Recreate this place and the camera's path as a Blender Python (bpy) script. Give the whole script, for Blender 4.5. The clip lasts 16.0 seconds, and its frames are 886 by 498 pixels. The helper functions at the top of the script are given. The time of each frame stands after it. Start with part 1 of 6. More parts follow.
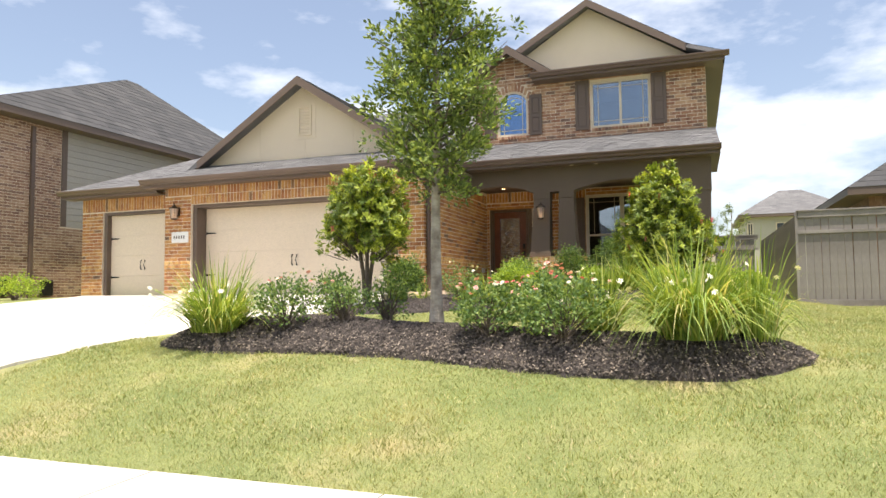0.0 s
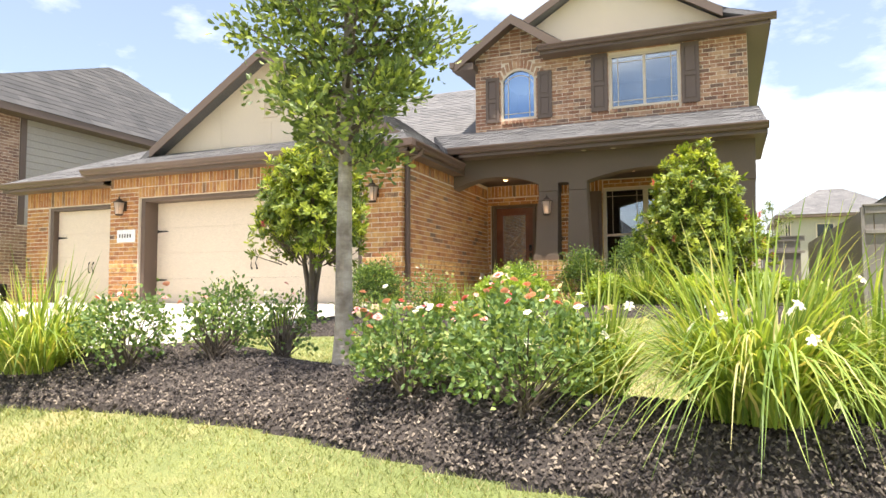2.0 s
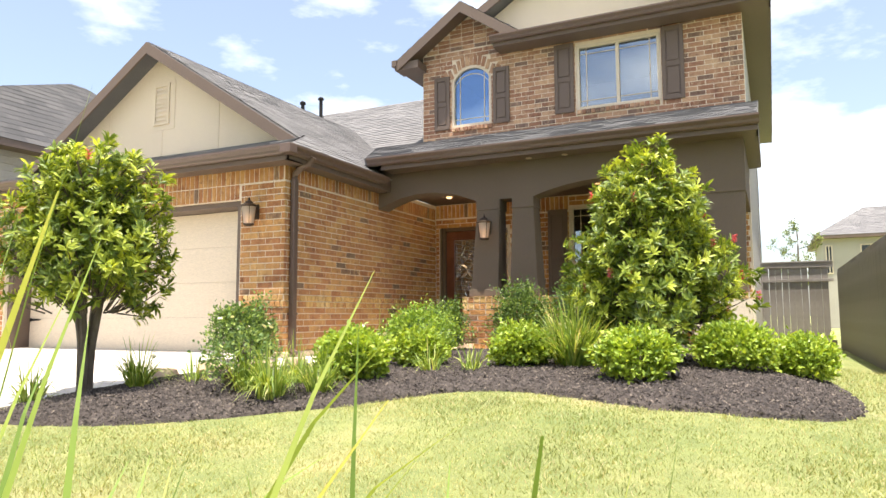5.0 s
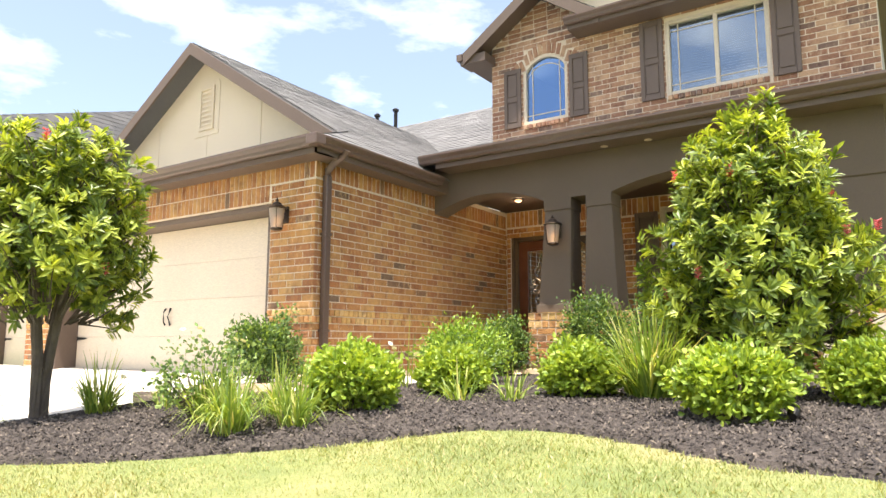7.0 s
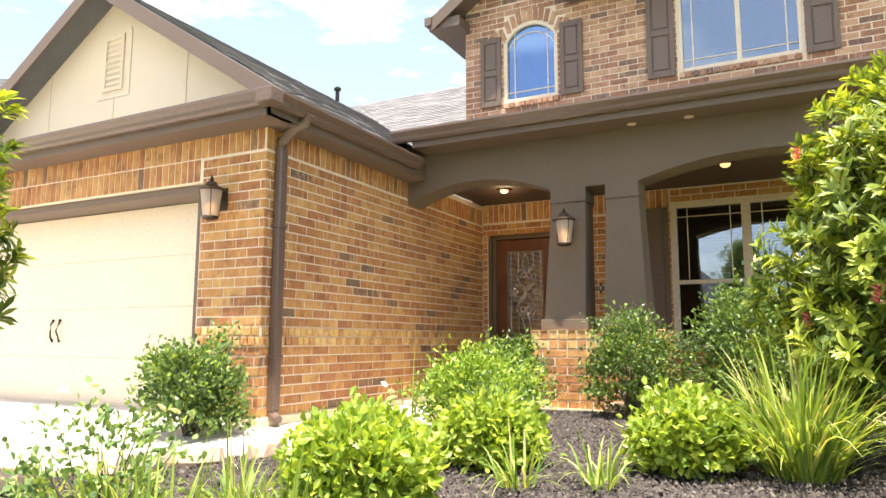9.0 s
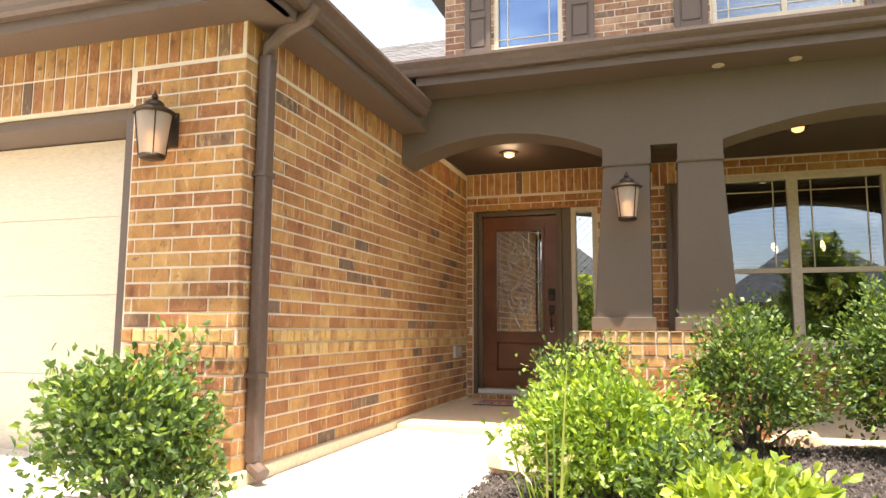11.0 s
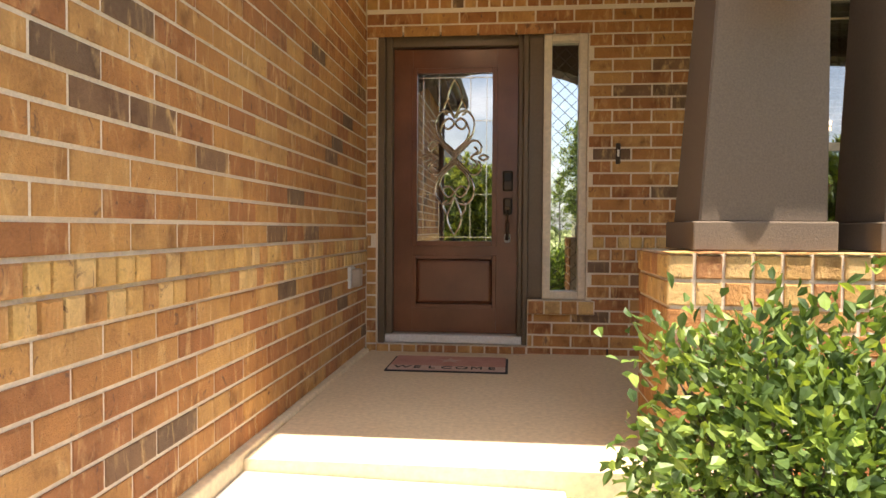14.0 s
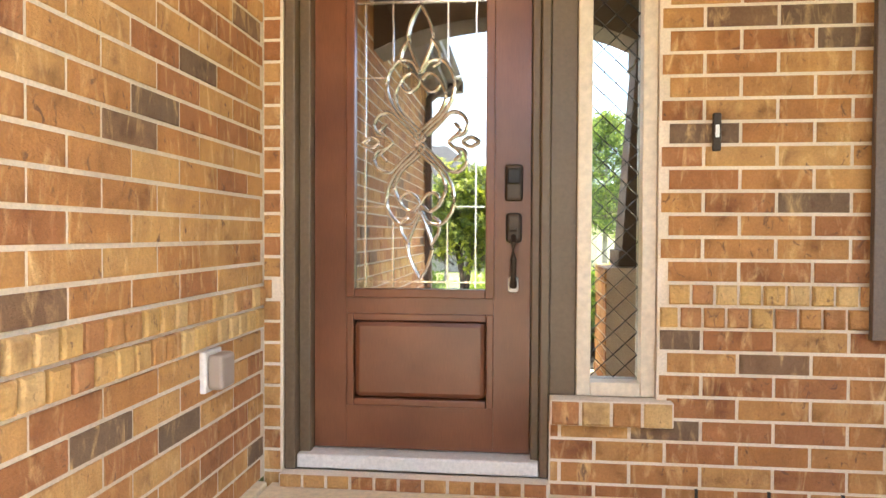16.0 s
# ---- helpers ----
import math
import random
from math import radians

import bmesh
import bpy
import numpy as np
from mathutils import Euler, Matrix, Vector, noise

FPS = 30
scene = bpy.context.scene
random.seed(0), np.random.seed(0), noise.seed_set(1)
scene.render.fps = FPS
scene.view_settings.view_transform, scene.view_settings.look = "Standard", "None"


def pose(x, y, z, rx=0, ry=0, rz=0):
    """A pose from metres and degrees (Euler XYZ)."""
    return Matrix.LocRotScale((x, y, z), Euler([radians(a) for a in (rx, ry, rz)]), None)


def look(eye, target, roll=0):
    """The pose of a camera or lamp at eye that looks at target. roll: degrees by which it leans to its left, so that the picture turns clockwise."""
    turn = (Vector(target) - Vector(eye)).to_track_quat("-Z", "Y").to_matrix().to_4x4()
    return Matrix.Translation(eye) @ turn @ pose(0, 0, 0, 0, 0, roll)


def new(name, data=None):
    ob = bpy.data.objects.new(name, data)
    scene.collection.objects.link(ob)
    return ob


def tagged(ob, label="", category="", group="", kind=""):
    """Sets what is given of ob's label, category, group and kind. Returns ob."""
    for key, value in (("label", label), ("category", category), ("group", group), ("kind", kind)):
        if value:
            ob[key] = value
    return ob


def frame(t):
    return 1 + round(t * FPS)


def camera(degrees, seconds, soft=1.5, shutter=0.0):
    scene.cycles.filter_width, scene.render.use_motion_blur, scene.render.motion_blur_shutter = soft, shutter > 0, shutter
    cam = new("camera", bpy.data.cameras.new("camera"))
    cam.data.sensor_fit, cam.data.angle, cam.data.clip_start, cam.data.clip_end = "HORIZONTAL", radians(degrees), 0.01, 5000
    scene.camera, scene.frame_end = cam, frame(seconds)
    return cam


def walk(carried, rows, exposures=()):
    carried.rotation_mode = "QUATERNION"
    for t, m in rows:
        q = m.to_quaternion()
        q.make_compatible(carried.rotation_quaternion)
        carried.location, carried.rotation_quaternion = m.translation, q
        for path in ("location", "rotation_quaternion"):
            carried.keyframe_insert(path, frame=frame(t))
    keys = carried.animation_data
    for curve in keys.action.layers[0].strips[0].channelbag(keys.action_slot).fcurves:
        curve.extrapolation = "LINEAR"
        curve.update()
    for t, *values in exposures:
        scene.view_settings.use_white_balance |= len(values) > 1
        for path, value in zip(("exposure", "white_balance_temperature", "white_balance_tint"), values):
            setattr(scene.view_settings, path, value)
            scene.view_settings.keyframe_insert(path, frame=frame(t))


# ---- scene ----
cam = camera(65.3, 16.0)
METRES, EYE, TILT, LEAN, TURN = 17.3, 1.0, 0.0, 0.0, 20.0
ROWS = [
    (0.0, 0.0, 0.0, 0.0, 0.03, 3.56, 0.55),
    (0.5, 0.0137, 0.0344, 0.004, 0.28, 3.68, 0.5),
    (1.0, 0.0267, 0.0683, 0.0056, 0.63, 3.72, 0.48),
    (1.5, 0.0364, 0.1041, 0.0069, 1.64, 3.75, 0.35),
    (2.0, 0.0425, 0.1428, 0.0085, 2.19, 3.72, 0.22),
    (2.5, 0.0459, 0.1821, 0.0123, 2.64, 3.67, 0.08),
    (3.0, 0.0555, 0.2167, 0.0161, 2.64, 3.67, 0.18),
    (3.5, 0.0689, 0.2485, 0.0204, 2.57, 3.85, 0.34),
    (4.0, 0.0874, 0.2696, 0.0237, 2.42, 4.21, 0.41),
    (5.25, 0.1545, 0.3042, 0.0275, 6.9, 6.0, 0.22),
    (6.5, 0.1704, 0.3586, 0.0198, 12.82, 7.79, 0.03),
    (7.0, 0.1696, 0.3847, 0.0213, 14.18, 7.84, -0.12),
    (7.5, 0.1609, 0.4122, 0.0246, 14.21, 7.68, -0.21),
    (8.0, 0.1452, 0.4349, 0.0297, 13.11, 7.72, -0.29),
    (8.5, 0.1286, 0.4589, 0.0334, 9.28, 7.64, -0.05),
    (9.0, 0.107, 0.4808, 0.0375, 7.38, 7.57, -0.16),
    (9.5, 0.0886, 0.5043, 0.0402, 5.8, 7.54, -0.21),
    (12.0, 0.0053, 0.6434, 0.0472, -9.71, 5.11, -0.39),
    (12.5, 0.0016, 0.6749, 0.0488, -12.93, 3.15, -0.43),
    (13.0, 0.0088, 0.7079, 0.0454, -14.12, 0.89, -0.38),
    (13.5, 0.0176, 0.7392, 0.0458, -14.34, -0.44, -0.32),
    (14.0, 0.029, 0.7709, 0.0482, -14.32, -1.7, -0.35),
    (14.5, 0.0394, 0.8025, 0.0514, -14.4, -1.73, -0.37),
    (15.0, 0.0511, 0.8324, 0.0532, -14.49, -1.57, -0.31),
    (15.5, 0.0605, 0.8602, 0.0549, -14.29, -1.44, -0.34),
    (16.0, 0.0691, 0.8836, 0.0556, -13.85, -1.22, -0.27),
]
EXPOSURES = [(0.0, 0.56, 6750, 12), (1.5, 0.9, 6800, 12), (3.0, 1.1, 6800, 12), (4.2, 1.05, 6800, 12), (6.5, 1.13, 6800, 11), (9.0, 1.5, 6900, 12), (12.0, 1.48, 7350, 15), (13.0, 1.45, 7450, 15), (14.0, 1.42, 7450, 15), (15.0, 2.32, 7100, 12), (16.0, 3.2, 6600, 10)]
walk(cam, [(t, pose(0, 0, EYE, TILT, LEAN, TURN) @ pose(METRES * x, METRES * y, METRES * z, 90 + pitch, roll, yaw)) for t, x, y, z, yaw, pitch, roll in ROWS],
     exposures=EXPOSURES)

# the sun stands almost overhead, a little towards the street
SUN_TO = Vector((0.12, -0.22, 1.0)).normalized()
sun = new("sun", bpy.data.lights.new("sun", "SUN"))
sun.data.energy, sun.data.angle, sun.data.color = 5.0, radians(0.6), (1.0, 0.95, 0.87)
sun.matrix_basis = look(SUN_TO * 60, (0, 0, 0))

world = bpy.data.worlds.new("sky")
scene.world = world
world.use_nodes = True
wn, wl = world.node_tree.nodes, world.node_tree.links
wn.clear()
w_out, w_bg = wn.new("ShaderNodeOutputWorld"), wn.new("ShaderNodeBackground")
w_sky = wn.new("ShaderNodeTexSky")
w_sky.sky_type, w_sky.sun_disc = "NISHITA", False
w_sky.sun_elevation, w_sky.sun_rotation = radians(76), radians(151)
w_sky.air_density, w_sky.dust_density = 1.0, 2.2
w_co, w_map = wn.new("ShaderNodeTexCoord"), wn.new("ShaderNodeMapping")
w_map.inputs["Scale"].default_value = (1.0, 1.0, 2.6)
w_noise = wn.new("ShaderNodeTexNoise")
w_noise.inputs["Scale"].default_value, w_noise.inputs["Detail"].default_value, w_noise.inputs["Roughness"].default_value = 4.4, 9.0, 0.56
w_ramp, w_mix = wn.new("ShaderNodeValToRGB"), wn.new("ShaderNodeMix")
w_ramp.color_ramp.elements[0].position, w_ramp.color_ramp.elements[1].position = 0.47, 0.80
w_ramp.color_ramp.elements[0].color = (0.07, 0.07, 0.07, 1)
w_mix.data_type = "RGBA"
w_mix.inputs["B"].default_value = (8.6, 8.8, 9.1, 1)
wl.new(w_co.outputs["Generated"], w_map.inputs["Vector"])
wl.new(w_map.outputs["Vector"], w_noise.inputs["Vector"])
wl.new(w_noise.outputs["Fac"], w_ramp.inputs["Fac"])
wl.new(w_ramp.outputs["Color"], w_mix.inputs["Factor"])
wl.new(w_sky.outputs["Color"], w_mix.inputs["A"])
wl.new(w_mix.outputs["Result"], w_bg.inputs["Color"])
w_bg.inputs["Strength"].default_value = 0.135
wl.new(w_bg.outputs["Background"], w_out.inputs["Surface"])

# ---- materials ----


def mat_new(name):
    m = bpy.data.materials.new(name)
    m.use_nodes = True
    return m, m.node_tree.nodes, m.node_tree.links, m.node_tree.nodes["Principled BSDF"]


def noise_node(n, l, scale, detail=4.0, rough=0.55, stretch=(1, 1, 1)):
    co, mp, no = n.new("ShaderNodeTexCoord"), n.new("ShaderNodeMapping"), n.new("ShaderNodeTexNoise")
    mp.inputs["Scale"].default_value = stretch
    no.inputs["Scale"].default_value, no.inputs["Detail"].default_value, no.inputs["Roughness"].default_value = scale, detail, rough
    l.new(co.outputs["Object"], mp.inputs["Vector"])
    l.new(mp.outputs["Vector"], no.inputs["Vector"])
    return no.outputs["Fac"]


def ramp_node(n, l, fac, stops, constant=False):
    r = n.new("ShaderNodeValToRGB")
    e = r.color_ramp.elements
    r.color_ramp.interpolation = "CONSTANT" if constant else "LINEAR"
    while len(e) < len(stops):
        e.new(0.5)
    for el, (p, c) in zip(e, stops):
        el.position, el.color = p, (*c, 1)
    l.new(fac, r.inputs["Fac"])
    return r.outputs["Color"]


def mix_node(n, l, fac, a, b, mode="MIX"):
    m = n.new("ShaderNodeMix")
    m.data_type, m.blend_type = "RGBA", mode
    for sock, v in ((m.inputs["Factor"], fac), (m.inputs["A"], a), (m.inputs["B"], b)):
        if hasattr(v, "is_linked"):
            l.new(v, sock)
        else:
            sock.default_value = v if isinstance(v, float) else (*v, 1)
    return m.outputs["Result"]


def bump_node(n, l, p, height, strength, dist=0.01):
    b = n.new("ShaderNodeBump")
    b.inputs["Strength"].default_value, b.inputs["Distance"].default_value = strength, dist
    l.new(height, b.inputs["Height"])
    l.new(b.outputs["Normal"], p.inputs["Normal"])


def surface(name, low, high, rough=0.7, metal=0.0, big=1.5, fine=60.0, bump=0.15, stretch=(1, 1, 1), dist=0.004):
    """Two scales of variation between two colours, and a fine relief."""
    m, n, l, p = mat_new(name)
    a = noise_node(n, l, big, 3.0)
    b = noise_node(n, l, fine, 5.0, 0.65, stretch)
    c = ramp_node(n, l, a, [(0.3, low), (0.7, high)])
    g = ramp_node(n, l, b, [(0.25, (0.78, 0.78, 0.78)), (0.75, (1.12, 1.12, 1.12))])
    l.new(mix_node(n, l, 1.0, c, g, "MULTIPLY"), p.inputs["Base Color"])
    p.inputs["Roughness"].default_value, p.inputs["Metallic"].default_value = rough, metal
    bump_node(n, l, p, b, bump, dist)
    return m


BRICK_STOPS = [(0.0, (0.445, 0.203, 0.067)), (0.15, (0.500, 0.260, 0.088)), (0.31, (0.370, 0.154, 0.056)), (0.47, (0.530, 0.296, 0.107)),
               (0.61, (0.455, 0.213, 0.070)), (0.75, (0.390, 0.166, 0.063)), (0.87, (0.480, 0.239, 0.079)), (0.945, (0.180, 0.112, 0.067)), (0.972, (0.235, 0.135, 0.074))]
YELLOW_STOPS = [(0.0, (0.565, 0.343, 0.122)), (0.25, (0.638, 0.429, 0.186)), (0.5, (0.492, 0.251, 0.088)), (0.7, (0.602, 0.379, 0.137)), (0.88, (0.456, 0.215, 0.084))]
UPPER_STOPS = [(0.0, (0.38, 0.205, 0.125)), (0.18, (0.46, 0.275, 0.175)), (0.36, (0.31, 0.155, 0.095)), (0.54, (0.52, 0.335, 0.215)), (0.70, (0.36, 0.190, 0.120)), (0.88, (0.20, 0.125, 0.095))]
NEIGHBOUR_STOPS = [(0.0, (0.34, 0.21, 0.145)), (0.3, (0.27, 0.155, 0.11)), (0.55, (0.40, 0.27, 0.195)), (0.8, (0.22, 0.13, 0.10))]


def place_noise(n, l, scale, detail, rough=0.55, stretch=(1, 1, 1), distortion=0.0):
    """Noise over the place in the world, so that no two bricks look alike."""
    geo, mp, no = n.new("ShaderNodeNewGeometry"), n.new("ShaderNodeMapping"), n.new("ShaderNodeTexNoise")
    mp.inputs["Scale"].default_value = stretch
    no.inputs["Scale"].default_value, no.inputs["Detail"].default_value = scale, detail
    no.inputs["Roughness"].default_value, no.inputs["Distortion"].default_value = rough, distortion
    l.new(geo.outputs["Position"], mp.inputs["Vector"])
    l.new(mp.outputs["Vector"], no.inputs["Vector"])
    return no.outputs["Fac"]


def brick_material(name, stops, single, pale=(0.79, 0.52, 0.235)):
    """Wood-moulded brick: a colour for each brick, flame marks up its face, dark creases and grit."""
    m, n, l, p = mat_new(name)
    rnd = n.new("ShaderNodeObjectInfo").outputs["Random"] if single else n.new("ShaderNodeNewGeometry").outputs["Random Per Island"]
    c = ramp_node(n, l, rnd, stops, True)
    tone = place_noise(n, l, 1.1, 3.0)
    stain = place_noise(n, l, 9.0, 5.0)
    flame = place_noise(n, l, 15.0, 4.0, 0.6, (1.5, 1.5, 0.45), 0.7)
    crease = place_noise(n, l, 26.0, 5.0, 0.65, (1, 1, 0.6), 1.1)
    fine = place_noise(n, l, 110.0, 6.0, 0.7)
    c = mix_node(n, l, 1.0, c, ramp_node(n, l, tone, [(0.3, (0.90, 0.84, 0.82)), (0.7, (1.08, 1.10, 1.08))]), "MULTIPLY")
    c = mix_node(n, l, 1.0, c, ramp_node(n, l, stain, [(0.28, (0.55, 0.48, 0.46)), (0.42, (0.92, 0.90, 0.88)), (0.58, (1.06, 1.06, 1.04)), (0.75, (1.2, 1.2, 1.15))]), "MULTIPLY")
    c = mix_node(n, l, ramp_node(n, l, flame, [(0.53, (0, 0, 0)), (0.63, (0.30, 0.30, 0.30)), (0.74, (0.80, 0.80, 0.80))]), c, pale)
    c = mix_node(n, l, ramp_node(n, l, crease, [(0.31, (0.85, 0.85, 0.85)), (0.40, (0, 0, 0))]), c, (0.15, 0.075, 0.045))
    c = mix_node(n, l, 1.0, c, ramp_node(n, l, fine, [(0.3, (0.82, 0.82, 0.82)), (0.7, (1.12, 1.12, 1.12))]), "MULTIPLY")
    l.new(c, p.inputs["Base Color"])
    p.inputs["Roughness"].default_value = 0.8
    both = n.new("ShaderNodeMath")
    l.new(fine, both.inputs[0])
    l.new(crease, both.inputs[1])
    bump_node(n, l, p, both.outputs[0], 0.9, 0.010)
    return m


BRICK, BRICK_MASS = brick_material("brick", BRICK_STOPS, True), brick_material("brick_mass", BRICK_STOPS, False)
YELLOW, YELLOW_MASS = brick_material("band_brick", YELLOW_STOPS, True), brick_material("band_brick_mass", YELLOW_STOPS, False)
ARCH_BRICK = brick_material("arch_brick", UPPER_STOPS[:2] + UPPER_STOPS[3:5], True, (0.62, 0.44, 0.29))
UPPER_BRICK = brick_material("upper_brick", UPPER_STOPS, False, (0.62, 0.44, 0.29))
NEIGHBOUR_BRICK = brick_material("neighbour_brick", NEIGHBOUR_STOPS, False, (0.46, 0.33, 0.25))
MORTAR = surface("mortar", (0.69, 0.58, 0.445), (0.79, 0.68, 0.54), 0.95, 0, 3, 120, 0.4)
BROWN = surface("brown_paint", (0.125, 0.088, 0.066), (0.142, 0.100, 0.076), 0.55, 0, 0.8, 90, 0.08)
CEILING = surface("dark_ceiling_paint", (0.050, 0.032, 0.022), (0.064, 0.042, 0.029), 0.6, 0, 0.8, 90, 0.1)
TAUPE = surface("taupe_stucco", (0.130, 0.096, 0.068), (0.148, 0.110, 0.079), 0.85, 0, 0.9, 140, 0.35)
GUTTER = surface("brown_metal", (0.120, 0.079, 0.060), (0.136, 0.090, 0.069), 0.38, 0, 0.7, 30, 0.03)
TAN = surface("tan_board", (0.72, 0.605, 0.455), (0.77, 0.65, 0.495), 0.75, 0, 0.7, 80, 0.1, (1, 1, 6))
GARAGE = surface("cream_steel", (0.72, 0.605, 0.46), (0.76, 0.64, 0.49), 0.5, 0, 0.6, 160, 0.25, (0.15, 1, 1))
FRAME = surface("cream_vinyl", (0.62, 0.53, 0.40), (0.67, 0.57, 0.44), 0.45, 0, 0.8, 40, 0.03)
CONCRETE = surface("pale_concrete", (0.52, 0.48, 0.42), (0.62, 0.58, 0.52), 0.9, 0, 0.8, 55, 0.25)
PORCHFLOOR = surface("tan_concrete", (0.72, 0.58, 0.38), (0.80, 0.66, 0.45), 0.72, 0, 1.3, 40, 0.12)
BLACK = surface("black_iron", (0.018, 0.016, 0.015), (0.028, 0.025, 0.022), 0.45, 0.6, 4, 90, 0.1)
BRONZE = surface("dark_bronze", (0.045, 0.033, 0.025), (0.075, 0.052, 0.036), 0.42, 0.7, 6, 90, 0.08)
WOOD = surface("mahogany", (0.115, 0.036, 0.015), (0.19, 0.068, 0.030), 0.33, 0, 3, 45, 0.06, (9, 9, 0.5))
DARKTRIM = surface("dark_brown_trim", (0.115, 0.076, 0.042), (0.14, 0.094, 0.054), 0.45, 0, 2, 60, 0.06)
FENCEWOOD = surface("weathered_cedar", (0.16, 0.14, 0.125), (0.31, 0.285, 0.26), 0.9, 0, 1.2, 26, 0.5, (5, 5, 0.35))
ASPHALT = surface("asphalt", (0.05, 0.05, 0.05), (0.07, 0.068, 0.065), 0.95, 0, 1, 120, 0.5)
SIDING = surface("beige_siding", (0.40, 0.37, 0.32), (0.43, 0.40, 0.345), 0.8, 0, 0.8, 40, 0.1)
LEAD = surface("lead_came", (0.62, 0.60, 0.56), (0.74, 0.72, 0.68), 0.25, 0.9, 4, 60, 0.03)
ALU = surface("aluminium_sill", (0.62, 0.59, 0.54), (0.72, 0.69, 0.64), 0.45, 0.0, 3, 60, 0.05)
STONE = surface("tan_fieldstone", (0.40, 0.27, 0.17), (0.56, 0.42, 0.30), 0.9, 0, 5, 45, 0.6)
# the dimness of unlit rooms is put into this dark wall colour
SHELL = surface("dimmed_interior", (0.10, 0.085, 0.07), (0.14, 0.12, 0.10), 0.9)
WHITE = surface("white_paint", (0.74, 0.73, 0.70), (0.80, 0.79, 0.76), 0.5)


def shingles(name, c0, c1, c2):
    m, n, l, p = mat_new(name)
    rnd = n.new("ShaderNodeNewGeometry").outputs["Random Per Island"]
    c = ramp_node(n, l, rnd, [(0, c0), (0.5, c1), (1, c2)])
    b = noise_node(n, l, 140, 5, 0.7)
    a = noise_node(n, l, 1.2, 3)
    c = mix_node(n, l, 1.0, c, ramp_node(n, l, b, [(0.3, (0.65, 0.65, 0.65)), (0.7, (1.3, 1.3, 1.3))]), "MULTIPLY")
    c = mix_node(n, l, 1.0, c, ramp_node(n, l, a, [(0.3, (0.88, 0.88, 0.88)), (0.7, (1.08, 1.08, 1.08))]), "MULTIPLY")
    l.new(c, p.inputs["Base Color"])
    p.inputs["Roughness"].default_value = 0.92
    bump_node(n, l, p, b, 0.6, 0.004)
    return m


SHINGLE = shingles("grey_shingle", (0.135, 0.132, 0.134), (0.160, 0.157, 0.157), (0.19, 0.186, 0.184))
SHINGLE_DARK = shingles("charcoal_shingle", (0.050, 0.050, 0.052), (0.064, 0.063, 0.064), (0.082, 0.080, 0.080))


def glass_material(name, tint, rough=0.0):
    m, n, l, p = mat_new(name)
    p.inputs["Base Color"].default_value = (*tint, 1)
    p.inputs["Roughness"].default_value = rough
    p.inputs["IOR"].default_value = 1.52
    p.inputs["Transmission Weight"].default_value = 1.0
    return m


def pane_material(name, tint, gloss, base=0.25, sheen=(0.92, 0.95, 1.0)):
    """Window glass: part mirror, part clear; sheen tints what it mirrors."""
    m, n, l, p = mat_new(name)
    n.remove(p)
    fr, tr, gl, mx = n.new("ShaderNodeFresnel"), n.new("ShaderNodeBsdfTransparent"), n.new("ShaderNodeBsdfGlossy"), n.new("ShaderNodeMixShader")
    fr.inputs["IOR"].default_value = 1.5
    ad = n.new("ShaderNodeMath")
    ad.operation, ad.use_clamp = "MULTIPLY_ADD", True
    ad.inputs[1].default_value, ad.inputs[2].default_value = gloss, base
    l.new(fr.outputs["Fac"], ad.inputs[0])
    tr.inputs["Color"].default_value = (*tint, 1)
    gl.inputs["Color"].default_value = (*sheen, 1)
    gl.inputs["Roughness"].default_value = 0.004
    l.new(ad.outputs[0], mx.inputs["Fac"])
    l.new(tr.outputs[0], mx.inputs[1])
    l.new(gl.outputs[0], mx.inputs[2])
    l.new(mx.outputs[0], n["Material Output"].inputs["Surface"])
    return m


# the bluish sheen here adds to the blue of the mirrored sky
PANE = pane_material("window_glass", (0.66, 0.70, 0.72), 0.7, 0.20, (0.74, 0.83, 0.93))
SIDEPANE = pane_material("sidelight_glass", (0.45, 0.50, 0.48), 0.5, 0.68, (0.80, 0.88, 0.90))
# arched window: the reflected sky's blue is put into the sheen colour
SKYPANE = pane_material("sky_tinted_glass", (0.5, 0.56, 0.62), 0.7, 0.30, (0.42, 0.63, 0.95))
DOORGLASS = pane_material("door_glass", (0.55, 0.58, 0.56), 1.0, 0.30)
FROST = glass_material("lamp_glass", (0.54, 0.44, 0.35), 0.5)
FROST.node_tree.nodes["Principled BSDF"].inputs["Transmission Weight"].default_value = 0.45


def glow(name, colour, strength):
    m, n, l, p = mat_new(name)
    p.inputs["Emission Color"].default_value, p.inputs["Emission Strength"].default_value = (*colour, 1), strength
    p.inputs["Base Color"].default_value = (0.8, 0.7, 0.6, 1)
    return m


BULB = glow("warm_bulb", (1.0, 0.60, 0.30), 2.6)
CANDLE = glow("candle_bulb", (1.0, 0.55, 0.20), 7.0)
BOWL = glow("amber_bowl", (1.0, 0.52, 0.20), 0.7)


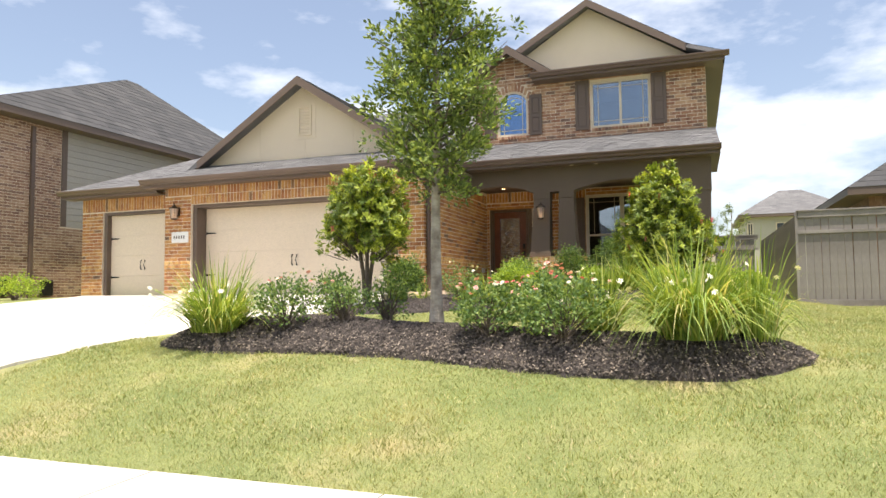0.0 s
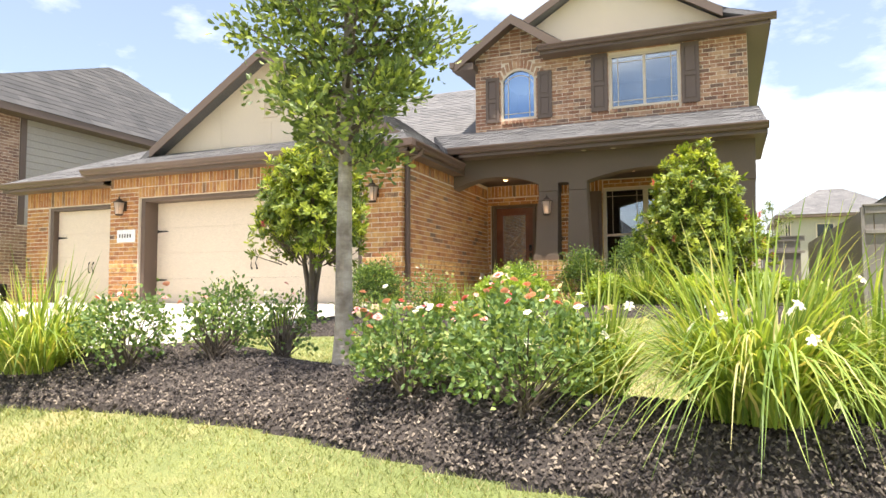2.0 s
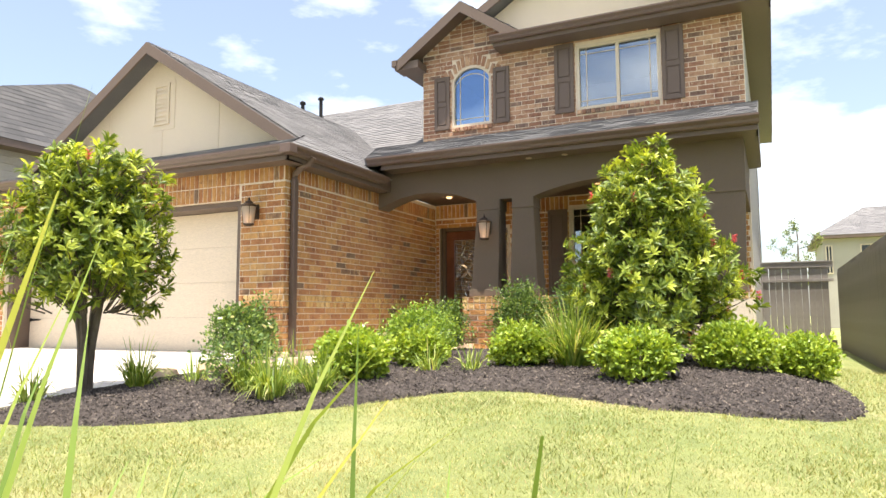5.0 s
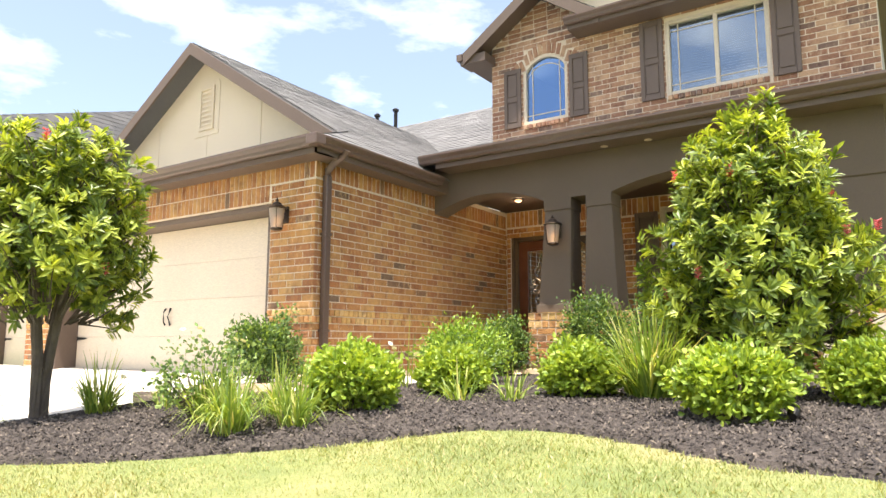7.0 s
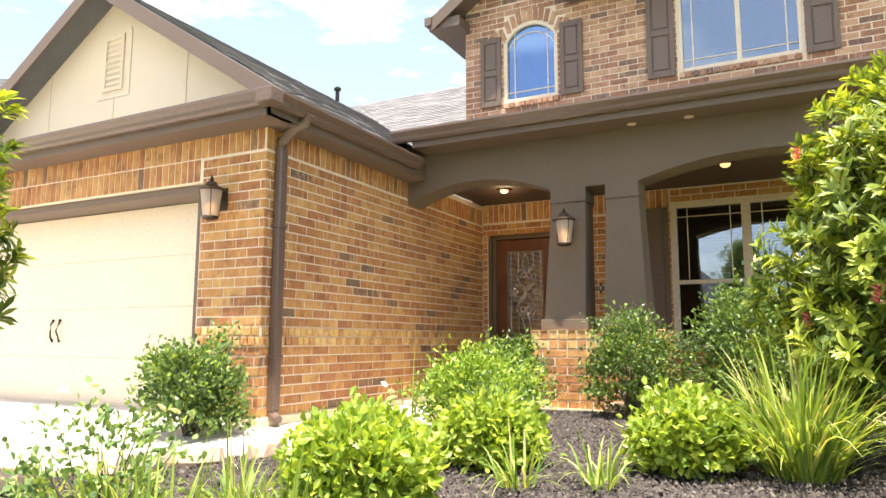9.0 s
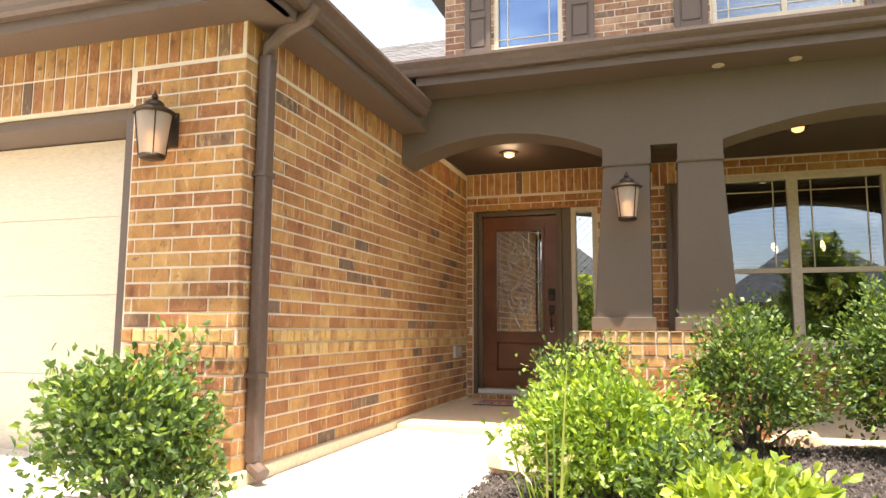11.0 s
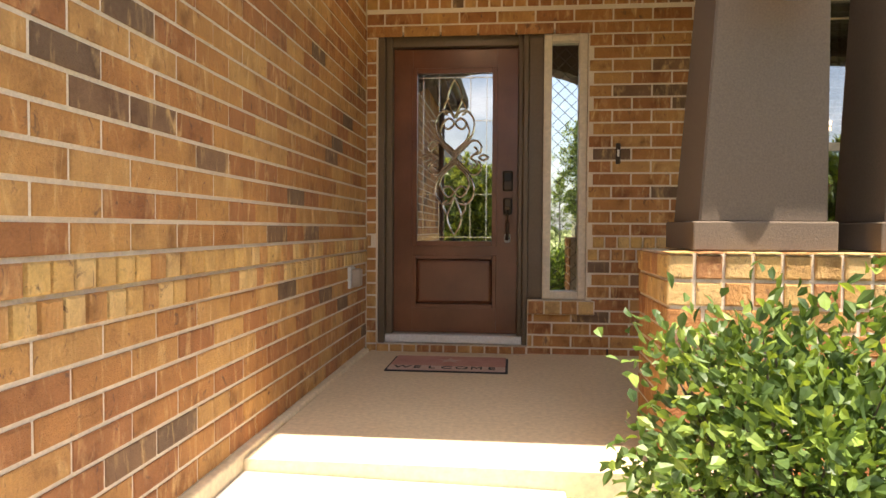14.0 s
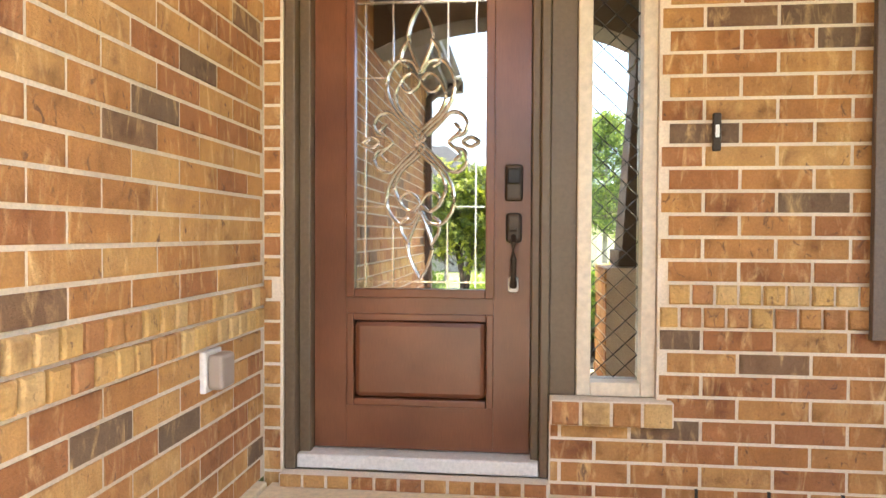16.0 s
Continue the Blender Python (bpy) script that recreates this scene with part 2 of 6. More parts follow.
def leaf_material(name, stops, gloss=0.45, through_share=0.35, patches=False):
    m, n, l, p = mat_new(name)
    rnd = n.new("ShaderNodeNewGeometry").outputs["Random Per Island"]
    c = ramp_node(n, l, rnd, stops)
    v = noise_node(n, l, 2.5, 2)
    c = mix_node(n, l, 1.0, c, ramp_node(n, l, v, [(0.3, (0.8, 0.82, 0.8)), (0.7, (1.15, 1.12, 1.1))]), "MULTIPLY")
    if patches:
        c = mix_node(n, l, ramp_node(n, l, noise_node(n, l, 0.8, 5, 0.6), [(0.53, (0, 0, 0)), (0.72, (0.7, 0.7, 0.7))]), c, (0.54, 0.46, 0.22))
    l.new(c, p.inputs["Base Color"])
    p.inputs["Roughness"].default_value = gloss
    t, mx = n.new("ShaderNodeBsdfTranslucent"), n.new("ShaderNodeMixShader")
    l.new(mix_node(n, l, 1.0, c, (1.5, 1.35, 0.6), "MULTIPLY"), t.inputs["Color"])
    mx.inputs["Fac"].default_value = through_share
    l.new(p.outputs[0], mx.inputs[1])
    l.new(t.outputs[0], mx.inputs[2])
    l.new(mx.outputs[0], n["Material Output"].inputs["Surface"])
    return m


LEAF_LIME = leaf_material("lime_leaf", [(0, (0.15, 0.24, 0.034)), (0.5, (0.30, 0.425, 0.055)), (1, (0.50, 0.60, 0.10))])
LEAF_YOUNG = leaf_material("young_leaf", [(0, (0.17, 0.235, 0.034)), (0.5, (0.36, 0.435, 0.055)), (1, (0.55, 0.61, 0.11))])
LEAF_TREE = leaf_material("tree_leaf", [(0, (0.075, 0.125, 0.024)), (0.6, (0.165, 0.24, 0.038)), (1, (0.33, 0.40, 0.07))])
LEAF_MID = leaf_material("shrub_leaf", [(0, (0.11, 0.20, 0.03)), (0.6, (0.25, 0.39, 0.05)), (1, (0.48, 0.60, 0.10))], 0.45)
LEAF_DARK = leaf_material("holly_leaf", [(0, (0.055, 0.105, 0.034)), (0.65, (0.12, 0.205, 0.05)), (1, (0.30, 0.42, 0.09))], 0.46)
LEAF_OAK = leaf_material("oak_leaf", [(0, (0.075, 0.12, 0.034)), (0.6, (0.17, 0.245, 0.060)), (1, (0.42, 0.50, 0.13))], 0.5, 0.25)
LEAF_ROSE = leaf_material("rose_leaf", [(0, (0.075, 0.145, 0.045)), (0.6, (0.165, 0.265, 0.08)), (1, (0.36, 0.46, 0.15))], 0.58)
BLADE = leaf_material("strap_blade", [(0, (0.125, 0.21, 0.04)), (0.5, (0.245, 0.355, 0.068)), (0.85, (0.43, 0.49, 0.125)), (1, (0.64, 0.57, 0.28))], 0.5, 0.4)
GRASS = leaf_material("lawn_grass", [(0, (0.19, 0.23, 0.072)), (0.5, (0.285, 0.33, 0.12)), (0.8, (0.40, 0.405, 0.18)), (1, (0.57, 0.49, 0.30))], 0.6, 0.3, True)
RED = leaf_material("red_petal", [(0, (0.58, 0.04, 0.09)), (0.5, (0.70, 0.13, 0.17)), (1, (0.78, 0.30, 0.32))], 0.6, 0.3)
PINK = leaf_material("pink_petal", [(0, (0.74, 0.24, 0.26)), (1, (0.84, 0.50, 0.46))], 0.6, 0.25)
PETAL = leaf_material("white_petal", [(0, (0.78, 0.74, 0.60)), (1, (0.85, 0.83, 0.74))], 0.6, 0.25)
BARK = surface("pale_bark", (0.20, 0.165, 0.13), (0.46, 0.41, 0.35), 0.95, 0, 9, 22, 0.8, (0.6, 0.6, 2.2), 0.012)
BARK_DARK = surface("brown_bark", (0.09, 0.07, 0.055), (0.17, 0.135, 0.105), 0.95, 0, 6, 40, 0.8, (3, 3, 0.6), 0.01)
SOIL = surface("dark_mulch", (0.045, 0.037, 0.033), (0.085, 0.069, 0.060), 0.95, 0, 2, 30, 0.9, (1, 1, 1), 0.03)


def chip_material(name, stops):
    m, n, l, p = mat_new(name)
    l.new(ramp_node(n, l, n.new("ShaderNodeNewGeometry").outputs["Random Per Island"], stops), p.inputs["Base Color"])
    p.inputs["Roughness"].default_value = 0.85
    return m


CHIPS_PALE = chip_material("pale_chip", [(0, (0.09, 0.072, 0.058)), (0.5, (0.19, 0.155, 0.125)), (1, (0.40, 0.33, 0.26))])
CHIPS = chip_material("mulch_chip", [(0, (0.036, 0.029, 0.026)), (0.55, (0.078, 0.064, 0.056)), (0.9, (0.125, 0.103, 0.088)), (1, (0.22, 0.18, 0.145))])


def lawn_material():
    m, n, l, p = mat_new("lawn")
    a, b, c = noise_node(n, l, 0.9, 5), noise_node(n, l, 7, 5), noise_node(n, l, 90, 5, 0.7)
    col = ramp_node(n, l, a, [(0.32, (0.215, 0.265, 0.088)), (0.54, (0.30, 0.325, 0.122)), (0.70, (0.48, 0.41, 0.21))])
    col = mix_node(n, l, 1.0, col, ramp_node(n, l, b, [(0.3, (0.85, 0.88, 0.85)), (0.7, (1.12, 1.08, 1.05))]), "MULTIPLY")
    col = mix_node(n, l, 1.0, col, ramp_node(n, l, c, [(0.3, (0.7, 0.72, 0.7)), (0.7, (1.2, 1.2, 1.15))]), "MULTIPLY")
    l.new(col, p.inputs["Base Color"])
    p.inputs["Roughness"].default_value = 0.95
    bump_node(n, l, p, c, 0.8, 0.03)
    return m


LAWN = lawn_material()

# ---- building helpers ----


def mesh_from(name, verts, faces, material):
    me = bpy.data.meshes.new(name)
    me.from_pydata(verts, [], faces)
    me.materials.append(material)
    me.update()
    return me


def bm_mesh(name, bm, material):
    me = bpy.data.meshes.new(name)
    bmesh.ops.recalc_face_normals(bm, faces=bm.faces[:])
    bm.to_mesh(me)
    bm.free()
    me.materials.append(material)
    return me


def thing(name, base, label, category, group="", kind=""):
    ob = new(name)
    ob.empty_display_size = 0.1
    ob.matrix_basis = Matrix.Translation(base)
    return tagged(ob, label, category, group, kind)


def adopt(ob, parent, label=""):
    ob.parent = parent
    ob.matrix_parent_inverse = parent.matrix_basis.inverted()
    return tagged(ob, label)


def part(name, bm, material, parent, label=""):
    me = bm if isinstance(bm, bpy.types.Mesh) else bm_mesh(name, bm, material)
    return adopt(new(name, me), parent, label)


def setting(name, bm, material, label, category):
    me = bm if isinstance(bm, bpy.types.Mesh) else bm_mesh(name, bm, material)
    return tagged(new(name, me), label, category, "", "structure")


def box(bm, x0, x1, y0, y1, z0, z1, bevel=0.0):
    before = set(bm.verts)
    vs = [bm.verts.new(v) for v in ((x0, y0, z0), (x1, y0, z0), (x1, y1, z0), (x0, y1, z0), (x0, y0, z1), (x1, y0, z1), (x1, y1, z1), (x0, y1, z1))]
    for f in ((0, 3, 2, 1), (4, 5, 6, 7), (0, 1, 5, 4), (1, 2, 6, 5), (2, 3, 7, 6), (3, 0, 4, 7)):
        bm.faces.new([vs[i] for i in f])
    if bevel:
        es = {e for v in vs for e in v.link_edges}
        bmesh.ops.bevel(bm, geom=list(es), offset=bevel, segments=2, affect="EDGES", profile=0.5)
    return bm


def boxes(*rows, bevel=0.0):
    bm = bmesh.new()
    for r in rows:
        box(bm, *r, bevel=bevel)
    return bm


def prism(bm, outline, axis, a, b):
    """Extrudes an outline of (u, v) along axis from a to b. axis x: (y, z); y: (x, z); z: (x, y)."""
    put = {"x": lambda u, v, w: (w, u, v), "y": lambda u, v, w: (u, w, v), "z": lambda u, v, w: (u, v, w)}[axis]
    lo, hi = [bm.verts.new(put(u, v, a)) for u, v in outline], [bm.verts.new(put(u, v, b)) for u, v in outline]
    k = len(outline)
    bm.faces.new(lo), bm.faces.new(hi)
    for i in range(k):
        bm.faces.new((lo[i], lo[(i + 1) % k], hi[(i + 1) % k], hi[i]))
    return bm


def lathe(bm, profile, centre, sides=16):
    """Turns a profile of (radius, z) round the upright line at centre."""
    rings = []
    for r, z in profile:
        rings.append([bm.verts.new((centre[0] + r * math.cos(2 * math.pi * i / sides), centre[1] + r * math.sin(2 * math.pi * i / sides), centre[2] + z)) for i in range(sides)])
    for p, q in zip(rings, rings[1:]):
        for i in range(sides):
            bm.faces.new((p[i], p[(i + 1) % sides], q[(i + 1) % sides], q[i]))
    bm.faces.new(rings[0]), bm.faces.new(rings[-1])
    return bm


def tube(bm, points, radii, sides=8):
    """A round bar through points; radii is one number or one a point."""
    pts = [Vector(p) for p in points]
    rs = [radii] * len(pts) if isinstance(radii, (int, float)) else list(radii)
    rings = []
    for i, p in enumerate(pts):
        d = (pts[min(i + 1, len(pts) - 1)] - pts[max(i - 1, 0)]).normalized()
        a = d.cross(Vector((0, 0, 1)))
        a = a.normalized() if a.length > 0.05 else d.cross(Vector((0, 1, 0))).normalized()
        b = d.cross(a)
        rings.append([bm.verts.new(p + (a * math.cos(2 * math.pi * k / sides) + b * math.sin(2 * math.pi * k / sides)) * rs[i]) for k in range(sides)])
    for p, q in zip(rings, rings[1:]):
        for k in range(sides):
            bm.faces.new((p[k], p[(k + 1) % sides], q[(k + 1) % sides], q[k]))
    bm.faces.new(rings[0]), bm.faces.new(rings[-1])
    return bm


def wall_y(bm, x0, x1, z0, z1, y0, y1, holes=()):
    """A wall along x between y0 and y1, with holes of (x0, x1, z0, z1)."""
    xs = sorted({x0, x1, *[h[0] for h in holes], *[h[1] for h in holes]})
    for a, b in zip(xs, xs[1:]):
        m, z = (a + b) / 2, z0
        for h in sorted([h for h in holes if h[0] < m < h[1]], key=lambda h: h[2]):
            if h[2] > z:
                box(bm, a, b, y0, y1, z, h[2])
            z = h[3]
        if z < z1:
            box(bm, a, b, y0, y1, z, z1)
    return bm

# ---- ground ----


def ramp_of(v, stops):
    if v <= stops[0][0]:
        return stops[0][1]
    for (a, p), (b, q) in zip(stops, stops[1:]):
        if v <= b:
            s = (v - a) / (b - a)
            return p + (q - p) * s
    return stops[-1][1]


RISE = [(-60, -0.25), (-9.9, -0.25), (-9.4, -0.6), (-1.6, -0.6), (-1.1, -0.19), (1.6, -0.12), (3.35, -0.09), (4.4, 0.11), (5.3, 0.30), (5.8, 0.42), (6.6, 0.49), (8.7, 0.66), (10.6, 0.82), (12.4, 0.90), (15, 0.93), (40, 0.95), (400, 0.9)]
DRIVE = [(-60, -0.25), (-9.9, -0.25), (-9.4, -0.6), (-1.6, -0.6), (-1.1, -0.19), (1.6, -0.12), (3.35, -0.03), (5.4, 0.25), (8.07, 0.49), (11.5, 0.88), (13, 0.96), (400, 0.96)]
DRIVE_EDGE = [(3.3, -6.6), (5.5, -6.9), (7.6, -6.6), (9.2, -5.7), (10.6, -5.14), (400, -5.14)]


def ground_z(x, y):
    z = ramp_of(y, RISE)
    d = ramp_of(y, DRIVE)
    s = min(1.0, max(0.0, (ramp_of(y, DRIVE_EDGE) + 0.6 - x) / 0.7))
    z += (d - z) * s * s * (3 - 2 * s)
    side = min(1.0, max(0.0, (x - 0.3) / 2.4)) * min(1.0, max(0.0, (y - 6) / 6))
    return z - 0.30 * side


def inside(poly, x, y):
    c, j = False, len(poly) - 1
    for i in range(len(poly)):
        xi, yi = poly[i]
        xj, yj = poly[j]
        if (yi > y) != (yj > y) and x < (xj - xi) * (y - yi) / (yj - yi) + xi:
            c = not c
        j = i
    return c


def edge_distance(poly, x, y):
    best = 9.0
    for (ax, ay), (bx, by) in zip(poly, poly[1:] + poly[:1]):
        dx, dy = bx - ax, by - ay
        s = max(0.0, min(1.0, ((x - ax) * dx + (y - ay) * dy) / (dx * dx + dy * dy)))
        best = min(best, math.hypot(x - ax - s * dx, y - ay - s * dy))
    return best


def inside_many(poly, p):
    c = np.zeros(len(p), bool)
    x, y = p[:, 0], p[:, 1]
    for (xi, yi), (xj, yj) in zip(poly, poly[-1:] + poly[:-1]):
        if yi != yj:
            c ^= ((yi > y) != (yj > y)) & (x < (xj - xi) * (y - yi) / (yj - yi) + xi)
    return c


def edge_many(poly, p):
    best = np.full(len(p), 9.0)
    for (ax, ay), (bx, by) in zip(poly, poly[1:] + poly[:1]):
        dx, dy = bx - ax, by - ay
        s = np.clip(((p[:, 0] - ax) * dx + (p[:, 1] - ay) * dy) / (dx * dx + dy * dy), 0, 1)
        best = np.minimum(best, np.hypot(p[:, 0] - ax - s * dx, p[:, 1] - ay - s * dy))
    return best


def ground_many(p):
    x, y = p[:, 0], p[:, 1]
    along = lambda stops: np.interp(y, [a for a, _ in stops], [b for _, b in stops])
    z, d = along(RISE), along(DRIVE)
    s = np.clip((along(DRIVE_EDGE) + 0.6 - x) / 0.7, 0, 1)
    z = z + (d - z) * s * s * (3 - 2 * s)
    return z - 0.30 * np.clip((x - 0.3) / 2.4, 0, 1) * np.clip((y - 6) / 6, 0, 1)


def smooth_loop(poly, rounds=3):
    for _ in range(rounds):
        out = []
        for (ax, ay), (bx, by) in zip(poly, poly[1:] + poly[:1]):
            out += [(ax * 0.75 + bx * 0.25, ay * 0.75 + by * 0.25), (ax * 0.25 + bx * 0.75, ay * 0.25 + by * 0.75)]
        poly = out
    return poly


FRONT_BED = smooth_loop([(-5.6, 5.95), (-4.6, 5.75), (-3.5, 5.85), (-2.4, 5.72), (-1.4, 5.5), (-0.5, 5.36), (0.35, 5.42), (0.95, 5.95), (0.75, 6.4), (-0.2, 6.4), (-1.0, 6.5), (-1.9, 6.85), (-2.9, 7.0), (-3.5, 7.5), (-4.5, 7.6), (-5.5, 6.9)], 2)
BACK_BED = smooth_loop([(-5.15, 8.9), (-4.0, 9.0), (-2.9, 9.6), (-2.2, 10.4), (-1.75, 11.1), (-1.1, 11.15), (-0.2, 10.65), (0.5, 10.6), (1.3, 11.2), (1.1, 13.0), (0.7, 15.2), (-3.5, 15.2), (-3.95, 14.6), (-3.9, 13.2), (-3.95, 12.4), (-4.6, 11.6), (-5.1, 10.9)], 2)


def bed_z(poly, height):
    def f(x, y):
        if not inside(poly, x, y):
            return ground_z(x, y)
        s = min(1.0, edge_distance(poly, x, y) / 0.7)
        return ground_z(x, y) + 0.02 + height * s * (2 - s)
    return f


front_z, back_z = bed_z(FRONT_BED, 0.20), bed_z(BACK_BED, 0.06)


def soil_z(x, y):
    if inside(FRONT_BED, x, y):
        return front_z(x, y)
    if inside(BACK_BED, x, y):
        return back_z(x, y)
    return ground_z(x, y)


def axis_steps(lo, hi, step, far):
    a = list(np.arange(lo, hi + 1e-6, step))
    left, right, d = [], [], step
    x0, x1 = lo, hi
    while x0 > -far or x1 < far:
        d *= 1.6
        x0, x1 = x0 - d, x1 + d
        left.append(x0), right.append(x1)
    return left[::-1] + a + right


gx, gy = axis_steps(-9, 5, 0.25, 900), axis_steps(-2.5, 18, 0.25, 900)
gv = [(x, y, ground_z(x, y) + (0.012 * noise.noise((x * 1.3, y * 1.3, 0)) if 3.4 < y < 12 and x > ramp_of(y, DRIVE_EDGE) else -0.02)) for y in gy for x in gx]
W = len(gx)
gf = [(j * W + i, j * W + i + 1, (j + 1) * W + i + 1, (j + 1) * W + i) for j in range(len(gy) - 1) for i in range(W - 1)]
lawn = setting("ground", mesh_from("ground", gv, gf, LAWN), LAWN, "mown green lawn with dry straw-coloured patches", "lawn")
for f in lawn.data.polygons:
    f.use_smooth = True


def bed_mesh(name, poly, zf, material):
    xs, ys = [p[0] for p in poly], [p[1] for p in poly]
    bm = bmesh.new()
    step = 0.07
    grid = {}
    for i in range(int((max(xs) - min(xs)) / step) + 2):
        for j in range(int((max(ys) - min(ys)) / step) + 2):
            x, y = min(xs) + i * step, min(ys) + j * step
            grid[i, j] = (x, y, inside(poly, x, y))
    vert = {}

    def get(i, j):
        if (i, j) not in vert:
            x, y, ins = grid[i, j]
            z = zf(x, y) + 0.014 * noise.noise((x * 5, y * 5, 1)) if ins else ground_z(x, y) - 0.05
            vert[i, j] = bm.verts.new((x, y, z))
        return vert[i, j]
    for (i, j) in list(grid):
        if (i + 1, j + 1) in grid:
            ids = ((i, j), (i + 1, j), (i + 1, j + 1), (i, j + 1))
            if any(grid[k][2] for k in ids):
                bm.faces.new([get(*k) for k in ids])
    return bm


def slab(name, outline, depth, lift, label, material, category):
    """A concrete slab that follows the fall of the ground."""
    bm = bmesh.new()
    top = [bm.verts.new((x, y, ground_z(x, y) + lift)) for x, y in outline]
    low = [bm.verts.new((x, y, ground_z(x, y) + lift - depth)) for x, y in outline]
    bm.faces.new(top), bm.faces.new(low[::-1])
    for i in range(len(outline)):
        k = (i + 1) % len(outline)
        bm.faces.new((low[i], low[k], top[k], top[i]))
    return setting(name, bm, material, label, category)


setting("bed_front", bed_mesh("bed_front", FRONT_BED, front_z, SOIL), SOIL, "mounded flower bed of dark shredded mulch in the lawn", "flower bed")
setting("bed_back", bed_mesh("bed_back", BACK_BED, back_z, SOIL), SOIL, "planting bed of dark mulch along the porch", "flower bed")
for a in np.arange(-30.44, 24, 1.52):
    slab("sidewalk", [(a, 1.85), (a + 1.508, 1.85), (a + 1.508, 3.36), (a, 3.36)], 0.1, 0.035, "pale concrete sidewalk slab along the street", CONCRETE, "sidewalk")
setting("road", boxes((-200, 200, -9.2, -1.4, -0.6, -0.29)), ASPHALT, "grey asphalt residential street", "road")
setting("kerb", boxes((-200, 200, -1.4, -1.15, -0.5, -0.17), bevel=0.02), CONCRETE, "pale concrete kerb of the street", "kerb")
DRIVE_Y = [3.372, 5.5, 7.6, 9.2, 10.6, 13.2]
for a, b in zip(DRIVE_Y, DRIVE_Y[1:]):
    e0, e1 = ramp_of(a, DRIVE_EDGE), ramp_of(b, DRIVE_EDGE)
    slab("driveway", [(-14.3, a), (-9.92, a), (-9.92, b - 0.014), (-14.3, b - 0.014)], 0.15, 0.03, "sunlit pale concrete driveway slab", CONCRETE, "driveway")
    slab("driveway", [(-9.9, a), (e0, a), (e1, b - 0.014), (-9.9, b - 0.014)], 0.15, 0.03, "sunlit pale concrete driveway slab", CONCRETE, "driveway")
slab("front_walk", [(-5.10, 10.9), (-4.7, 11.55), (-4.1, 12.3), (-3.9, 13.3), (-3.9, 15.08), (-5.04, 15.08), (-5.04, 12.83), (-5.10, 12.83)], 0.12, 0.004, "pale concrete walk leading to the porch", CONCRETE, "walk")

# ---- house shell ----
GX0, GX1, GY = -11.56, -5.08, 12.85
TOP = 3.55
setting("wall_garage_front", wall_y(bmesh.new(), GX0, GX1, 0.6, TOP, GY, GY + 0.25, [(-10.81, -5.82, 0.6, 3.06)]), MORTAR, "tan and orange brick garage front with pale mortar", "wall")
bm = boxes((GX1 - 0.25, GX1, GY + 0.252, 17.6, 1.02, TOP))
wall_side = setting("wall_garage_side", bm, MORTAR, "tan and orange brick side wall beside the entry walk", "wall")
setting("foundation", boxes((GX1 - 0.24, GX1 + 0.035, GY - 0.02, 17.3, 0.5, 1.02), bevel=0.008), PORCHFLOOR, "exposed tan concrete foundation strip under the brick", "foundation")
setting("wall_third_bay", wall_y(bmesh.new(), -14.68, GX0 + 0.002, 0.6, TOP, 13.4, 13.65, [(-14.0, -11.7, 0.6, 3.08)]), MORTAR, "brick front of the single garage bay", "wall")
setting("wall_third_bay_side", boxes((GX0, GX0 + 0.25, GY + 0.252, 13.6, 0.6, TOP), (-14.68, -14.43, 13.652, 25, 0.6, TOP)), MORTAR, "brick return walls of the garage", "wall")
setting("wall_entry", wall_y(bmesh.new(), GX1 + 0.002, 0.38, 0.6, 3.62, 17.35, 17.6, [(-5.0, -3.984, 1.02, 3.15), (-3.984, -3.598, 1.27, 3.15), (-2.50, -0.78, 1.62, 3.37)]), MORTAR, "brick entry wall under the covered porch", "wall")
ARCH = (-4.75, -3.95, 5.05, 5.98, 6.22)
setting("wall_upper", wall_y(bmesh.new(), -5.37, 0.38, 4.2, 6.55, 17.4, 17.62, [(ARCH[0], ARCH[1], ARCH[2], ARCH[4]), (-2.33, -0.9, 5.07, 6.24)]), MORTAR, "brick upper storey front of the house", "wall")
bm = bmesh.new()
prism(bm, [(-5.37, 6.552), (-3.43, 6.552), (-4.40, 7.20)], "y", 17.4, 17.62)
setting("wall_small_gable", bm, MORTAR, "small brick gable above the arched window", "wall")
setting("wall_upper_sides", boxes((0.13, 0.38, 17.622, 26, 0.6, 6.5), (-5.37, -5.12, 17.622, 26, 3.6, 6.5), (-15, 0.4, 26, 26.2, 0.5, 6.5)), SIDING, "beige lap siding on the side of the house", "wall")
bm = bmesh.new()
a0, a1, az, ash, ats = ARCH[0], ARCH[1], ARCH[2], ARCH[3], ARCH[4]


def arch_z(x, x0, x1, spring, top):
    """Height of a shallow arch over x."""
    h, half = top - spring, (x1 - x0) / 2
    r = (half * half + h * h) / (2 * h)
    return math.sqrt(max(0.0, r * r - (x - (x0 + x1) / 2) ** 2)) - r + top


def arch_line(x0, x1, spring, top, steps=16):
    return [(x0 + (x1 - x0) * i / steps, arch_z(x0 + (x1 - x0) * i / steps, x0, x1, spring, top)) for i in range(steps + 1)]


prism(bm, [(a0, ats + 0.001), *arch_line(a0, a1, ash, ats - 0.002), (a1, ats + 0.001)], "y", 17.402, 17.618)
setting("arch_fill", bm, MORTAR, "brick fill above the arched window", "wall")

